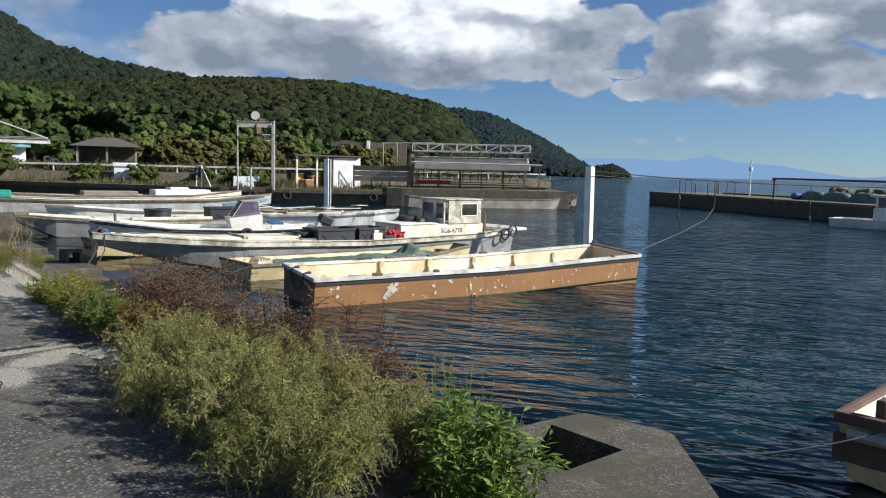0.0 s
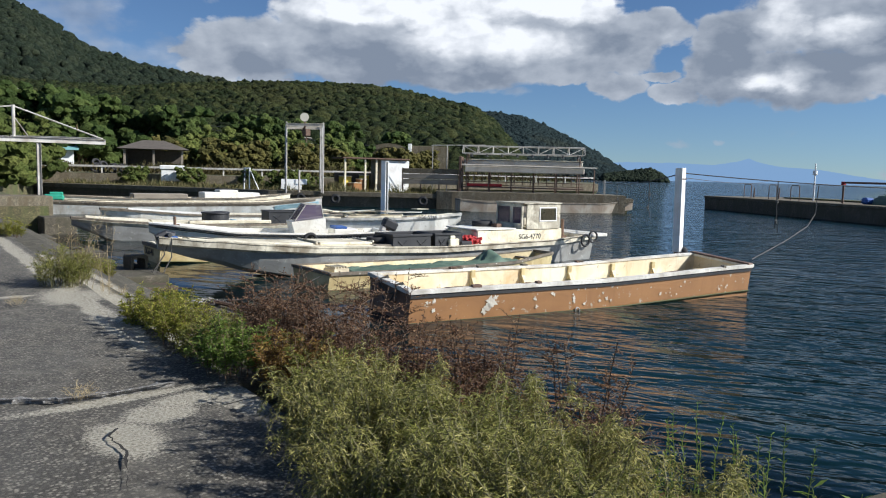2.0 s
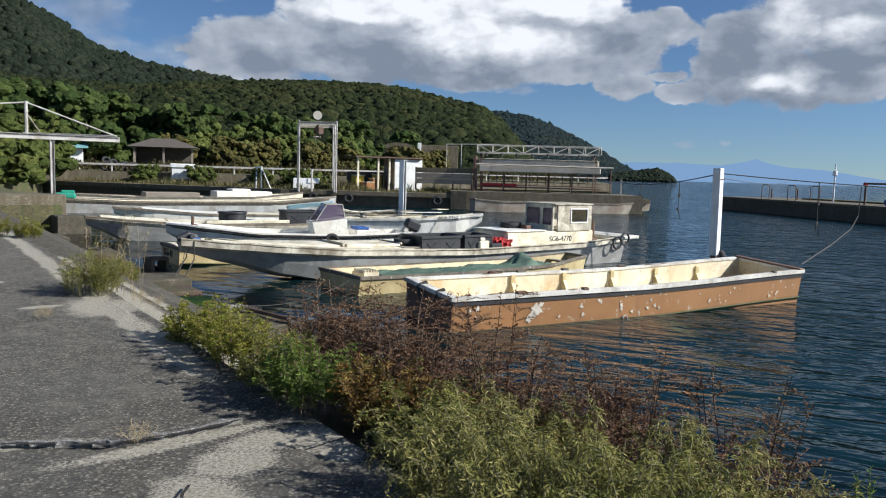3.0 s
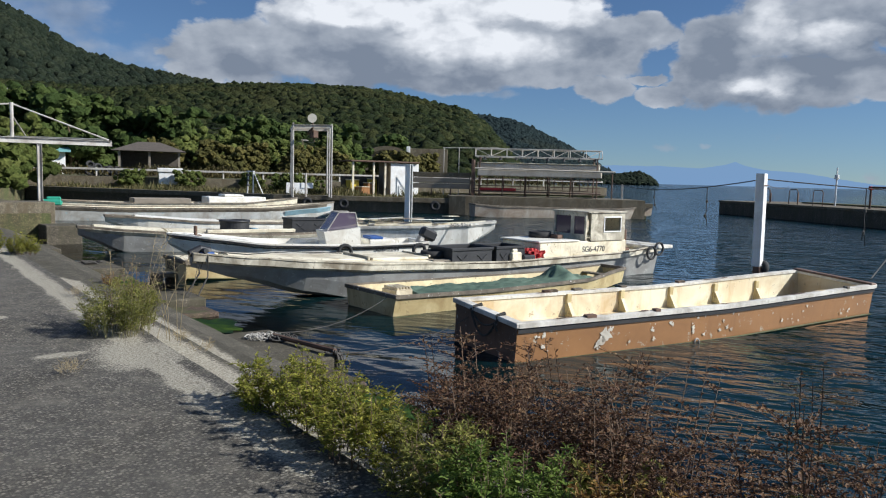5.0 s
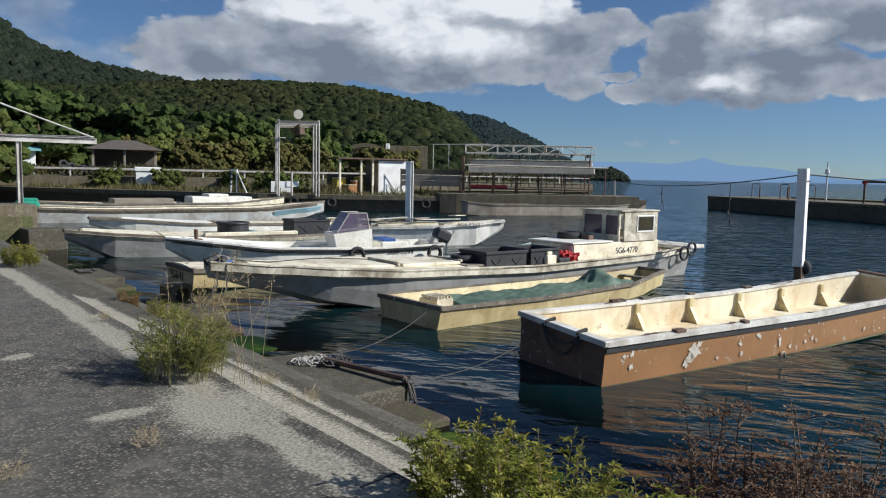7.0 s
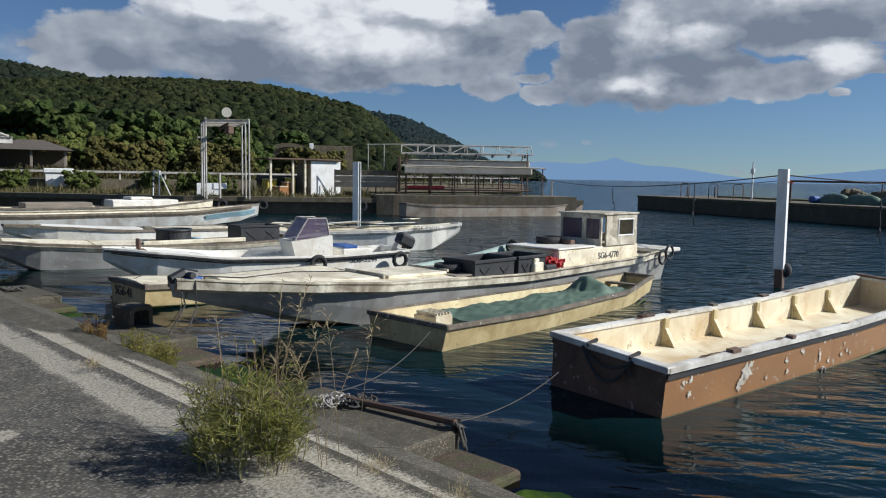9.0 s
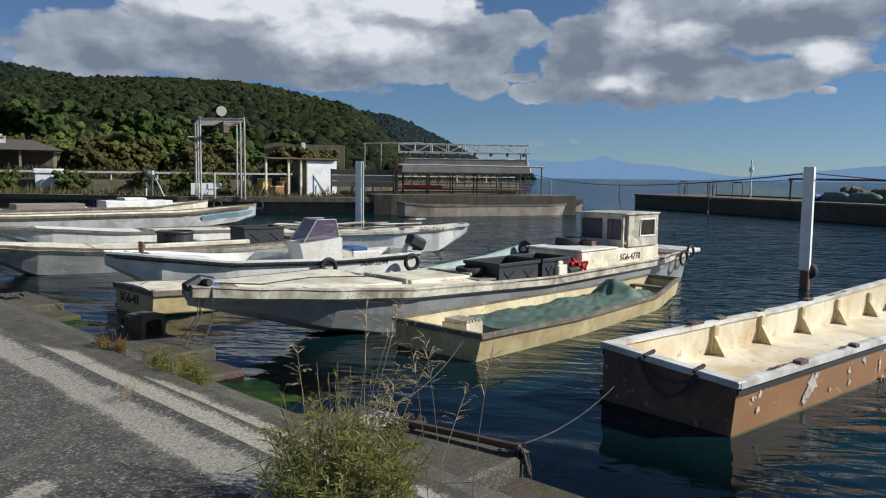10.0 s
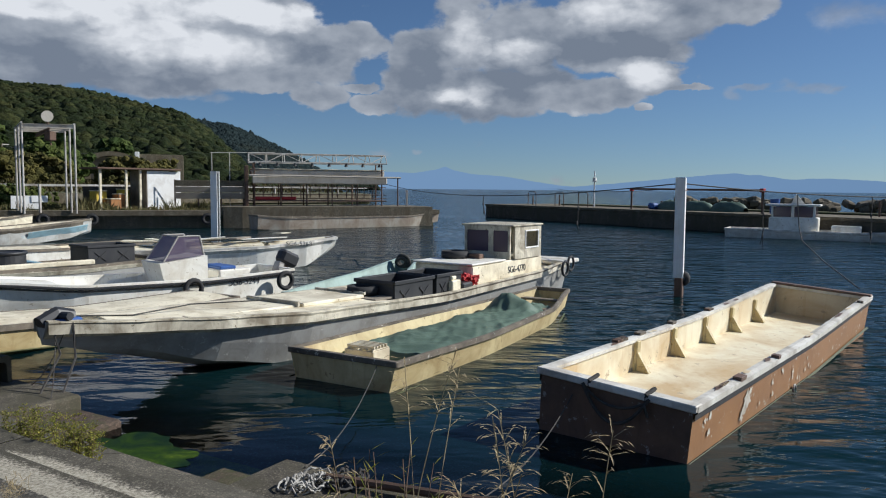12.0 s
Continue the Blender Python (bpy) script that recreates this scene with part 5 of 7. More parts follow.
DECKED = open_boat("decked_boat", "white decked boat with loose covers, its bow to the lake", 19.75, 26.6, 143.0, 7.4, runs(.90, .95, .62, .25), WHITE, CREAM, PALERAIL,
                   ((.05, .30, CREAM, .0, "foredeck"), (.33, .62, CREAM, .06, "cover"), (.66, .98, CREAM, .03, "afterdeck")))
hull_letters(DECKED, 7.4, runs(.90, .95, .62, .25), "SG6-5368", .20, .75, .66, 1)
clut = random.Random(19)
for k, (x, y, t, w, h) in enumerate([(clut.uniform(1.5, 6.8), clut.uniform(-.6, .6), clut.uniform(-40, 40), clut.uniform(.5, 1.3), clut.uniform(.15, .5)) for q in range(10)] + [(2.4, .2, 12, 1.5, .5), (3.6, -.25, -20, 1.2, .6), (4.9, .1, 30, .9, .5), (5.9, -.2, -8, 1.1, .7), (3.1, .5, 50, .8, .3), (4.2, .45, 8, 1.3, .35), (5.4, .4, -35, .8, .4), (1.7, -.2, 60, .9, .3)]):
    m = Mesh().box(-w / 2, -h / 2, 0, w / 2, h / 2, .035, .008)
    part("loose_panel", m, (WHITE, CREAM, GRUBBY, CREAM, WOOD)[k % 5], DECKED).matrix_basis = pose(x, y, .80 - .03 * x + .016 * k, 4 - k % 5, -5 + 3 * (k % 4), t)

COVERED = open_boat("covered_boat", "long grey boat with cream deck covers", 5.6, 29.75, -8.0, 8.5, runs(.78, .98, .52, .2), GREYHULL, CREAM, RAIL,
                    ((.05, .28, CREAM, .03, "cover"), (.29, .47, CREAM, .02, "cover")))
CM = COVERED.matrix_basis
p = CM @ Vector((4.65, -.30, .52))
TUB = thing("round_tub", "round black rubber tub on the boat", "tub", at=pose(p.x, p.y, p.z))
part("wall", Mesh().tube([(0, 0, 0), (0, 0, .40)], .47, 28), BLACK, TUB, smooth=False)
part("rim", Mesh().ring(.47, .04, 28, 6, 1, pose(0, 0, .40)), BLACK, TUB, smooth=True)
p = CM @ Vector((7.15, -.1, .46))
crate("open black plastic fish crate with ribbed sides", p.x, p.y, p.z, 1.25, .95, .52, -8)
part("bench", Mesh().box(5.4, -.6, .50, 5.6, .7, .62, .02), BLUE, COVERED)
part("bench", Mesh().box(3.6, -.98, .56, 6.5, -.80, .68, .02), CREAM, COVERED)

for k, (x, y, t, L) in enumerate([(8.0, 36.0, -8, 10.5)]):
    open_boat("low_boat", "low white boat with a red-edged cover", x, y, t, L, runs(.75, .9, .45, .2), WHITE, CREAM, RAIL, ((.1, .4, WHITE, .02, "cover"), (.45, .7, CREAM, .0, "cover")))

long_st = [(0, .55, .4, .75, .0), (0.3, 1.1, .95, .62, -.1), (0.75, 1.1, .9, .66, -.1), (0.92, .6, .4, .86, .1), (1, .16, .08, .98, .45)]
LONG = open_boat("long_boat", "long low cream and blue boat with a streaked hull", 6.8, 45.6, -9.5, 15.6, long_st, LONGHULL, CREAM, RAIL)
long2 = open_boat("long_boat", "long pale boat with dark awning boards", 9.0, 51.5, -7.0, 14.5, long_st, CREAM, CREAM, RAIL)
part("cabin", Mesh().box(8.6, -.8, .3, 12.2, .8, 1.0, .05), WHITE, long2)
part("cabin", Mesh().box(9.6, -.7, 1.0, 10.8, .7, 1.15, .05), WHITE, long2)
part("awning_board", Mesh().box(4.4, -.8, .5, 7.6, .8, .88, .03), WOOD, long2, "dark weathered boards")

WORN = open_boat("timber_boat", "old timber-railed boat with a rusty winch at its bow", 6.75, 2.15, 2.0, 6.5, [(0, .82, .7, .58, .05), (0.5, .9, .8, .55, -.1), (1, .8, .7, .6, -.05)], YELLOWED, CREAM, RUST)
part("side_board", Mesh().box(-.02, -.84, .18, .05, .84, .42, .01), RUST, WORN)
part("winch", Mesh().tube([(.18, -.5, .66), (.18, .5, .66)], .06, 10).box(.1, -.56, .56, .26, -.48, .74, .01).box(.1, .48, .56, .26, .56, .74, .01), RUST, WORN, "rusty bow winch")
part("pipe", Mesh().tube([(-.06, -.7, .44), (-.06, .7, .44)], .05, 8), STEEL, WORN)

# pale stripe and blue bow patch of the long boat; green bundle on its deck
band(LONG, 15.6, long_st, .02, .97, .06, .22, .012, RAIL, "rub_band", "dark timber rub band")
band(LONG, 15.6, long_st, .80, .985, .235, .52, .006, BLUE, "bow_patch", "faded blue paint at the bow")
whole("green_bundle", Mesh().box(-.5, -.35, 0, .5, .35, .34, .12).box(-.2, -.2, .30, .45, .25, .46, .08), worn("green_net", (0.02, 0.26, 0.17), (0.01, 0.12, 0.08), None, 14, .7), "bright green net bundle on the long boat", "net", at=LONG.matrix_basis @ pose(1.2, 0, .66))
band(RUNABOUT, 7.4, rst, .02, .98, .10, .14, .012, BLACK, "stripe")
band(DECKED, 7.4, runs(.90, .95, .62, .25), .02, .98, .05, .16, .015, PALERAIL, "rub_band")
band(COVERED, 8.5, runs(.78, .98, .52, .2), .02, .98, .05, .17, .015, GRUBBY, "rub_band")
# slime along the waterlines
band(BARGE, BL, b_st, .0, .999, .545, .62, .004, MOSS, "slime_line")
band(SKIFF, SL, c_st, .0, .93, .37, .47, .004, MOSS, "slime_line")
band(PUNT, 4.8, punt_st, .0, .999, .37, .47, .004, MOSS, "slime_line")
# splintered chips and stains along the barge rail
rng = random.Random(91)
for i in range(14):
    x = rng.uniform(.2, BL - .2)
    sgn = rng.choice((-1, -1, 1))
    ht, hb, zt, zb = at_stations(b_st, x / BL)
    m = Mesh()
    n = 7
    m.add([(x + rng.uniform(.04, .22) * math.cos(6.283 * k / n), sgn * (ht - .04) + rng.uniform(.015, .04) * math.sin(6.283 * k / n), zt + .0245) for k in range(n)], [tuple(range(n))])
    part("rail_chip", m, DKBROWN if i % 3 else LINER, BARGE)
# lines and loose boards on the foredeck of the wheelhouse boat
for y0, y1 in ((-.55, .45),):
    for x in (1.55, 3.52, 5.08):
        part("deck_batten", Mesh().box(x, y0 - .05, .74, x + .05, y1 + .05, .89 - .02 * x, .006), GRUBBY, CUTTER)
part("deck_line", Mesh().tube([(.3, .0, .99), (1.0, -.25, .93), (2.0, -.1, .93), (3.0, -.4, .89)], .010, 5), ROPE, CUTTER)
part("bow_line", Mesh().tube([(.05, -.12, .95), (.1, -.2, .6), (-.15, -.25, .25), (-.3, -.3, .02)], .014, 5), ROPE, CUTTER)
part("bow_line", Mesh().tube([(.25, -.22, .95), (.22, -.3, .55), (.0, -.4, .2), (-.2, -.5, .0)], .014, 5), ROPE, CUTTER)


# ---- hills and far shore ----
def bearing(az, r, z=0.0):
    return (r * math.sin(radians(az)), r * math.cos(radians(az)), z)


def profile(table, az):
    for (a, e), (b, f) in zip(table, table[1:]):
        if a <= az <= b:
            k = (az - a) / (b - a)
            return lerp(e, f, k)
    return table[0][1] if az < table[0][0] else table[-1][1]


EYE_Z = 1.44


def hill(name, table, r0, r1, size, mat, label, seed, count, base=-1.2, rows=16, tri=1):
    """A wooded hill whose skyline follows a profile of elevation by bearing: ground and crowns."""
    rng = random.Random(seed)

    def ground(az, k):
        top = EYE_Z + math.tan(radians(profile(table, az))) * r1
        r = lerp(r0, r1, k)
        h = base + (top - base - size * 0.55) * (k ** 0.85)
        return r, h + 0.04 * (top - base) * noise.noise((az * 0.3, k * 4, seed)) * math.sin(math.pi * k)

    a0, a1 = table[0][0], table[-1][0]
    n = int((a1 - a0) / 0.7)
    grid = []
    for i in range(rows + 5):
        k = min(1, i / rows)
        row = []
        for j in range(n + 1):
            az = lerp(a0, a1, j / n)
            r, h = ground(az, k)
            if i > rows:
                r, h = r1 * (1 + 0.12 * (i - rows)), lerp(h, base, (i - rows) / 4)
            row.append(bearing(az, r, h))
        grid.append(row)
    whole("hill", Mesh().grid(grid), mat, label + " ground", "hill", kind="structure")
    # crowns
    ico = bmesh.new()
    bmesh.ops.create_icosphere(ico, subdivisions=tri, radius=1)
    iv = [v.co.copy() for v in ico.verts]
    fi = [[v.index for v in f.verts] for f in ico.faces]
    ico.free()
    vs, fs = [], []
    az = a0
    for i in range(int(count * 2.6)):
        az = rng.uniform(a0, a1)
        k = rng.uniform(0, 1) ** 0.8
        r, h = ground(az, k)
        s = size * rng.uniform(.34, .78) * (1.25 if i % 9 == 0 else 1)
        top = EYE_Z + math.tan(radians(profile(table, az))) * r1
        if top - base < size * 1.2:
            s *= .45
        c = Vector(bearing(az, r, h + size * .30 * rng.uniform(.5, 1.2)))
        off = rng.uniform(0, 50)
        n0 = len(vs)
        sx, sz = s * rng.uniform(.8, 1.2), s * rng.uniform(.75, 1.15)
        for v in iv:
            d = 1 + .75 * noise.noise((v.x * 2.4 + off, v.y * 2.4, v.z * 2.4))
            vs.append((c.x + v.x * sx * d, c.y + v.y * sx * d, c.z + v.z * sz * d))
        fs += [[n0 + q for q in f] for f in fi]
    me = bpy.data.meshes.new("woods")
    me.from_pydata(vs, [], fs)
    me.materials.append(mat)
    me.polygons.foreach_set("use_smooth", [True] * len(me.polygons))
    me.update()
    tagged(new("woods", me), label, "woods", kind="stuff")


main_t = [(-40, 6.5), (-5, 6.0), (9, 5.4), (15, 5.4), (20, 5.95), (23.2, 6.2), (27, 6.4), (31.2, 6.35), (33.4, 6.2), (35.8, 5.8), (38.0, 5.3), (39.4, 5.05), (40.4, 4.55), (41.4, 3.75), (42.4, 2.6), (43.4, 1.3), (44.0, .2)]
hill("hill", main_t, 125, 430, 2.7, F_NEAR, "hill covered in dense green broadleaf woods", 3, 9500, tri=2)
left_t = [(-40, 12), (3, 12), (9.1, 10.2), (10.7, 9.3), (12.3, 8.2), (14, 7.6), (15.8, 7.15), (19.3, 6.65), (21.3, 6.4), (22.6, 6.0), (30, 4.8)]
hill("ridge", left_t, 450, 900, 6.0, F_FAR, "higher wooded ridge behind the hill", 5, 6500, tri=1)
right_t = [(36, 4.5), (41.1, 4.7), (43.6, 4.4), (46.2, 3.3), (48.7, 2.0), (50.5, .9), (52, .1)]
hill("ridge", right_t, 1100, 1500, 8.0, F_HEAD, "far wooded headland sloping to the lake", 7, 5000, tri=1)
isl_t = [(49.5, .35), (51.5, .62), (52.9, .8), (53.5, .5), (54.0, .1)]
hill("headland", isl_t, 880, 940, 4.0, F_FAR, "low wooded point on the far shore", 9, 500, tri=1, rows=6)


def ridge_strip(name, table, r, mat, label):
    m = Mesh()
    rows = [[], []]
    a = table[0][0]
    while a <= table[-1][0]:
        e = profile(table, a) + .05 * noise.noise((a * 1.3, r, 0)) + .025 * noise.noise((a * 4.3, r, 3))
        rows[0].append(bearing(a, r, WATER))
        rows[1].append(bearing(a, r, EYE_Z + math.tan(radians(max(.02, e))) * r))
        a += .25
    m.grid(rows)
    whole("backdrop", m, mat, label, "mountains", kind="structure")


# glowing backdrop strips that carry their haze in the colour
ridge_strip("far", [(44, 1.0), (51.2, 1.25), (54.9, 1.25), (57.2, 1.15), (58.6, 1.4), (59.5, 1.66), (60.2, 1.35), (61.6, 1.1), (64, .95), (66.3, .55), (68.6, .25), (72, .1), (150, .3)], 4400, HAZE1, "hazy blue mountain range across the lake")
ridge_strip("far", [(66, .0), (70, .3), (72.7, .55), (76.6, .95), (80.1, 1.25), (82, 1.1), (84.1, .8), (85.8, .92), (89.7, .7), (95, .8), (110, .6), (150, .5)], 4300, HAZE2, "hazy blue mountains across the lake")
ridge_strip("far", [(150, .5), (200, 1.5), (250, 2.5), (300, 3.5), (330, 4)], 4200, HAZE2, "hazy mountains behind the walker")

# ---- land of the far quay ----
m = Mesh().prism([(-60, 33.4), (5.6, 33.4), (6.6, 60), (11.5, 72), (23.5, 54.2), (33.5, 46.4), (44.6, 37.9), (47.5, 42.0), (60, 62), (95, 110), (110, 150), (60, 190), (-60, 190)], WATER - .2, -0.10)
whole("far_land", m, EARTH, "grassy ground behind the far quay", "ground", kind="structure")
m = Mesh().prism([(11.5, 72), (11.2, 71.6), (23.3, 53.8), (33.3, 46.0), (44.6, 37.4), (45.2, 38.2), (33.8, 46.8), (23.7, 54.6), (11.9, 72.4)], -0.30, 0.0)
whole("far_quay", m, CONCRETE, "pale concrete edge of the far quay", "quay", kind="structure")
m = Mesh().prism([(11.6, 72.1), (11.4, 71.9), (23.45, 54.05), (33.45, 46.25), (33.8, 46.7), (23.7, 54.5), (11.8, 72.3)], WATER - .2, -0.302)
whole("far_quay_wall", m, DARKCON, "dark concrete face of the far quay", "quay", kind="structure")


# ---- harbour furniture ----
def i_beam(mesh, a, b, w, h, t=0.012):
    """A rolled beam with two flanges and a web."""
    a, b = Vector(a), Vector(b)
    n = (b - a).length
    q = Matrix.Translation(a) @ (b - a).to_track_quat("X", "Z").to_matrix().to_4x4()
    mesh.box(0, -w / 2, h / 2 - t, n, w / 2, h / 2, .003, q)
    mesh.box(0, -w / 2, -h / 2, n, w / 2, -h / 2 + t, .003, q)
    mesh.box(0, -t / 2, -h / 2 + t, n, t / 2, h / 2 - t, .001, q)
    return mesh


def mooring_post(x, y, top, label, lean=0.0, width=.19):
    ob = thing("mooring_post", label, "post", "mooring posts", at=pose(x, y, WATER - 1.6, lean, -1.0, 0))
    h = top - WATER + 1.6
    m = Mesh()
    m.box(-width / 2, -width / 2, 1.6 + .45, width / 2, width / 2, h, .02)
    m.box(-width / 2 - .03, -width / 2 - .02, 1.6 + .45, -width / 2 - .002, width / 2 + .02, h, .006)
    part("shaft", m, PAINTW, ob)
    m = Mesh()
    m.box(-width / 2, -width / 2, 1.2, width / 2, width / 2, 2.045, .02)
    part("foot", m, RUST, ob, "dark rusty foot of the post")
    part("fender", Mesh().ring(.13, .06, 16, 7, 1.6, pose(width / 2 + .05, -.05, 1.6 + .42, 90, 0, 70)), RUBBER, ob, smooth=True)
    part("collar", Mesh().box(-width / 2 - .02, -width / 2 - .02, h - .32, width / 2 + .02, width / 2 + .02, h - .29, .004), RUST, ob)
    return ob


mooring_post(18.50, 15.15, 1.76, "white painted steel mooring post with a rusty foot")
POST2 = thing("mooring_post", "white painted steel beam post among the boats", "post", "mooring posts", at=pose(19.19, 31.52, 0, 0, 0, 25))
part("shaft", i_beam(Mesh(), (0, 0, WATER + .5), (0, 0, 1.98), .24, .26, .03), PAINTW, POST2)
part("foot", i_beam(Mesh(), (0, 0, WATER - 1.6), (0, 0, WATER + .495), .24, .26, .03), RUST, POST2, "dark rusty foot of the post")
# black strip added for the shade inside the beam's open channel
part("web_shade", Mesh().box(-.05, -.118, WATER + .5, .05, -.10, 1.94, .004), BLACK, POST2, "black strip standing in for shade in the post's channel")


def cable(name, label, a, b, drop, r=.016):
    return whole(name, Mesh().tube(sag(a, b, drop, 24), r, 6), ROPE, label, "cable", "overhead lines")


PT = (18.55, 15.18, 1.62)
cable("overhead_cable", "dark overhead mooring cable from the post", PT, (42.0, 40.0, 1.7), .50)
cable("overhead_cable", "dark overhead mooring cable from the post", PT, (36.0, 4.5, 1.85), .42)
cable("overhead_cable", "thin second line beside the overhead cable", (18.55, 15.18, 1.50), (55.0, 33.0, 1.5), .15, .010)
whole("far_post", Mesh().box(35.86, 4.36, -2.6, 36.14, 4.64, 1.95, .02), PAINTW, "white mooring post of the outer row", "post", "mooring posts")


def hanging_rope(x, y, z, length, seed, swing=(0, 0, 0)):
    rng = random.Random(seed)
    ob = thing("hanging_rope", "knotted dark rope hanging from the overhead cable", "rope", "hanging ropes", at=pose(x, y, z))
    pts = [(.04 * rng.uniform(-1, 1) * k + swing[0] * k * k, .04 * rng.uniform(-1, 1) * k + swing[1] * k * k, -length * k) for k in (i / 7 for i in range(8))]
    part("line", Mesh().tube(pts, .014, 5), ROPE, ob)
    for k in (3, 6):
        part("knot", Mesh().ring(.05, .022, 8, 5, 1, Matrix.Translation(pts[k]) @ pose(0, 0, 0, 80, 20 * k, 0)), ROPE, ob)
    part("tail", Mesh().tube([pts[6], (pts[6][0] + .10, pts[6][1], pts[6][2] - .12), (pts[6][0] + .13, pts[6][1], pts[6][2] - .35)], .012, 5), ROPE, ob)
    return ob


def on_line(a, b, drop, k):
    p = Vector(a).lerp(Vector(b), k)
    return p.x, p.y, p.z - drop * 4 * k * (1 - k)


for i, (end, drop, k, ln) in enumerate([((42, 40, 1.7), .5, .16, 1.1), ((42, 40, 1.7), .5, .42, .8), ((36, 4.5, 1.85), .42, .14, 1.35), ((36, 4.5, 1.85), .42, .36, 1.2), ((36, 4.5, 1.85), .42, .62, 1.0)]):
    hanging_rope(*on_line(PT, end, drop, k), ln, i)
whole("mooring_rope", Mesh().tube([(22.0, 13.0, 1.36), (21.7, 12.9, .55), (21.0, 12.75, .22), (18.6, 12.1, -.06), (15.7, 11.3, -.30)], .014, 5), ROPE, "thin dark mooring rope to the barge", "rope", "mooring ropes")

# mooring ropes of the boats
for a, b, d in (((7.55, 13.6, -.55), (4.75, 13.4, -.82), .20), ((7.75, 16.3, -.72), (4.75, 14.9, -.83), .18), ((5.3, 19.1, -.15), (4.9, 18.6, -.85), .12), ((5.35, 19.0, -.2), (5.1, 19.3, -.85), .10),
                ((17.2, 22.2, -.45), (24, 30, -1.0), .3), ((17.3, 22.3, -.45), (31, 36.5, -.6), .3), ((19, 26.7, -.4), (28, 38, -.4), .5), ((6.75, 2.6, -.55), (4.9, 3.6, -.6), .1), ((6.3, 22.6, -.5), (4.9, 23.6, -.85), .1)):
    whole("mooring_rope", Mesh().tube(sag(a, b, d, 14), .006, 5), ROPE, "dark mooring rope hanging towards the quay", "rope", "mooring ropes")


# rope heap and pole on the mooring slab
def heap(x, y, z, seed, n, spread, r, mat, label):
    rng = random.Random(seed)
    m = Mesh()
    for i in range(n):
        cx, cy, rr = rng.uniform(-spread, spread) * .6, rng.uniform(-spread, spread) * .5, rng.uniform(.06, .16)
        a0 = rng.uniform(0, 6)
        pts = [(cx + rr * math.cos(a0 + t) * (1 + .3 * math.sin(t * 2)), cy + rr * .8 * math.sin(a0 + t), r + .05 * rng.random() + .02 * math.sin(3 * t)) for t in (k * .3 for k in range(rng.randint(16, 26)))]
        m.tube(pts, r, 5)
    return whole("coiled_rope", m, mat, label, "rope", at=pose(x, y, z))


heap(4.50, 14.62, -.84, 1, 11, .20, .008, PALEROPE, "bleached rope coiled on the concrete slab")
heap(4.68, 14.42, -.84, 2, 12, .18, .012, ROPE, "dark rope heaped on the concrete slab")
whole("pole", Mesh().tube([(4.60, 14.55, -.79), (4.70, 13.9, -.78), (4.80, 13.22, -.77)], .035, 8), RUST, "dark pole wrapped in rope along the slab", "pole")
m = Mesh()
rng = random.Random(4)
for i in range(16):
    m.tube([(rng.uniform(-.05, .05), rng.uniform(-.08, .08), 0), (rng.uniform(.0, .12), rng.uniform(-.1, .1), rng.uniform(-.1, .03)), (rng.uniform(.02, .16), rng.uniform(-.12, .06), rng.uniform(-.34, -.1))], .014, 5)
whole("rope_tassel", m, ROPE, "frayed dark rope tied round the slab corner", "rope", at=pose(4.80, 13.26, -.77))
heap(4.7, 24.6, -.86, 5, 9, .22, .016, ROPE, "dark rope heaped on the concrete slab")
heap(5.0, 20.25, -.86, 6, 10, .25, .016, ROPE, "dark rope heaped on the concrete slab")


# U-shaped concrete block
def channel_block(x, y, z, turn):
    m = Mesh()
    prof = [(-.19, 0), (-.19, .28), (-.155, .32), (.155, .32), (.19, .28), (.19, 0), (.135, 0), (.125, .22), (.09, .25), (-.09, .25), (-.125, .22), (-.135, 0)]
    n = len(prof)
    vs = [(px, -.20, pz) for px, pz in prof] + [(px, .20, pz) for px, pz in prof]
    quads = [(i, (i + 1) % n, n + (i + 1) % n, n + i) for i in range(n)]
    caps = [(0, 1, 10, 11), (1, 2, 9, 10), (2, 3, 8, 9), (3, 4, 7, 8), (4, 5, 6, 7)]
    m.add(vs, [q[::-1] for q in quads] + caps + [tuple(n + i for i in c)[::-1] for c in caps])
    return whole("channel_block", m, DARKCON, "upturned U-shaped concrete channel block on the slab", "block", at=pose(x, y, z, 0, 0, turn))


channel_block(4.88, 19.85, -.86, 10)

# wall block, crane beam and stays at the far end of the quay
m = Mesh().box(1.5, 33.45, -.6, 5.75, 35.2, .26, .03)
whole("wall_block", m, CONCRETE, "grey concrete block wall at the end of the quay", "wall", kind="structure")
m = Mesh().box(5.2, 32.2, WATER - .3, 6.3, 33.4, -.45, .03)
whole("quay_foot", m, DARKCON, "damp concrete footing by the far boats", "quay", kind="structure")
CRANE = thing("boat_hoist", "grey steel boat hoist beam on a post with stays", "hoist")
m = Mesh()
i_beam(m, (-9, 36.2, 2.34), (7.85, 34.35, 2.36), .16, .20, .016)
part("beam", m, STEEL, CRANE)
m = Mesh()
i_beam(m, (-9, 39.0, 2.40), (5.2, 37.4, 2.44), .16, .20, .016)
part("beam", m, STEEL, CRANE)
m = Mesh()
i_beam(m, (5.52, 34.62, .262), (5.52, 34.62, 2.24), .15, .15, .014)
part("post", m, STEEL, CRANE)
m = Mesh().tube([(4.72, 34.75, 2.45), (4.72, 34.75, 3.62)], .06, 8)
part("mast", m, STEEL, CRANE)
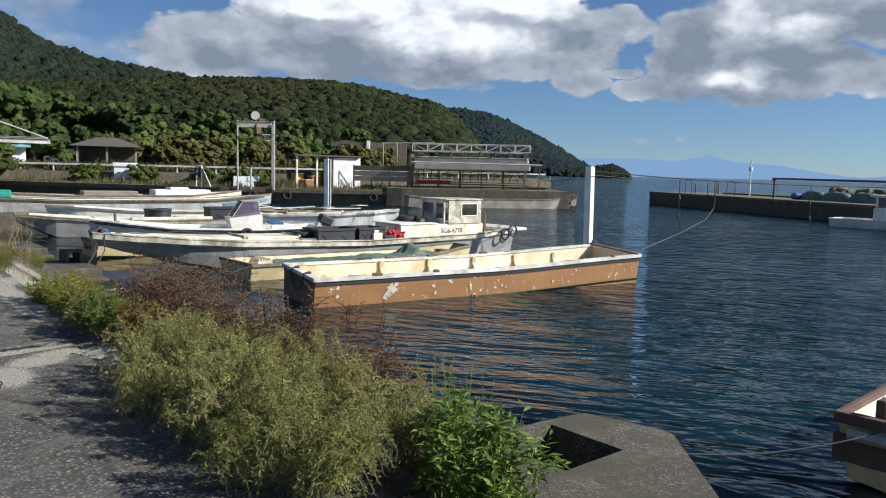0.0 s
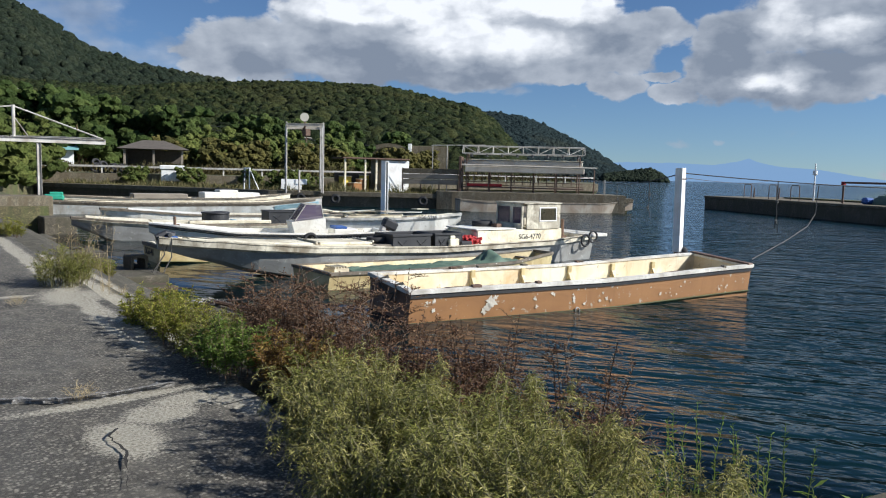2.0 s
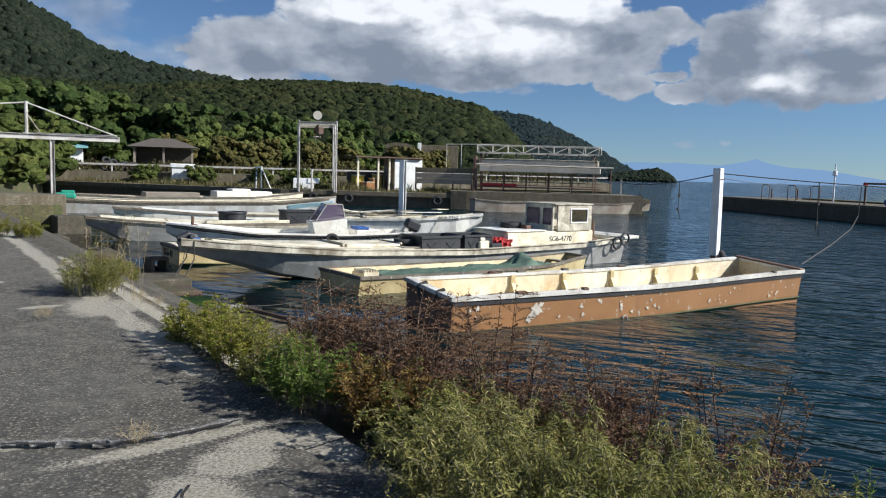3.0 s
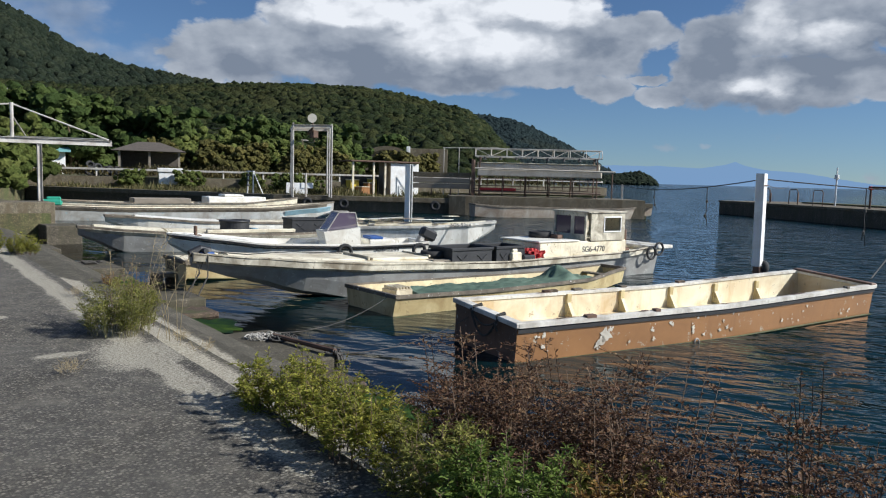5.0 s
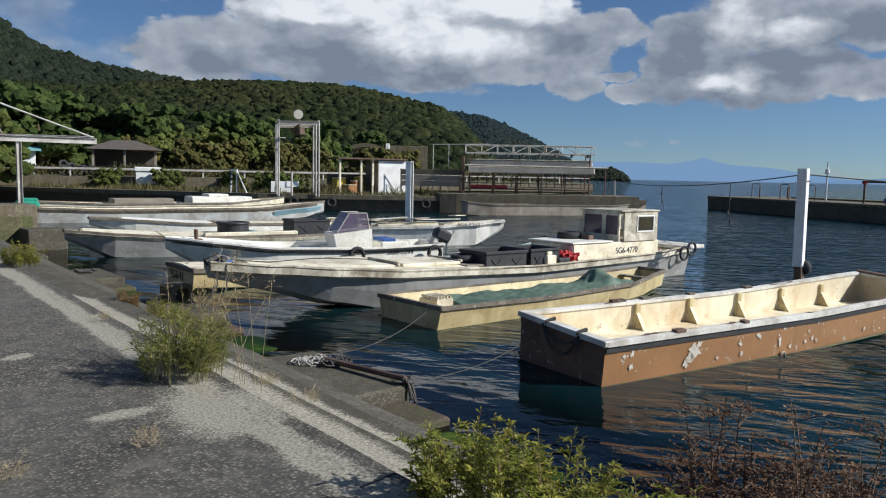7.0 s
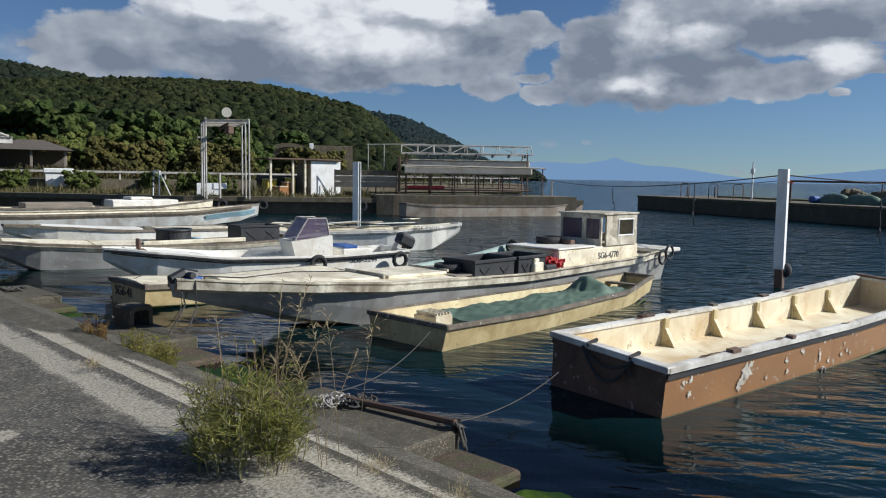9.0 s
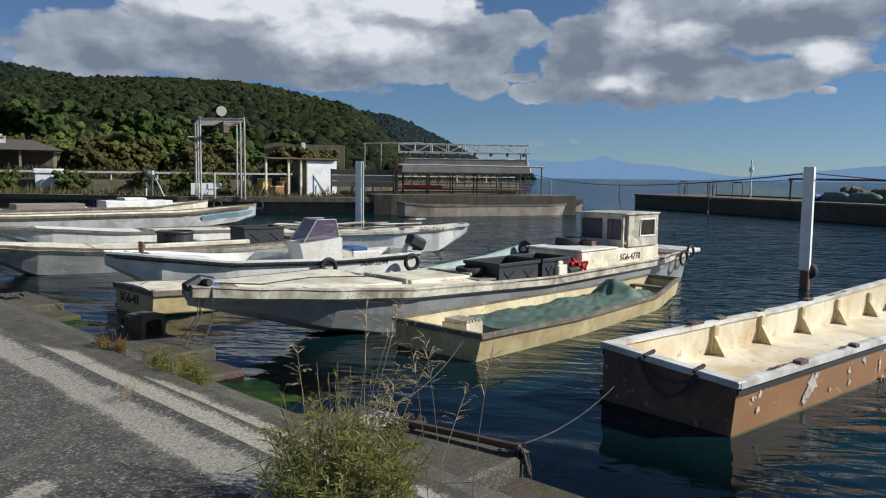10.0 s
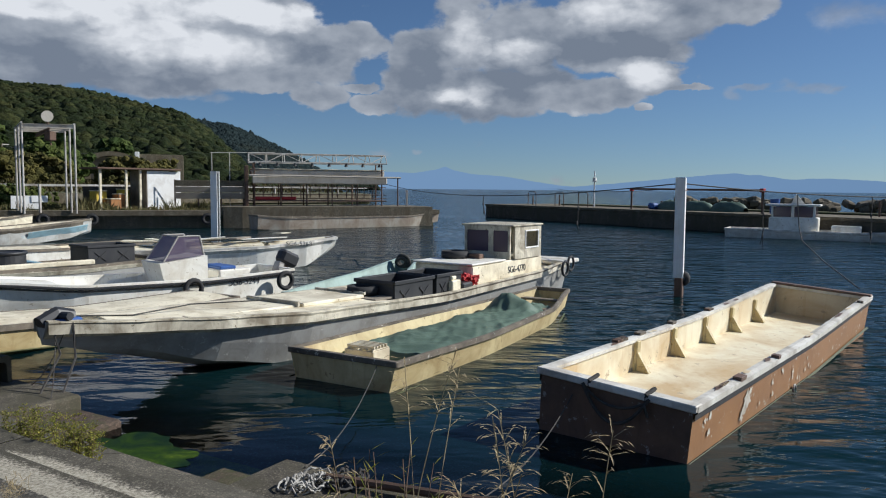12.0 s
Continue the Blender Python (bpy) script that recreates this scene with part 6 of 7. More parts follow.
for a, b in (((4.72, 34.75, 3.58), (7.75, 34.37, 2.48)), ((4.72, 34.75, 3.58), (-4, 35.7, 2.46)), ((4.72, 34.75, 3.2), (5.6, 37.3, 2.56)), ((5.0, 37.4, 2.56), (7.75, 34.37, 2.50))):
    part("stay", Mesh().tube([a, b], .03, 6), STEEL, CRANE)


# ---- far quay ----
GROUND = -0.10

GANTRY = thing("hoist_gantry", "tall pale steel boat hoist gantry with a floodlight", "gantry")
A, B = Vector((23.75, 50.95, 0)), Vector((25.9, 49.6, 0))
v = Vector((math.sin(radians(25)), math.cos(radians(25)), 0))
for k in range(3):
    o = v * (1.7 * k)
    for p in (A + o, B + o):
        part("post", Mesh().tube([(p.x, p.y, GROUND), (p.x, p.y, 4.72)], .055, 8), STEEL, GANTRY)
    m = Mesh()
    i_beam(m, (A + o) + Vector((0, 0, 4.60)), (B + o) + Vector((0, 0, 4.64)), .16, .24, .02)
    part("cross_beam", m, SILVER, GANTRY)
for p in (A, B):
    part("side_beam", Mesh().tube([p + Vector((0, 0, 4.78)), p + v * 5.0 + Vector((.2, 0, 4.78))], .06, 6), STEEL, GANTRY)
c = A.lerp(B, .5)
m = Mesh()
i_beam(m, c + Vector((0, 0, 4.42)) - v * .5, c + v * 5.4 + Vector((0, 0, 4.42)), .14, .2, .02)
part("runway", m, RUST, GANTRY)
part("hoist", Mesh().box(-.2, -.25, -.5, .2, .25, 0, .04, Matrix.Translation(c + Vector((.1, 0, 4.35)))).tube([c + Vector((.1, 0, 3.9)), c + Vector((.12, 0, 3.6))], .05, 6), RUST, GANTRY)
m = Mesh().tube([c + Vector((0, 0, 4.7)), c + Vector((-.05, 0, 5.0))], .07, 8)
lp = part("lamp_arm", m, RUST, GANTRY)
m = Mesh().tube([c + Vector((-.05, 0, 5.15)) - v * .12, c + Vector((-.05, 0, 5.15)) - v * .05], .30, 18).tube([c + Vector((-.05, 0, 5.15)) - v * .05, c + Vector((-.05, 0, 5.15)) + v * .16], .28, 18, .12)
part("floodlight", m, SILVER, lp, "round floodlight housing")

# white shed with an open shelter
SHED = thing("shed", "white-walled shed with an open lean-to shelter", "shed")
P, Q = Vector((31.9, 51.3, 0)), Vector((34.1, 50.85, 0))
u = (Q - P).normalized()
w = Vector((-u.y, u.x, 0))
M = Matrix(((u.x, w.x, 0, P.x), (u.y, w.y, 0, P.y), (0, 0, 1, GROUND), (0, 0, 0, 1)))
part("wall", Mesh().box(0, 0, 0, 2.26, .08, 2.5, .01, M), PAINTW, SHED, "bright white wall panel")
part("side_wall", Mesh().box(-.06, .0, 0, -.002, 2.2, 2.5, .01, M), WOOD, SHED)
part("back_wall", Mesh().box(-.0, 2.1, 0, 2.05, 2.18, 2.5, .01, M), WOOD, SHED)
part("roof", Mesh().box(-3.2, -.25, 2.56, 2.2, 2.4, 2.66, .01, M), RUST, SHED)
for x in (-3.0, -1.4, -.5):
    part("post", Mesh().box(x, .0, 0, x + .14, .14, 2.55, .01, M), CREAM, SHED)
part("back_screen", Mesh().box(-3.1, 2.1, 0, -.1, 2.16, 1.5, .01, M), THATCH, SHED)
ORANGE = worn("orange_plastic", (0.36, 0.16, 0.05), (0.2, 0.1, 0.05), None, 6, .6)
YEL = worn("yellow_plastic", (0.55, 0.40, 0.04), (0.3, 0.2, 0.05), None, 6, .6)
for k, (x, y, ww, h, mt) in enumerate([(-2.3, .7, .9, .7, ORANGE), (-1.5, .9, .7, 1.0, ORANGE), (-2.7, 1.2, .8, 1.2, YEL), (-1.0, 1.1, .5, 1.3, YEL)]):
    bx = thing("storage_box", "coloured plastic storage box under the shelter", "box", "boxes under the shelter", at=M @ pose(x, y, 0, 0, 0, 8 * k))
    part("body", Mesh().box(0, 0, 0, ww, .6, h, .03), mt, bx)
    part("lid", Mesh().box(-.02, -.02, h, ww + .02, .62, h + .06, .02), CREAM, bx)

# steel net-drying rack on its pier
m = Mesh().prism([(33.2, 46.0), (34.0, 45.2), (44.0, 37.6), (46.5, 41.4), (36.5, 50.2), (34.8, 48.2)], WATER - .2, .22)
whole("rack_pier", m, CONCRETE, "pale concrete pier carrying the steel rack", "pier", kind="structure")
R0, R1 = Vector((36.0, 46.6, 0)), Vector((42.6, 40.4, 0))
ru = (R1 - R0).normalized()
rw = Vector((-ru.y, ru.x, 0))
if rw.y < 0:
    rw = -rw
RL = (R1 - R0).length
RM = Matrix(((ru.x, rw.x, 0, R0.x), (ru.y, rw.y, 0, R0.y), (0, 0, 1, .22), (0, 0, 0, 1)))
RACK = thing("net_rack", "long weathered steel rack with truss roof and sheet troughs", "rack")


def rbar(name, a, b, r=.04, mat=STEEL, label=""):
    return part(name, Mesh().tube([RM @ Vector(a), RM @ Vector(b)], r, 6), mat, RACK, label)


for i in range(9):
    x = RL * i / 8
    rbar("truss_upright", (x, 0, 2.85), (x, .5, 3.42), .03)
    rbar("truss_upright", (x, 2.2, 2.85), (x, 1.7, 3.42), .03)
    rbar("truss_tie", (x, .5, 3.42), (x, 1.7, 3.42), .03)
    if i < 8:
        x2 = RL * (i + 1) / 8
        rbar("truss_brace", (x, 0, 2.85) if i % 2 else (x, .5, 3.42), (x2, .5, 3.42) if i % 2 else (x2, 0, 2.85), .025)
for y, z in ((0, 2.85), (.5, 3.42), (1.7, 3.42), (2.2, 2.85)):
    rbar("truss_chord", (0, y, z), (RL, y, z), .045)
for i in range(6):
    x = RL * (i + .2) / 5.4
    for y in (.05, 2.15):
        rbar("leg", (x, y, 0), (x, y, 2.85 if i in (0, 5) else 1.45), .05, RUST)
for i in range(15):
    x = RL * (i + .5) / 15
    rbar("post", (x, .25, .55), (x, .25, 1.3), .035, RUST)
for z in (.5, .75, 1.25):
    rbar("rail", (0, .2, z), (RL, .2, z), .03, RUST)
part("trough", Mesh().box(.2, -.15, 1.45, RL, .5, 1.95, .06, RM), SILVER, RACK, "long dull metal trough")
part("trough", Mesh().box(.1, .3, 2.0, RL - .1, 1.9, 2.35, .06, RM), SILVER, RACK, "long dull metal trough")
part("top_sheet", Mesh().box(.1, .25, 2.38, RL - .1, 1.95, 2.44, .01, RM), CREAM, RACK, "faded pinkish sheet")
rbar("roller", (0, -.3, 1.98), (RL + .9, -.3, 1.92), .07, SILVER, "pale roller bar")
part("shelf", Mesh().box(0, .0, .30, RL, 2.0, .38, .01, RM), RUST, RACK)
part("red_cover", Mesh().box(.3, .1, .40, 3.0, 1.2, .60, .03, RM), REDCLOTH, RACK, "faded red cover on the shelf")
for i in range(8):
    x = RL * (i + .6) / 8
    part("lamp", Mesh().tube([RM @ Vector((x, .3, 2.85)), RM @ Vector((x, .3, 2.62))], .05, 8, .13), BLACK, RACK, "small black lamp shade")
part("end_frame", Mesh().box(-.25, -.1, 0, -.05, 2.3, 2.6, .02, RM), RUST, RACK)
for y in (-.3,):
    rbar("outer_leg", (RL + .7, y, 0), (RL + .7, y, 1.95), .05, RUST)
LOW = thing("timber_screen", "low grey timber screen beside the rack", "screen", at=RM @ pose(-4.6, .2, 0))
for i in range(3):
    part("board", Mesh().box(0, 0, .45 + .40 * i, 4.3, .06, .82 + .40 * i, .01), WOOD if i < 2 else CONCRETE, LOW)
for i in range(4):
    part("post", Mesh().box(1.4 * i, .065, 0, 1.4 * i + .1, .16, 1.65, .01), RUST, LOW)
PF = thing("pipe_frame", "thin steel pipe frame standing on the pier", "frame", at=RM @ pose(-2.3, .5, 0))
for x in (0, 1.1):
    part("pipe", Mesh().tube([(x, 0, 0), (x, 0, 3.4)], .035, 6), STEEL, PF)
part("pipe", Mesh().tube([(-.1, 0, 3.4), (4.0, .4, 3.5)], .03, 6), STEEL, PF)
for x, h in ((10.6, 1.1),):
    whole("short_post", Mesh().box(0, 0, 0, .12, .12, h, .01), STEEL, "short steel post on the pier end", "post", at=RM @ pose(x, .8, 0))

FLATHULL = worn("faded_grey_tan_hull", (0.33, 0.29, 0.23), (0.20, 0.13, 0.08), (0.45, 0.41, 0.34), 3, .7, stain=.75)
flat_st = [(0, .7, .6, .85, .05), (0.15, .95, .85, .70, -.08), (0.8, .95, .85, .70, -.08), (1, .55, .4, .95, .25)]
FLAT = open_boat("flat_workboat", "long faded flat workboat moored along the pier", 33.0, 43.3, -23.0, 13.2, flat_st, FLATHULL, CONCRETE, RAIL)
whole("buoy", Mesh().ring(.12, .1, 14, 8), PAINTW, "small white buoy on the workboat", "buoy", smooth=True, at=FLAT.matrix_basis @ pose(9.8, 0, .80))
for k, (dx, dy, t) in enumerate([(25.5, 52.1, 35), (27.5, 50.6, 35), (32.4, 46.6, 38), (22.5, 54.9, 35), (20.5, 57.6, 45)]):
    tyre("tyre fender hung on the far quay", dx - .2, dy - .3, -.5, .36, .11, 90, 0, -t)
M2 = thing("trestle", "white painted A-frame trestle with dark bands", "trestle")
tx, ty = 22.6, 55.6
for a, b in (((tx, ty, GROUND), (tx + .1, ty, 1.6)), ((tx + .35, ty - .2, GROUND), (tx + .35, ty - .2, 1.6)), ((tx + .95, ty - .6, GROUND), (tx + .4, ty - .2, 1.45))):
    m = Mesh()
    bar(m, a, b, .13, .05)
    part("leg", m, PAINTW, M2)
part("tie", Mesh().box(tx - .05, ty - .26, 1.5, tx + .45, ty + .04, 1.58, .01), PAINTW, M2)
for z in (.5, .85, 1.2):
    part("band", Mesh().box(tx - .05, ty - .09, z, tx + .17, ty + .09, z + .14, .01), BLACK, M2)
PANEL = thing("leaning_panel", "white panel leaning on the far quay", "panel", at=pose(25.0, 54.4, GROUND, -14, 0, -32))
part("sheet", Mesh().box(0, 0, .15, 1.5, .04, .95, .01), PAINTW, PANEL)
part("sheet", Mesh().box(1.05, -.05, .55, 1.9, -.01, .95, .01), PAINTW, PANEL)
whole("short_post", Mesh().box(25.2, 51.9, GROUND, 25.32, 52.02, 1.5, .01), STEEL, "short steel post on the far quay", "post")

# ---- raised road with guard rail, hut and house ----
line = [(-40, 88), (0, 76.5), (13.5, 72.2), (35, 63.4), (62, 56), (80, 72)]
m = Mesh().prism(line + [(110, 130), (60, 180), (-60, 180)], -.2, .85)
whole("road_bank", m, EARTH, "low earth bank of the shore road", "bank", kind="structure")
RAILT = thing("guard_rail", "pale steel guard rail along the shore road", "rail")
for (ax, ay), (bx, by) in zip(line[:4], line[1:5]):
    m = Mesh()
    bar(m, (ax, ay + .3, 1.45), (bx, by + .3, 1.45), .05, .16)
    part("beam", m, STEEL, RAILT)
    m = Mesh()
    bar(m, (ax, ay - .15, .45), (bx, by - .15, .45), .3, .8)
    part("wall_length", m, CONCRETE, RAILT, "grey concrete retaining wall")
    n = int(math.hypot(bx - ax, by - ay) / 3.2)
    for i in range(n):
        k = i / n
        part("post", Mesh().box(-.06, 0, .85, .06, .1, 1.55, .01, Matrix.Translation((lerp(ax, bx, k), lerp(ay, by, k) + .36, 0))), STEEL, RAILT)
HUT = thing("resthouse", "open hut with a dark hipped shingle roof", "hut", at=pose(23.4, 79.5, .85, 0, 0, -18))
m = Mesh()
m.add([(-3.3, -2.4, 2.35), (3.3, -2.4, 2.35), (3.3, 2.4, 2.35), (-3.3, 2.4, 2.35), (-1.0, 0, 3.25), (1.0, 0, 3.25)], [(0, 1, 5, 4), (1, 2, 5), (2, 3, 4, 5), (3, 0, 4), (3, 2, 1, 0)])
part("roof", m, THATCH, HUT)
for x in (-2.6, 0, 2.6):
    for y in (-1.9, 1.9):
        part("post", Mesh().box(x - .1, y - .1, 0, x + .1, y + .1, 2.36, .01), WOOD, HUT)
part("back_wall", Mesh().box(-2.6, 1.7, 0, 2.6, 1.85, 2.3, .01), THATCH, HUT)
part("side_wall", Mesh().box(-2.6, -.6, 0, -2.45, 1.7, 1.9, .01), THATCH, HUT)
whole("water_tank", Mesh().box(-.9, -.5, 0, .9, .5, 1.0, .04).box(-1.0, -.6, 1.0, 1.0, .6, 1.35, .05), PAINTW, "white tank box by the road", "tank", at=pose(21.5, 68.2, .3, 0, 0, -20))
HOUSE = thing("house", "low house with a turquoise sheet roof among bushes", "house", at=pose(14.2, 90, .85, 0, 0, -12))
part("wall", Mesh().box(-4, 0, 0, 4, 5, 2.3, .02), PAINTW, HOUSE)
m = Mesh()
m.add([(-4.5, -.8, 2.2), (4.5, -.8, 2.2), (4.5, 2.5, 3.2), (-4.5, 2.5, 3.2), (4.5, 5.6, 2.2), (-4.5, 5.6, 2.2)], [(0, 1, 2, 3), (3, 2, 4, 5), (0, 3, 5), (1, 4, 2), (5, 4, 1, 0)])
part("roof", m, TURQ, HOUSE)
part("door", Mesh().box(-.5, -.06, 0, .4, -.004, 1.9, .01), WOOD, HOUSE)
part("window", Mesh().box(1.4, -.05, .9, 2.8, -.004, 1.7, .01), GLASS, HOUSE)
for k, (x, y, s) in enumerate([(16.8, 73.2, 1), (17.8, 73.0, .8), (18.6, 72.6, .7)]):
    m = Mesh()
    rng = random.Random(40 + k)
    for i in range(9):
        m.ring(.28 * s, .12 * s, 14, 6, 1, pose(rng.uniform(-.4, .4), rng.uniform(-.3, .3), .12 + .2 * (i // 2) * s, rng.uniform(0, 70), rng.uniform(-30, 30)))
    whole("scrap_heap", m, RUBBER, "heap of old tyres and scrap by the road", "scrap", at=pose(x, y, .85))
# tunnel portal on the hillside
PORTAL = thing("tunnel_portal", "concrete avalanche gallery portal below the woods", "portal", at=pose(67.5, 104, 2.3, 0, 0, -34))
m = Mesh()
out, inn = [], []
for i in range(13):
    a = math.pi * i / 12
    out.append((-3.4 * math.cos(a), 0, 2.2 + 1.7 * math.sin(a)))
    inn.append((-2.6 * math.cos(a), 0, 2.0 + 1.3 * math.sin(a)))
n = 13
vs = out + inn + [(x, 6, z) for x, y, z in out] + [(x, 6, z) for x, y, z in inn]
m.add(vs, [(i, i + 1, n + i + 1, n + i) for i in range(12)] + [(2 * n + i, 2 * n + i + 1, i + 1, i) for i in range(12)] + [(n + i, n + i + 1, 3 * n + i + 1, 3 * n + i) for i in range(12)])
m.box(-3.4, 0, 0, -2.6, 6, 2.2, .02), m.box(2.6, 0, 0, 3.4, 6, 2.2, .02)
part("arch", m, CONCRETE, PORTAL)
part("wing_wall", Mesh().box(3.45, -.2, 0, 9.5, 1, 3.6, .05), CONCRETE, PORTAL)
part("buttress", Mesh().box(3.0, -.5, 0, 3.6, -.21, 3.9, .05), PAINTW, PORTAL)
part("back", Mesh().box(-2.6, 1.2, 0, 2.6, 1.6, 3.2, .05), WOOD, PORTAL)
for k, (x, y, h) in enumerate([(18.5, 121, 11.5), (21, 122, 10.8), (46.0, 108, 7.0), (57, 112, 6.5), (38, 112, 8)]):
    ob = thing("utility_pole", "grey concrete utility pole with crossarms", "pole", "utility poles", at=pose(x, y, .5))
    part("shaft", Mesh().tube([(0, 0, 0), (0, 0, h)], .17, 8, .11), CONCRETE, ob)
    for z in (h - .3, h - 1.2):
        part("crossarm", Mesh().box(-1.0, -.06, z, 1.0, .06, z + .12, .01), STEEL, ob)
for a, b in (((18.5, 121, 11.6), (46, 108, 7.2)), ((46, 108, 7.0), (57, 112, 6.6)), ((57, 112, 6.6), (80, 122, 7)), ((38, 112, 8), (46, 108, 7.2))):
    whole("power_line", Mesh().tube(sag(a, b, .6, 10), .03, 4), BLACK, "thin black power line between poles", "cable", "overhead lines")

# ---- outer breakwater ----
F0, F1 = Vector((61.2, 42.4, 0)), Vector((44.2, 10.2, 0))
bu = (F1 - F0).normalized()
bw = Vector((-bu.y, bu.x, 0))
if bw.x < 0:
    bw = -bw
BM = Matrix(((bu.x, bw.x, 0, F0.x), (bu.y, bw.y, 0, F0.y), (0, 0, 1, 0), (0, 0, 0, 1)))
BLEN = 75.0
BRK = thing("breakwater", "long dark concrete breakwater with a paler top", "breakwater", kind="structure")
# wall face in darker concrete than the top slab
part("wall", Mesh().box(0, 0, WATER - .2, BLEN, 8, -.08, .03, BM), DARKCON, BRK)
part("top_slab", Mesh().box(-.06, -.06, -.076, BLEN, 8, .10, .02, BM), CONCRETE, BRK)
part("grass_strip", Mesh().box(5, 4.5, .104, BLEN, 6.4, .22, .05, BM), EARTH, BRK)
rng = random.Random(12)
m = Mesh()
for i in range(420):
    x, s = rng.uniform(16, BLEN), rng.uniform(.22, .45)
    m.box(-s, -s * .8, -s * .6, s, s * .8, s * .6, s * .25, BM @ pose(x, 6.6 + rng.uniform(-.3, .9), .25 + rng.uniform(0, .55), rng.uniform(-25, 25), rng.uniform(-25, 25), rng.uniform(0, 180)))
tagged(part("rubble", m, CONCRETE, BRK, "grey rubble stones along the back"), kind="stuff")
FR = thing("steel_goal_frame", "rusty red steel frame on the breakwater", "frame", at=BM)
for x in (16.9, 27.6):
    part("post", Mesh().tube([(x, 1.0, .10), (x, 1.0, 1.5)], .07, 8), RUST, FR)
    part("joint", Mesh().box(x - .12, .88, 1.38, x + .12, 1.12, 1.62, .02), REDCLOTH, FR)
part("crossbar", Mesh().tube([(16.9, 1.0, 1.55), (27.6, 1.0, 1.5)], .07, 8), RUST, FR)
for x in (5.5, 9.0, 11.8):
    fr = thing("mooring_hoop", "thin rusty steel mooring hoop on the breakwater edge", "hoop", "breakwater hoops", at=BM @ pose(x, .5, .1))
    part("hoop", Mesh().tube([(0, 0, 0), (0, 0, 1.0), (.15, 0, 1.15), (.9, 0, 1.15), (1.05, 0, 1.0), (1.05, 0, .0)], .035, 6), RUST, fr)
for k, (x, L2) in enumerate([(19.2, 2.2), (21.4, 2.6), (24.0, 2.6)]):
    m = Mesh()
    rows = []
    for i in range(13):
        row = []
        for j in range(13):
            a = math.pi * j / 12
            r = .62 * (1 - .55 * abs(i / 6 - 1) ** 4) * (1 + .22 * noise.noise((i * .9, j * .8, k * 3.0)))
            row.append((x + L2 * (i / 12 - .5), 2.6 - r * math.cos(a) * .9, .10 + r * 1.05 * math.sin(a)))
        rows.append(row)
    m.grid([r[::-1] for r in rows])
    ob = whole("covered_nets", m, TARP, "nets heaped under a dark green tarpaulin", "tarpaulin", "covered nets", smooth=True)
    ob.matrix_basis = BM
whole("blue_sheet", Mesh().box(17.6, 1.8, .1, 18.2, 2.5, .55, .15), BLUECLOTH, "crumpled blue plastic sheet on the breakwater", "sheet", at=BM)
whole("blue_drum", Mesh().tube([(27.9, 1.8, .1), (27.9, 1.8, 1.0)], .28, 14), BLUECLOTH, "blue plastic drum on the breakwater", "drum", at=BM)
MAST = thing("beacon_mast", "slim white beacon mast on the breakwater", "mast", at=BM @ pose(10.2, 3.6, .1))
part("pole", Mesh().tube([(0, 0, 0), (0, 0, 2.9)], .07, 8, .05), PAINTW, MAST)
part("lantern", Mesh().tube([(0, 0, 2.0), (0, 0, 2.35)], .16, 10), PAINTW, MAST)
part("arm", Mesh().box(-.3, -.03, 2.02, .3, .03, 2.08, .01), PAINTW, MAST)
for x, h in ((3.0, .8), (6.6, .9), (17.9, .6), (33.5, .9)):
    whole("short_post", Mesh().tube([(0, 0, 0), (0, 0, h)], .06, 8), RUST, "short steel post on the breakwater", "post", at=BM @ pose(x, 3.0, .1))

cr_st = [(0, .9, .7, .48, -.05), (0.6, 1.1, .85, .44, -.12), (0.85, .8, .4, .55, -.05), (1, .15, .06, .85, .4)]
CRUISER = open_boat("cabin_cruiser", "grey-white cabin fishing cruiser moored at the breakwater", 44.8, 18.7, -89.0, 10.5, cr_st, WHITE, WHITE, PALERAIL, ((.02, .98, WHITE, -.12, "deck"),))
part("cabin", Mesh().box(2.2, -.75, .25, 4.6, .75, 1.15, .05), WHITE, CRUISER)
for a in ((2.3, -.72, 1.15, 2.4, .72, 1.75), (4.35, -.72, 1.15, 4.45, .72, 1.75), (3.3, -.72, 1.15, 3.42, -.66, 1.75), (3.3, .66, 1.15, 3.42, .72, 1.75)):
    part("cabin_post", Mesh().box(*a, .01), WHITE, CRUISER)
part("window", Mesh().box(2.42, -.70, 1.17, 3.28, -.68, 1.72, .004), GLASS, CRUISER)
part("window", Mesh().box(3.44, -.70, 1.17, 4.33, -.68, 1.72, .004), GLASS, CRUISER)
part("windscreen", Mesh().box(4.46, -.66, 1.17, 4.48, .66, 1.72, .004), GLASS, CRUISER)
part("cabin_roof", Mesh().box(2.0, -.82, 1.75, 4.7, .82, 1.85, .03), WHITE, CRUISER)
m = Mesh()
m.add([(3.2, -.05, 1.85), (3.9, -.05, 1.85), (3.45, -.05, 2.4), (3.2, .05, 1.85), (3.9, .05, 1.85), (3.45, .05, 2.4)], [(0, 1, 2), (5, 4, 3), (0, 2, 5, 3), (2, 1, 4, 5)])
part("roof_fin", m, WHITE, CRUISER)
part("locker", Mesh().box(5.2, -.6, .25, 6.6, .6, .75, .04), WHITE, CRUISER)
part("blue_cover", Mesh().box(8.4, -.4, .40, 9.3, .3, .72, .06), BLUECLOTH, CRUISER)


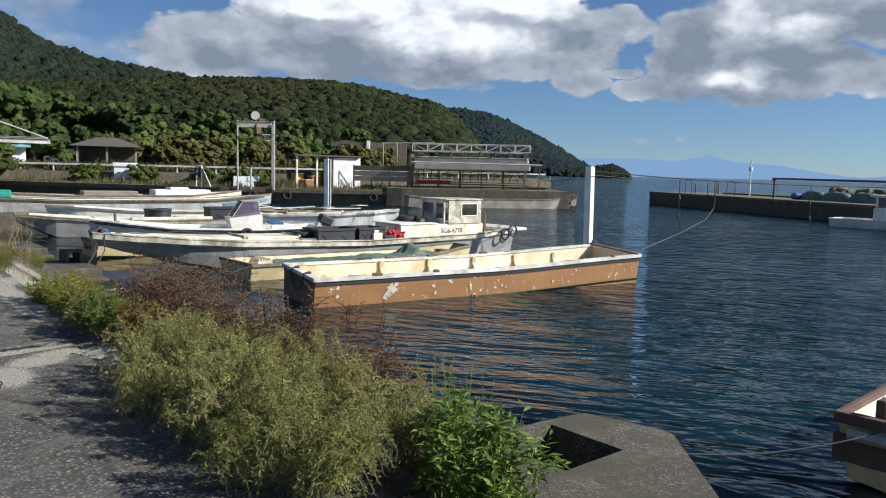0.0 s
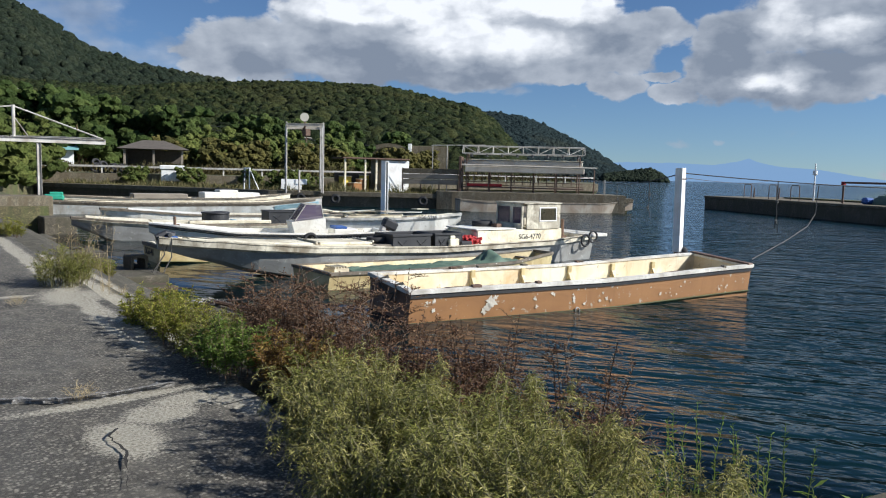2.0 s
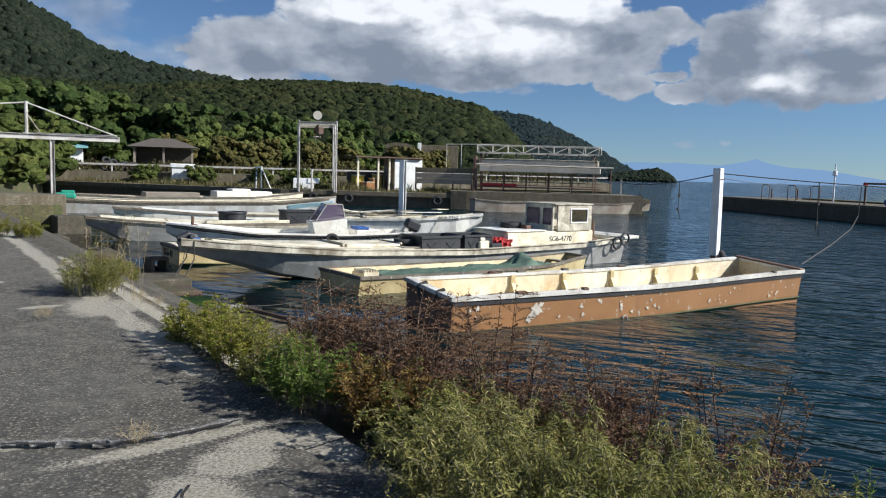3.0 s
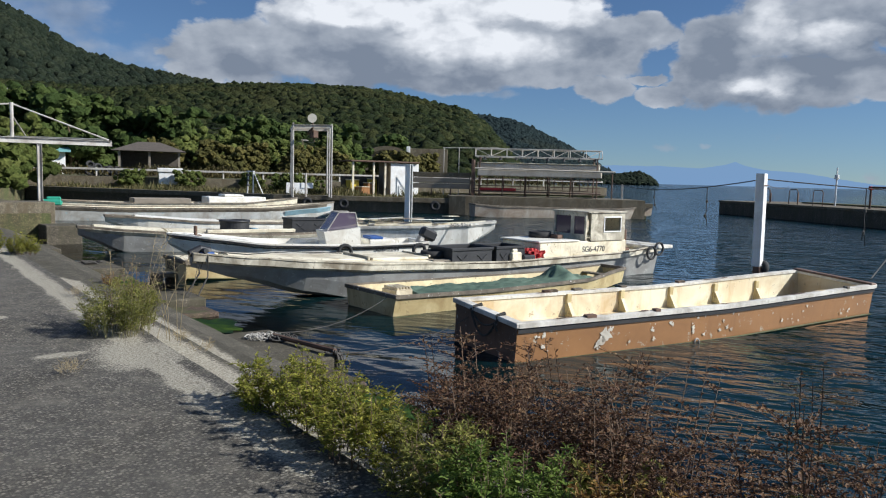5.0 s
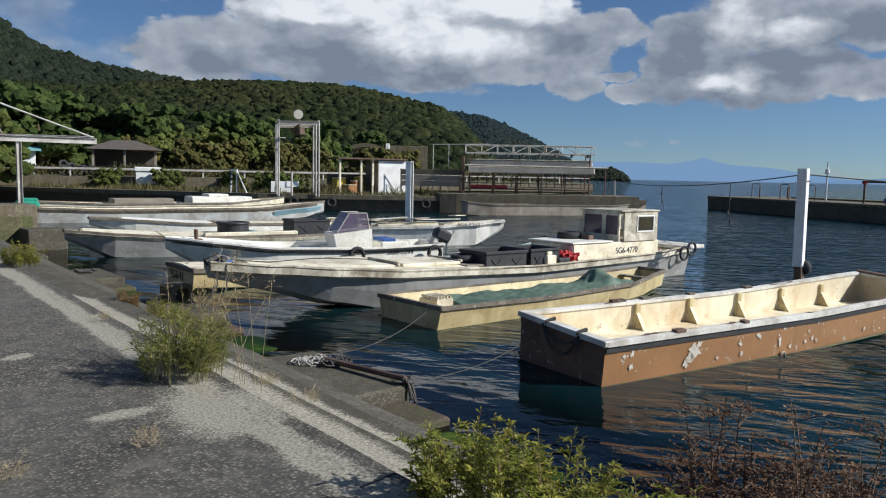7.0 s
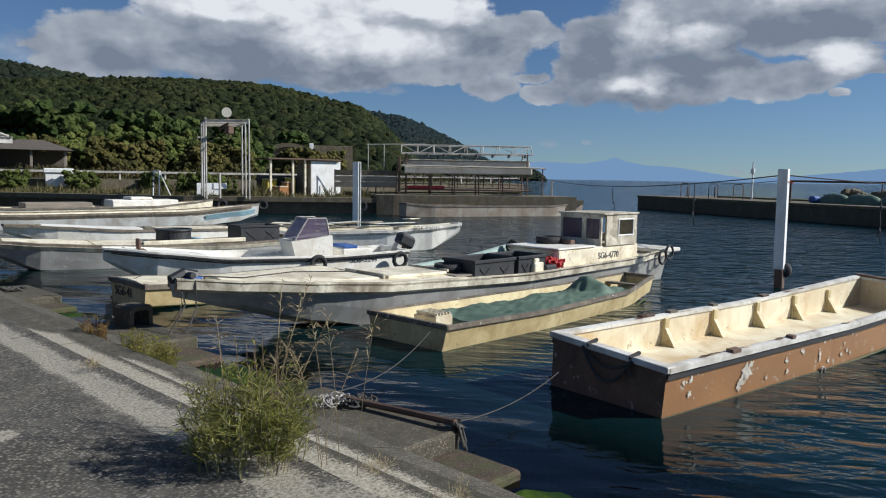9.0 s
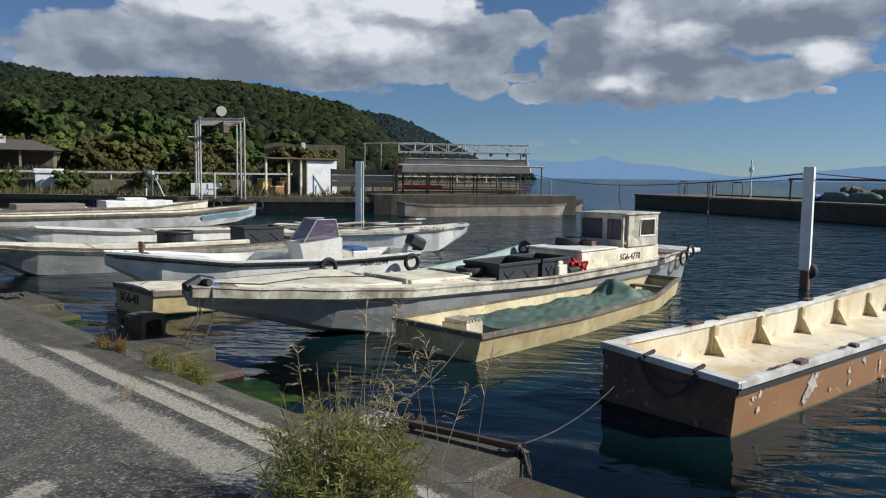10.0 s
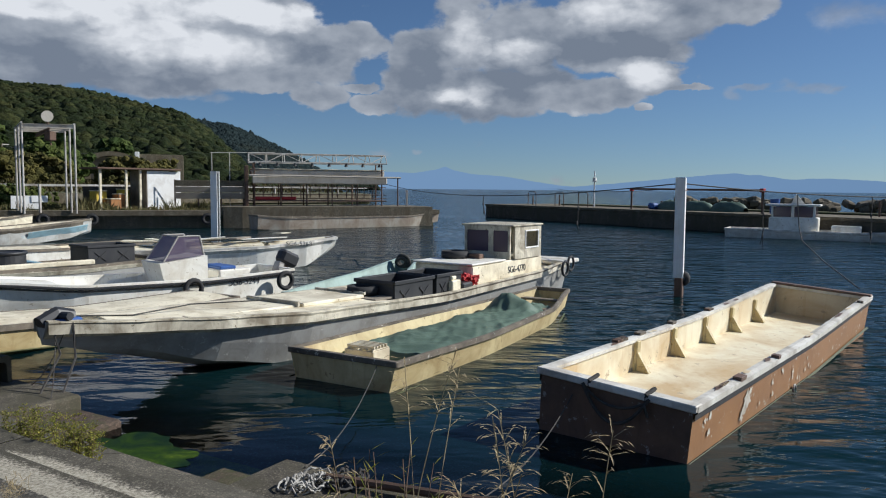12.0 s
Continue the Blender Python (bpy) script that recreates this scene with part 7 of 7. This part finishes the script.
# ---- plants ----
def leaf(vs, fs, p, d, n, L, W):
    """A folded leaf from p along d with surface normal about n."""
    s = d.cross(n)
    if s.length < 1e-4:
        s = Vector((1, 0, 0))
    s.normalize()
    k = len(vs)
    fold = n.normalized() * (W * .25)
    vs += [tuple(p), tuple(p + d * (L * .5) + s * W * .5 + fold), tuple(p + d * L), tuple(p + d * (L * .5) - s * W * .5 + fold)]
    fs += [(k, k + 1, k + 2), (k, k + 2, k + 3)]


def weed(seed, stems, rx, ry, height, L, W, per, droop=.3, branch=0, lean=.35, start=.15, spiral=True, tip=.6, blen=.16):
    """Stems and leaves of one clump about its base."""
    rng = random.Random(seed)
    st = Mesh()
    vs, fs = [], []
    for i in range(stems):
        a, q = rng.uniform(0, 6.283), math.sqrt(rng.random())
        bx, by = rx * q * math.cos(a), ry * q * math.sin(a)
        h = height * rng.uniform(.55, 1.08) * (1 - .35 * q * q)
        ox, oy = lean * h * (bx / max(rx, .01) * .7 + rng.uniform(-.35, .35)), lean * h * (by / max(ry, .01) * .7 + rng.uniform(-.35, .35))
        pts = []
        for k in range(6):
            t = k / 5
            pts.append(Vector((bx * .55 + ox * t ** 1.5 + .012 * rng.uniform(-1, 1), by * .55 + oy * t ** 1.5 + .012 * rng.uniform(-1, 1), h * (t - .12 * droop * t ** 3))))
        st.tube(pts, .0045 * (height / .7), 3, .0015, caps=False)

        def along(t):
            f = min(.999, max(0, t)) * 5
            j = int(f)
            return pts[j].lerp(pts[j + 1], f - j), (pts[j + 1] - pts[j]).normalized()

        runs_ = [(along, start, 1.0, per, 1.0)]
        for b in range(branch):
            t0 = rng.uniform(.25, .95)
            p0, d0 = along(t0)
            aa = rng.uniform(0, 6.283)
            out = Vector((math.cos(aa), math.sin(aa), rng.uniform(.2, .8))).normalized()
            bl = blen * rng.uniform(.6, 1.3) * (1.15 - t0 * .5) * height / .7

            def twig(t, p0=p0, out=out, bl=bl):
                q2 = p0 + out * (bl * t) + Vector((0, 0, -droop * bl * 1.4 * t * t))
                d2 = (out + Vector((0, 0, -droop * 2.8 * t))).normalized()
                return q2, d2
            st.tube([twig(0)[0], twig(.5)[0], twig(1)[0]], .002, 3, .001, caps=False)
            runs_.append((twig, .15, 1.0, max(4, int(per * .55)), .8))
        for fn, t0, t1, cnt, sc in runs_:
            for c in range(cnt):
                t = lerp(t0, t1, (c + rng.random()) / cnt)
                p, d = fn(t)
                aa = c * 2.4 + rng.uniform(-.5, .5)
                side = Vector((math.cos(aa), math.sin(aa), rng.uniform(-.15, .7)))
                side = (side + d * .5 - Vector((0, 0, droop * .5))).normalized()
                s = sc * rng.uniform(.6, 1.25) * (1 - (1 - tip) * t)
                leaf(vs, fs, p, side, Vector((rng.uniform(-.5, .5), rng.uniform(-.5, .5), 1)), L * s, W * s)
    lf = Mesh()
    lf.v, lf.f = vs, fs
    return st, lf


def plant(name, label, x, y, z, stem_mat, leaf_mat_, turn=0, scale=1.0, group="quay weeds", **kw):
    ob = thing(name, label, "plant", group, at=pose(x, y, z, 0, 0, turn))
    ob.scale = (scale,) * 3
    st, lf = weed(**kw)
    tagged(part("stem_mass", st, stem_mat, ob), kind="stuff")
    tagged(part("foliage", lf, leaf_mat_, ob), kind="stuff")
    return ob


FEATHER = dict(stems=46, rx=.56, ry=.62, height=.60, L=.046, W=.010, per=30, droop=.85, branch=18, lean=.66, blen=.17, start=.05)
PLUME = dict(stems=20, rx=.34, ry=.38, height=.72, L=.044, W=.010, per=30, droop=.95, branch=26, lean=.95, blen=.11, start=.2)
REDW = dict(stems=27, rx=.44, ry=.46, height=.98, L=.034, W=.022, per=26, droop=.15, branch=12, lean=.30, blen=.20)
YELW = dict(stems=48, rx=.34, ry=.44, height=.45, L=.048, W=.016, per=32, droop=.25, branch=6, lean=.50, blen=.13)
GRN = dict(stems=30, rx=.36, ry=.40, height=.68, L=.105, W=.036, per=18, droop=.45, branch=4, lean=.30, blen=.14)
FEATHERY = "feathery yellow-green weeds gone to seed along the quay edge"
f1 = plant("weed_clump", FEATHERY, 1.80, 4.2, 0, OLIVE, L_FEATHER, seed=1, **FEATHER)
f2 = plant("weed_clump", FEATHERY, 1.98, 5.5, 0, OLIVE, L_FEATHER, seed=2, **FEATHER)
f3 = plant("weed_clump", "olive-green feathery weeds along the quay edge", 2.05, 4.75, -.02, OLIVE, L_OLIVE, seed=3, **FEATHER)
p1 = plant("seed_plume", "arching pale seed plumes above the weeds", 2.75, 5.0, -.2, OLIVE, L_FEATHER, seed=4, **PLUME)
for x, y, z, t, src in ((1.78, 3.5, 0, 70, f3), (2.6, 4.6, -.2, 130, f1), (2.55, 3.9, -.2, 200, f2), (1.78, 4.95, 0, 310, f1), (1.85, 3.9, 0, 20, p1), (2.3, 5.1, -.1, 140, p1), (2.45, 6.0, -.15, 100, f3)):
    copy_thing(src, pose(x, y, z, 0, 0, t))
r1 = plant("dark_weed", "tall dark reddish-brown dried weeds by the water", 2.8, 7.0, -.3, BARK, L_RED, seed=5, **REDW)
r2 = plant("dark_weed", "tall dark reddish-brown dried weeds by the water", 2.6, 7.9, -.2, BARK, L_RED, seed=6, **REDW)
for x, y, z, t, src in ((2.7, 6.3, -.2, 45, r1), (2.9, 5.6, -.25, 190, r2), (3.1, 6.1, -.42, 80, r2), (2.95, 7.6, -.35, 160, r1), (2.6, 7.2, -.18, 230, r2), (3.35, 5.2, -.48, 300, r1), (2.8, 8.4, -.3, 50, r2)):
    copy_thing(src, pose(x, y, z, 0, 0, t))
YELLOWISH = "yellow-green leafy weeds on the quay edge"
y1 = plant("leafy_weed", YELLOWISH, 2.02, 8.2, 0, BARK, L_YELLOW, seed=8, **YELW)
y2 = plant("leafy_weed", YELLOWISH, 2.08, 8.8, -.02, BARK, L_YELLOW, seed=9, **YELW)
y3 = plant("leafy_weed", "olive leafy weeds on the quay edge", 2.02, 7.65, 0, BARK, L_OLIVE, seed=7, **YELW)
copy_thing(y1, pose(2.12, 9.3, -.05, 0, 0, 90))
copy_thing(y3, pose(2.4, 6.9, -.12, 0, 0, 200))
plant("leafy_weed", "fresh green leafy weeds on the quay edge", 2.0, 7.15, 0, BARK, L_GREEN, seed=10, **YELW)
o1 = plant("leafy_weed", "orange-tinged leafy weeds on the quay edge", 2.2, 6.7, -.02, BARK, L_RUSSET, seed=11, **YELW)
copy_thing(o1, pose(2.45, 6.35, -.12, 0, 0, 110))
copy_thing(o1, pose(2.6, 5.75, -.2, 0, 0, 210))
copy_thing(y3, pose(2.15, 6.25, -.03, 0, 0, 10))
g1 = plant("broadleaf_weed", "bright green broad-leaved weeds at the quay edge", 2.55, 2.95, -.22, L_GREEN, L_GREEN, seed=12, **GRN)
copy_thing(g1, pose(2.7, 3.4, -.3, 0, 0, 120))
plant("tall_green_weed", "slim upright green weeds at the waterside", 3.45, 4.1, -.5, L_GREEN, L_GREEN, seed=13, stems=9, rx=.3, ry=.35, height=.85, L=.05, W=.014, per=40, droop=.1, branch=0, lean=.12)
plant("tall_green_weed", "slim upright green weeds at the waterside", 3.5, 4.6, -.5, L_GREEN, L_GREEN, seed=14, stems=9, rx=.3, ry=.35, height=.8, L=.05, W=.014, per=40, droop=.1, branch=0, lean=.12)
plant("quay_weed", "green clump with tall dry grass at the kerb", 1.88, 12.0, 0, OLIVE, L_OLIVE, seed=15, stems=95, rx=.46, ry=.52, height=.52, L=.075, W=.011, per=24, droop=.2, branch=3, lean=.45)
plant("quay_weed", "small green clump at the kerb", 2.05, 12.25, 0, BARK, L_YELLOW, seed=16, stems=40, rx=.4, ry=.4, height=.62, L=.09, W=.007, per=14, droop=.1, branch=0, lean=.25)
copy_thing(y1, pose(2.35, 19.2, -.03, 0, 0, 10))
copy_thing(y2, pose(1.9, 19.8, 0, 0, 0, 60))
plant("low_weed", "low yellow-flowered weeds on the apron", 3.22, 15.9, -.46, BARK, L_YELLOW, seed=17, stems=110, rx=.24, ry=.95, height=.36, L=.030, W=.018, per=16, droop=.1, branch=4, lean=.35)
plant("low_weed", "low orange-tinged weeds on the apron", 3.15, 17.0, -.44, BARK, L_RUSSET, seed=18, stems=70, rx=.16, ry=.42, height=.34, L=.032, W=.018, per=18, droop=.1, branch=2, lean=.3)
for x, y, s in ((1.2, 10.75, 21), (.55, 10.7, 22), (2.2, 10.9, 23), (1.0, 7.1, 24), (.1, 5.6, 25), (2.2, 11.4, 26), (2.05, 14.3, 27), (.2, 5.3, 28)):
    plant("grass_tuft", "dry straw-coloured grass tuft in an asphalt joint", x, y, .01, DRYSTEM, DRYSTEM, seed=s, stems=22, rx=.13, ry=.08, height=.12, L=.05, W=.004, per=5, droop=.5, branch=0, lean=.8, group="grass tufts")


def dry_grass(x, y, z, n, seed, h):
    """Tall bare stalks with open seed heads."""
    rng = random.Random(seed)
    ob = thing("dry_grass", "tall dry grass stalks with open seed heads", "plant", "dry grass", at=pose(x, y, z))
    for i in range(n):
        bx, by = rng.uniform(-.22, .22), rng.uniform(-.22, .22)
        hh = h * rng.uniform(.7, 1.05)
        ex, ey = bx + rng.uniform(-.15, .30), by + rng.uniform(-.22, .22)
        pts = [Vector((lerp(bx, ex, t ** 1.6), lerp(by, ey, t ** 1.6), hh * t)) for t in (k / 6 for k in range(7))]
        m = Mesh().tube(pts, .0028, 4, .0014)
        part("stalk", m, DRYSTEM, ob)
        vs, fs = [], []
        for k in range(15):
            t = rng.uniform(.74, 1.0)
            p = Vector((lerp(bx, ex, t ** 1.6), lerp(by, ey, t ** 1.6), hh * t))
            a = rng.uniform(0, 6.283)
            d = Vector((math.cos(a), math.sin(a), rng.uniform(.1, 1.2))).normalized()
            for q in range(4):
                leaf(vs, fs, p + d * (.020 * q), (d + Vector((0, 0, -.25 * q))).normalized(), Vector((0, 0, 1)), .030, .006)
        lf = Mesh()
        lf.v, lf.f = vs, fs
        part("seed_head", lf, DRYSTEM, ob)


dry_grass(2.0, 12.05, .0, 7, 31, .84)
dry_grass(2.3, 11.85, -.1, 6, 32, .80)


# ---- trees and bushes behind the harbour ----
def tree(seed, h, spread, clumps, leaves, size, mat, name="tree", label="leafy green tree behind the harbour"):
    rng = random.Random(seed)
    ob = thing(name, label, "tree", "harbour trees")
    m = Mesh().tube([(0, 0, 0), (.05, .02, h * .25), (-.04, .05, h * .5)], .16 * h / 6, 7, .09 * h / 6)
    tips = []
    for i in range(9):
        a = rng.uniform(0, 6.283)
        z0 = h * rng.uniform(.15, .5)
        e = Vector((spread * .75 * math.cos(a) * rng.uniform(.5, 1), spread * .75 * math.sin(a) * rng.uniform(.5, 1), h * rng.uniform(.42, .92)))
        m.tube([(0, 0, z0), (e.x * .5, e.y * .5, lerp(z0, e.z, .65)), e], .07 * h / 6, 5, .02)
        tips.append((e, spread * rng.uniform(.35, .6)))
    tips.append((Vector((0, 0, h * .8)), spread * .55))
    for i in range(7):
        a = rng.uniform(0, 6.283)
        tips.append((Vector((spread * .7 * math.cos(a), spread * .7 * math.sin(a), h * rng.uniform(.12, .45))), spread * rng.uniform(.3, .5)))
    part("trunk", m, BARK, ob)
    ico = bmesh.new()
    bmesh.ops.create_icosphere(ico, subdivisions=2, radius=1)
    iv = [v.co.copy() for v in ico.verts]
    fi = [[v.index for v in f.verts] for f in ico.faces]
    ico.free()
    vs, fs = [], []
    for i in range(clumps):
        c, r = tips[rng.randrange(len(tips))]
        v = Vector((rng.gauss(0, 1), rng.gauss(0, 1), rng.gauss(0, 1))).normalized()
        p = c + Vector((v.x, v.y, v.z * .8)) * r * (rng.random() ** .4)
        q = size * rng.uniform(.6, 1.25)
        p.z = max(p.z, q * .4)
        off, n0 = rng.uniform(0, 90), len(vs)
        for w in iv:
            d = q * (1 + .55 * noise.noise((w.x * 2.1 + off, w.y * 2.1, w.z * 2.1)) + .45 * noise.noise((w.x * 5 + off, w.y * 5, w.z * 5)))
            vs.append((p.x + w.x * d, p.y + w.y * d, p.z + w.z * d * .8))
        fs += [[n0 + k for k in f] for f in fi]
    for i in range(leaves):      # loose sprays round the clumps
        c, r = tips[rng.randrange(len(tips))]
        v = Vector((rng.gauss(0, 1), rng.gauss(0, 1), rng.gauss(0, 1))).normalized()
        p = c + Vector((v.x, v.y, v.z * .8)) * r * rng.uniform(.85, 1.2)
        p.z = max(p.z, .1)
        d = (v + Vector((rng.uniform(-.7, .7), rng.uniform(-.7, .7), rng.uniform(-.9, .3)))).normalized()
        leaf(vs, fs, p, d, v + Vector((0, 0, .6)), size * rng.uniform(.3, .7), size * .3)
    lf = Mesh()
    lf.v, lf.f = vs, fs
    part("crown", lf, mat, ob)
    return ob


C_DARK = forest_mat("dark_tree_crown", (0.030, 0.050, 0.014), (0.055, 0.082, 0.022), (0.088, 0.115, 0.032), 0.8, 0.4)
C_LIGHT = forest_mat("light_bush_crown", (0.055, 0.075, 0.019), (0.095, 0.118, 0.030), (0.15, 0.165, 0.046), 0.8, 0.4)
C_BROWN = forest_mat("turning_bush_crown", (0.055, 0.055, 0.018), (0.092, 0.086, 0.027), (0.14, 0.122, 0.038), 0.8, 0.4)
T = [tree(51, 9.0, 4.2, 300, 250, .72, C_DARK), tree(52, 7.5, 4.0, 280, 250, .68, C_DARK), tree(53, 5.0, 3.2, 240, 200, .50, C_LIGHT, label="bushy green tree behind the harbour"),
     tree(54, 3.2, 2.6, 200, 200, .40, C_BROWN, label="shrub with turning leaves behind the harbour"), tree(55, 1.3, 1.2, 70, 250, .22, C_LIGHT, "shrub", "green shrub on the far quay")]
first = {}
places = [(0, 16, 99, 0), (0, 22.5, 104, 40), (0, 10, 101, 90), (1, 28, 101, 20), (1, 19.5, 93, 130), (1, 33, 98, 200), (2, 38, 95, 10), (2, 43, 92, 70), (2, 30.5, 88, 150), (3, 35, 84, 20), (3, 41, 83, 80),
          (3, 46, 84, 140), (2, 49, 90, 200), (3, 27, 85, 260), (0, 3, 96, 10), (1, 8.5, 88, 70), (2, 8.0, 66, 15), (2, 10.2, 70.5, 100), (2, 5.8, 62, 200), (3, 3.5, 58, 50), (1, 60, 104, 160),
          (1, 80, 118, 110), (3, 58, 85, 220), (3, 61.5, 87, 40), (3, 55, 86, 90), (4, 22.5, 66.5, 0), (4, 27.5, 65.2, 80), (4, 30, 64, 150), (4, 18.5, 69, 210), (4, 29.0, 58.0, 30), (4, 26.5, 57, 120), (0, -6, 92, 30), (0, -16, 96, 80),
          (1, 42, 100, 33), (1, 50, 104, 77), (2, 33.5, 90.5, 99), (3, 31.5, 81.5, 170), (2, 37.5, 88.5, 222)]
for k, x, y, t in places:
    z = .80 if y > 74 else (-.1 if y < 64 or x < 12 else .1)
    if k in first:
        copy_thing(T[k], pose(x, y, z, 0, 0, t))
    else:
        first[k] = True
        T[k].matrix_basis = pose(x, y, z, 0, 0, t)


L_DRYGRASS = leaf_mat("dry_rough_grass", (0.07, 0.075, 0.025), (0.16, 0.14, 0.06), (0.30, 0.24, 0.11), 0.6)


# rough grass and low scrub on the far quay
def scrub():
    rng = random.Random(77)
    vs, fs = [], []
    for i in range(15000):
        k = rng.random()
        if k < .25:
            p = Vector((lerp(12.5, 24, k * 4), lerp(72, 55.5, k * 4), 0))
        elif k < .75:
            p = Vector((lerp(24, 34.5, (k - .25) * 2), lerp(55.5, 47.6, (k - .25) * 2), 0))
        else:
            p = Vector((lerp(11, 62, (k - .75) * 4), lerp(74, 56, (k - .75) * 4), 0))
        p += Vector((.55, .85, 0)) * abs(rng.gauss(0, 3.2)) + Vector((rng.uniform(-1, 1), rng.uniform(-1, 1), 0))
        p.z = GROUND - .02
        d = Vector((rng.uniform(-.6, .6), rng.uniform(-.6, .6), 1)).normalized()
        t = max(.12, .45 + .9 * noise.noise((p.x * .5, p.y * .5, 3)))
        leaf(vs, fs, p, d, Vector((d.y, -d.x, .2)), t * rng.uniform(.3, 1.1), rng.uniform(.03, .08))
    m = Mesh()
    m.v, m.f = vs, fs
    return m


whole("rough_grass", scrub(), L_DRYGRASS, "rough dry grass and weeds on the far quay", "grass", kind="stuff")


def bank_scrub():
    rng = random.Random(78)
    vs, fs = [], []
    for i in range(9000):
        a, b = line[rng.choice((0, 1, 1, 2, 2, 2, 3, 3))], None
        j = line.index(a)
        b = line[j + 1]
        k = rng.random()
        p = Vector((lerp(a[0], b[0], k), lerp(a[1], b[1], k) + abs(rng.gauss(0, 5)) + 1.0, .85))
        d = Vector((rng.uniform(-.8, .8), rng.uniform(-.8, .8), 1)).normalized()
        s = .5 + .9 * max(0, noise.noise((p.x * .25, p.y * .25, 0)))
        p.z += rng.random() * s
        leaf(vs, fs, p, d, Vector((d.y, -d.x, .3)), rng.uniform(.2, .5), rng.uniform(.1, .2))
    m = Mesh()
    m.v, m.f = vs, fs
    return m


whole("bank_scrub", bank_scrub(), L_AUTUMN, "brownish scrub along the road bank", "scrub", kind="stuff")
BB = plant("breakwater_shrub", "small green shrub on the breakwater", 0, 0, 0, BARK, L_GREEN, seed=61, group="breakwater plants", stems=30, rx=.6, ry=.6, height=1.0, L=.16, W=.08, per=14, droop=.3, branch=4, lean=.4)
BB.matrix_basis = BM @ pose(38.5, 6.0, .2)
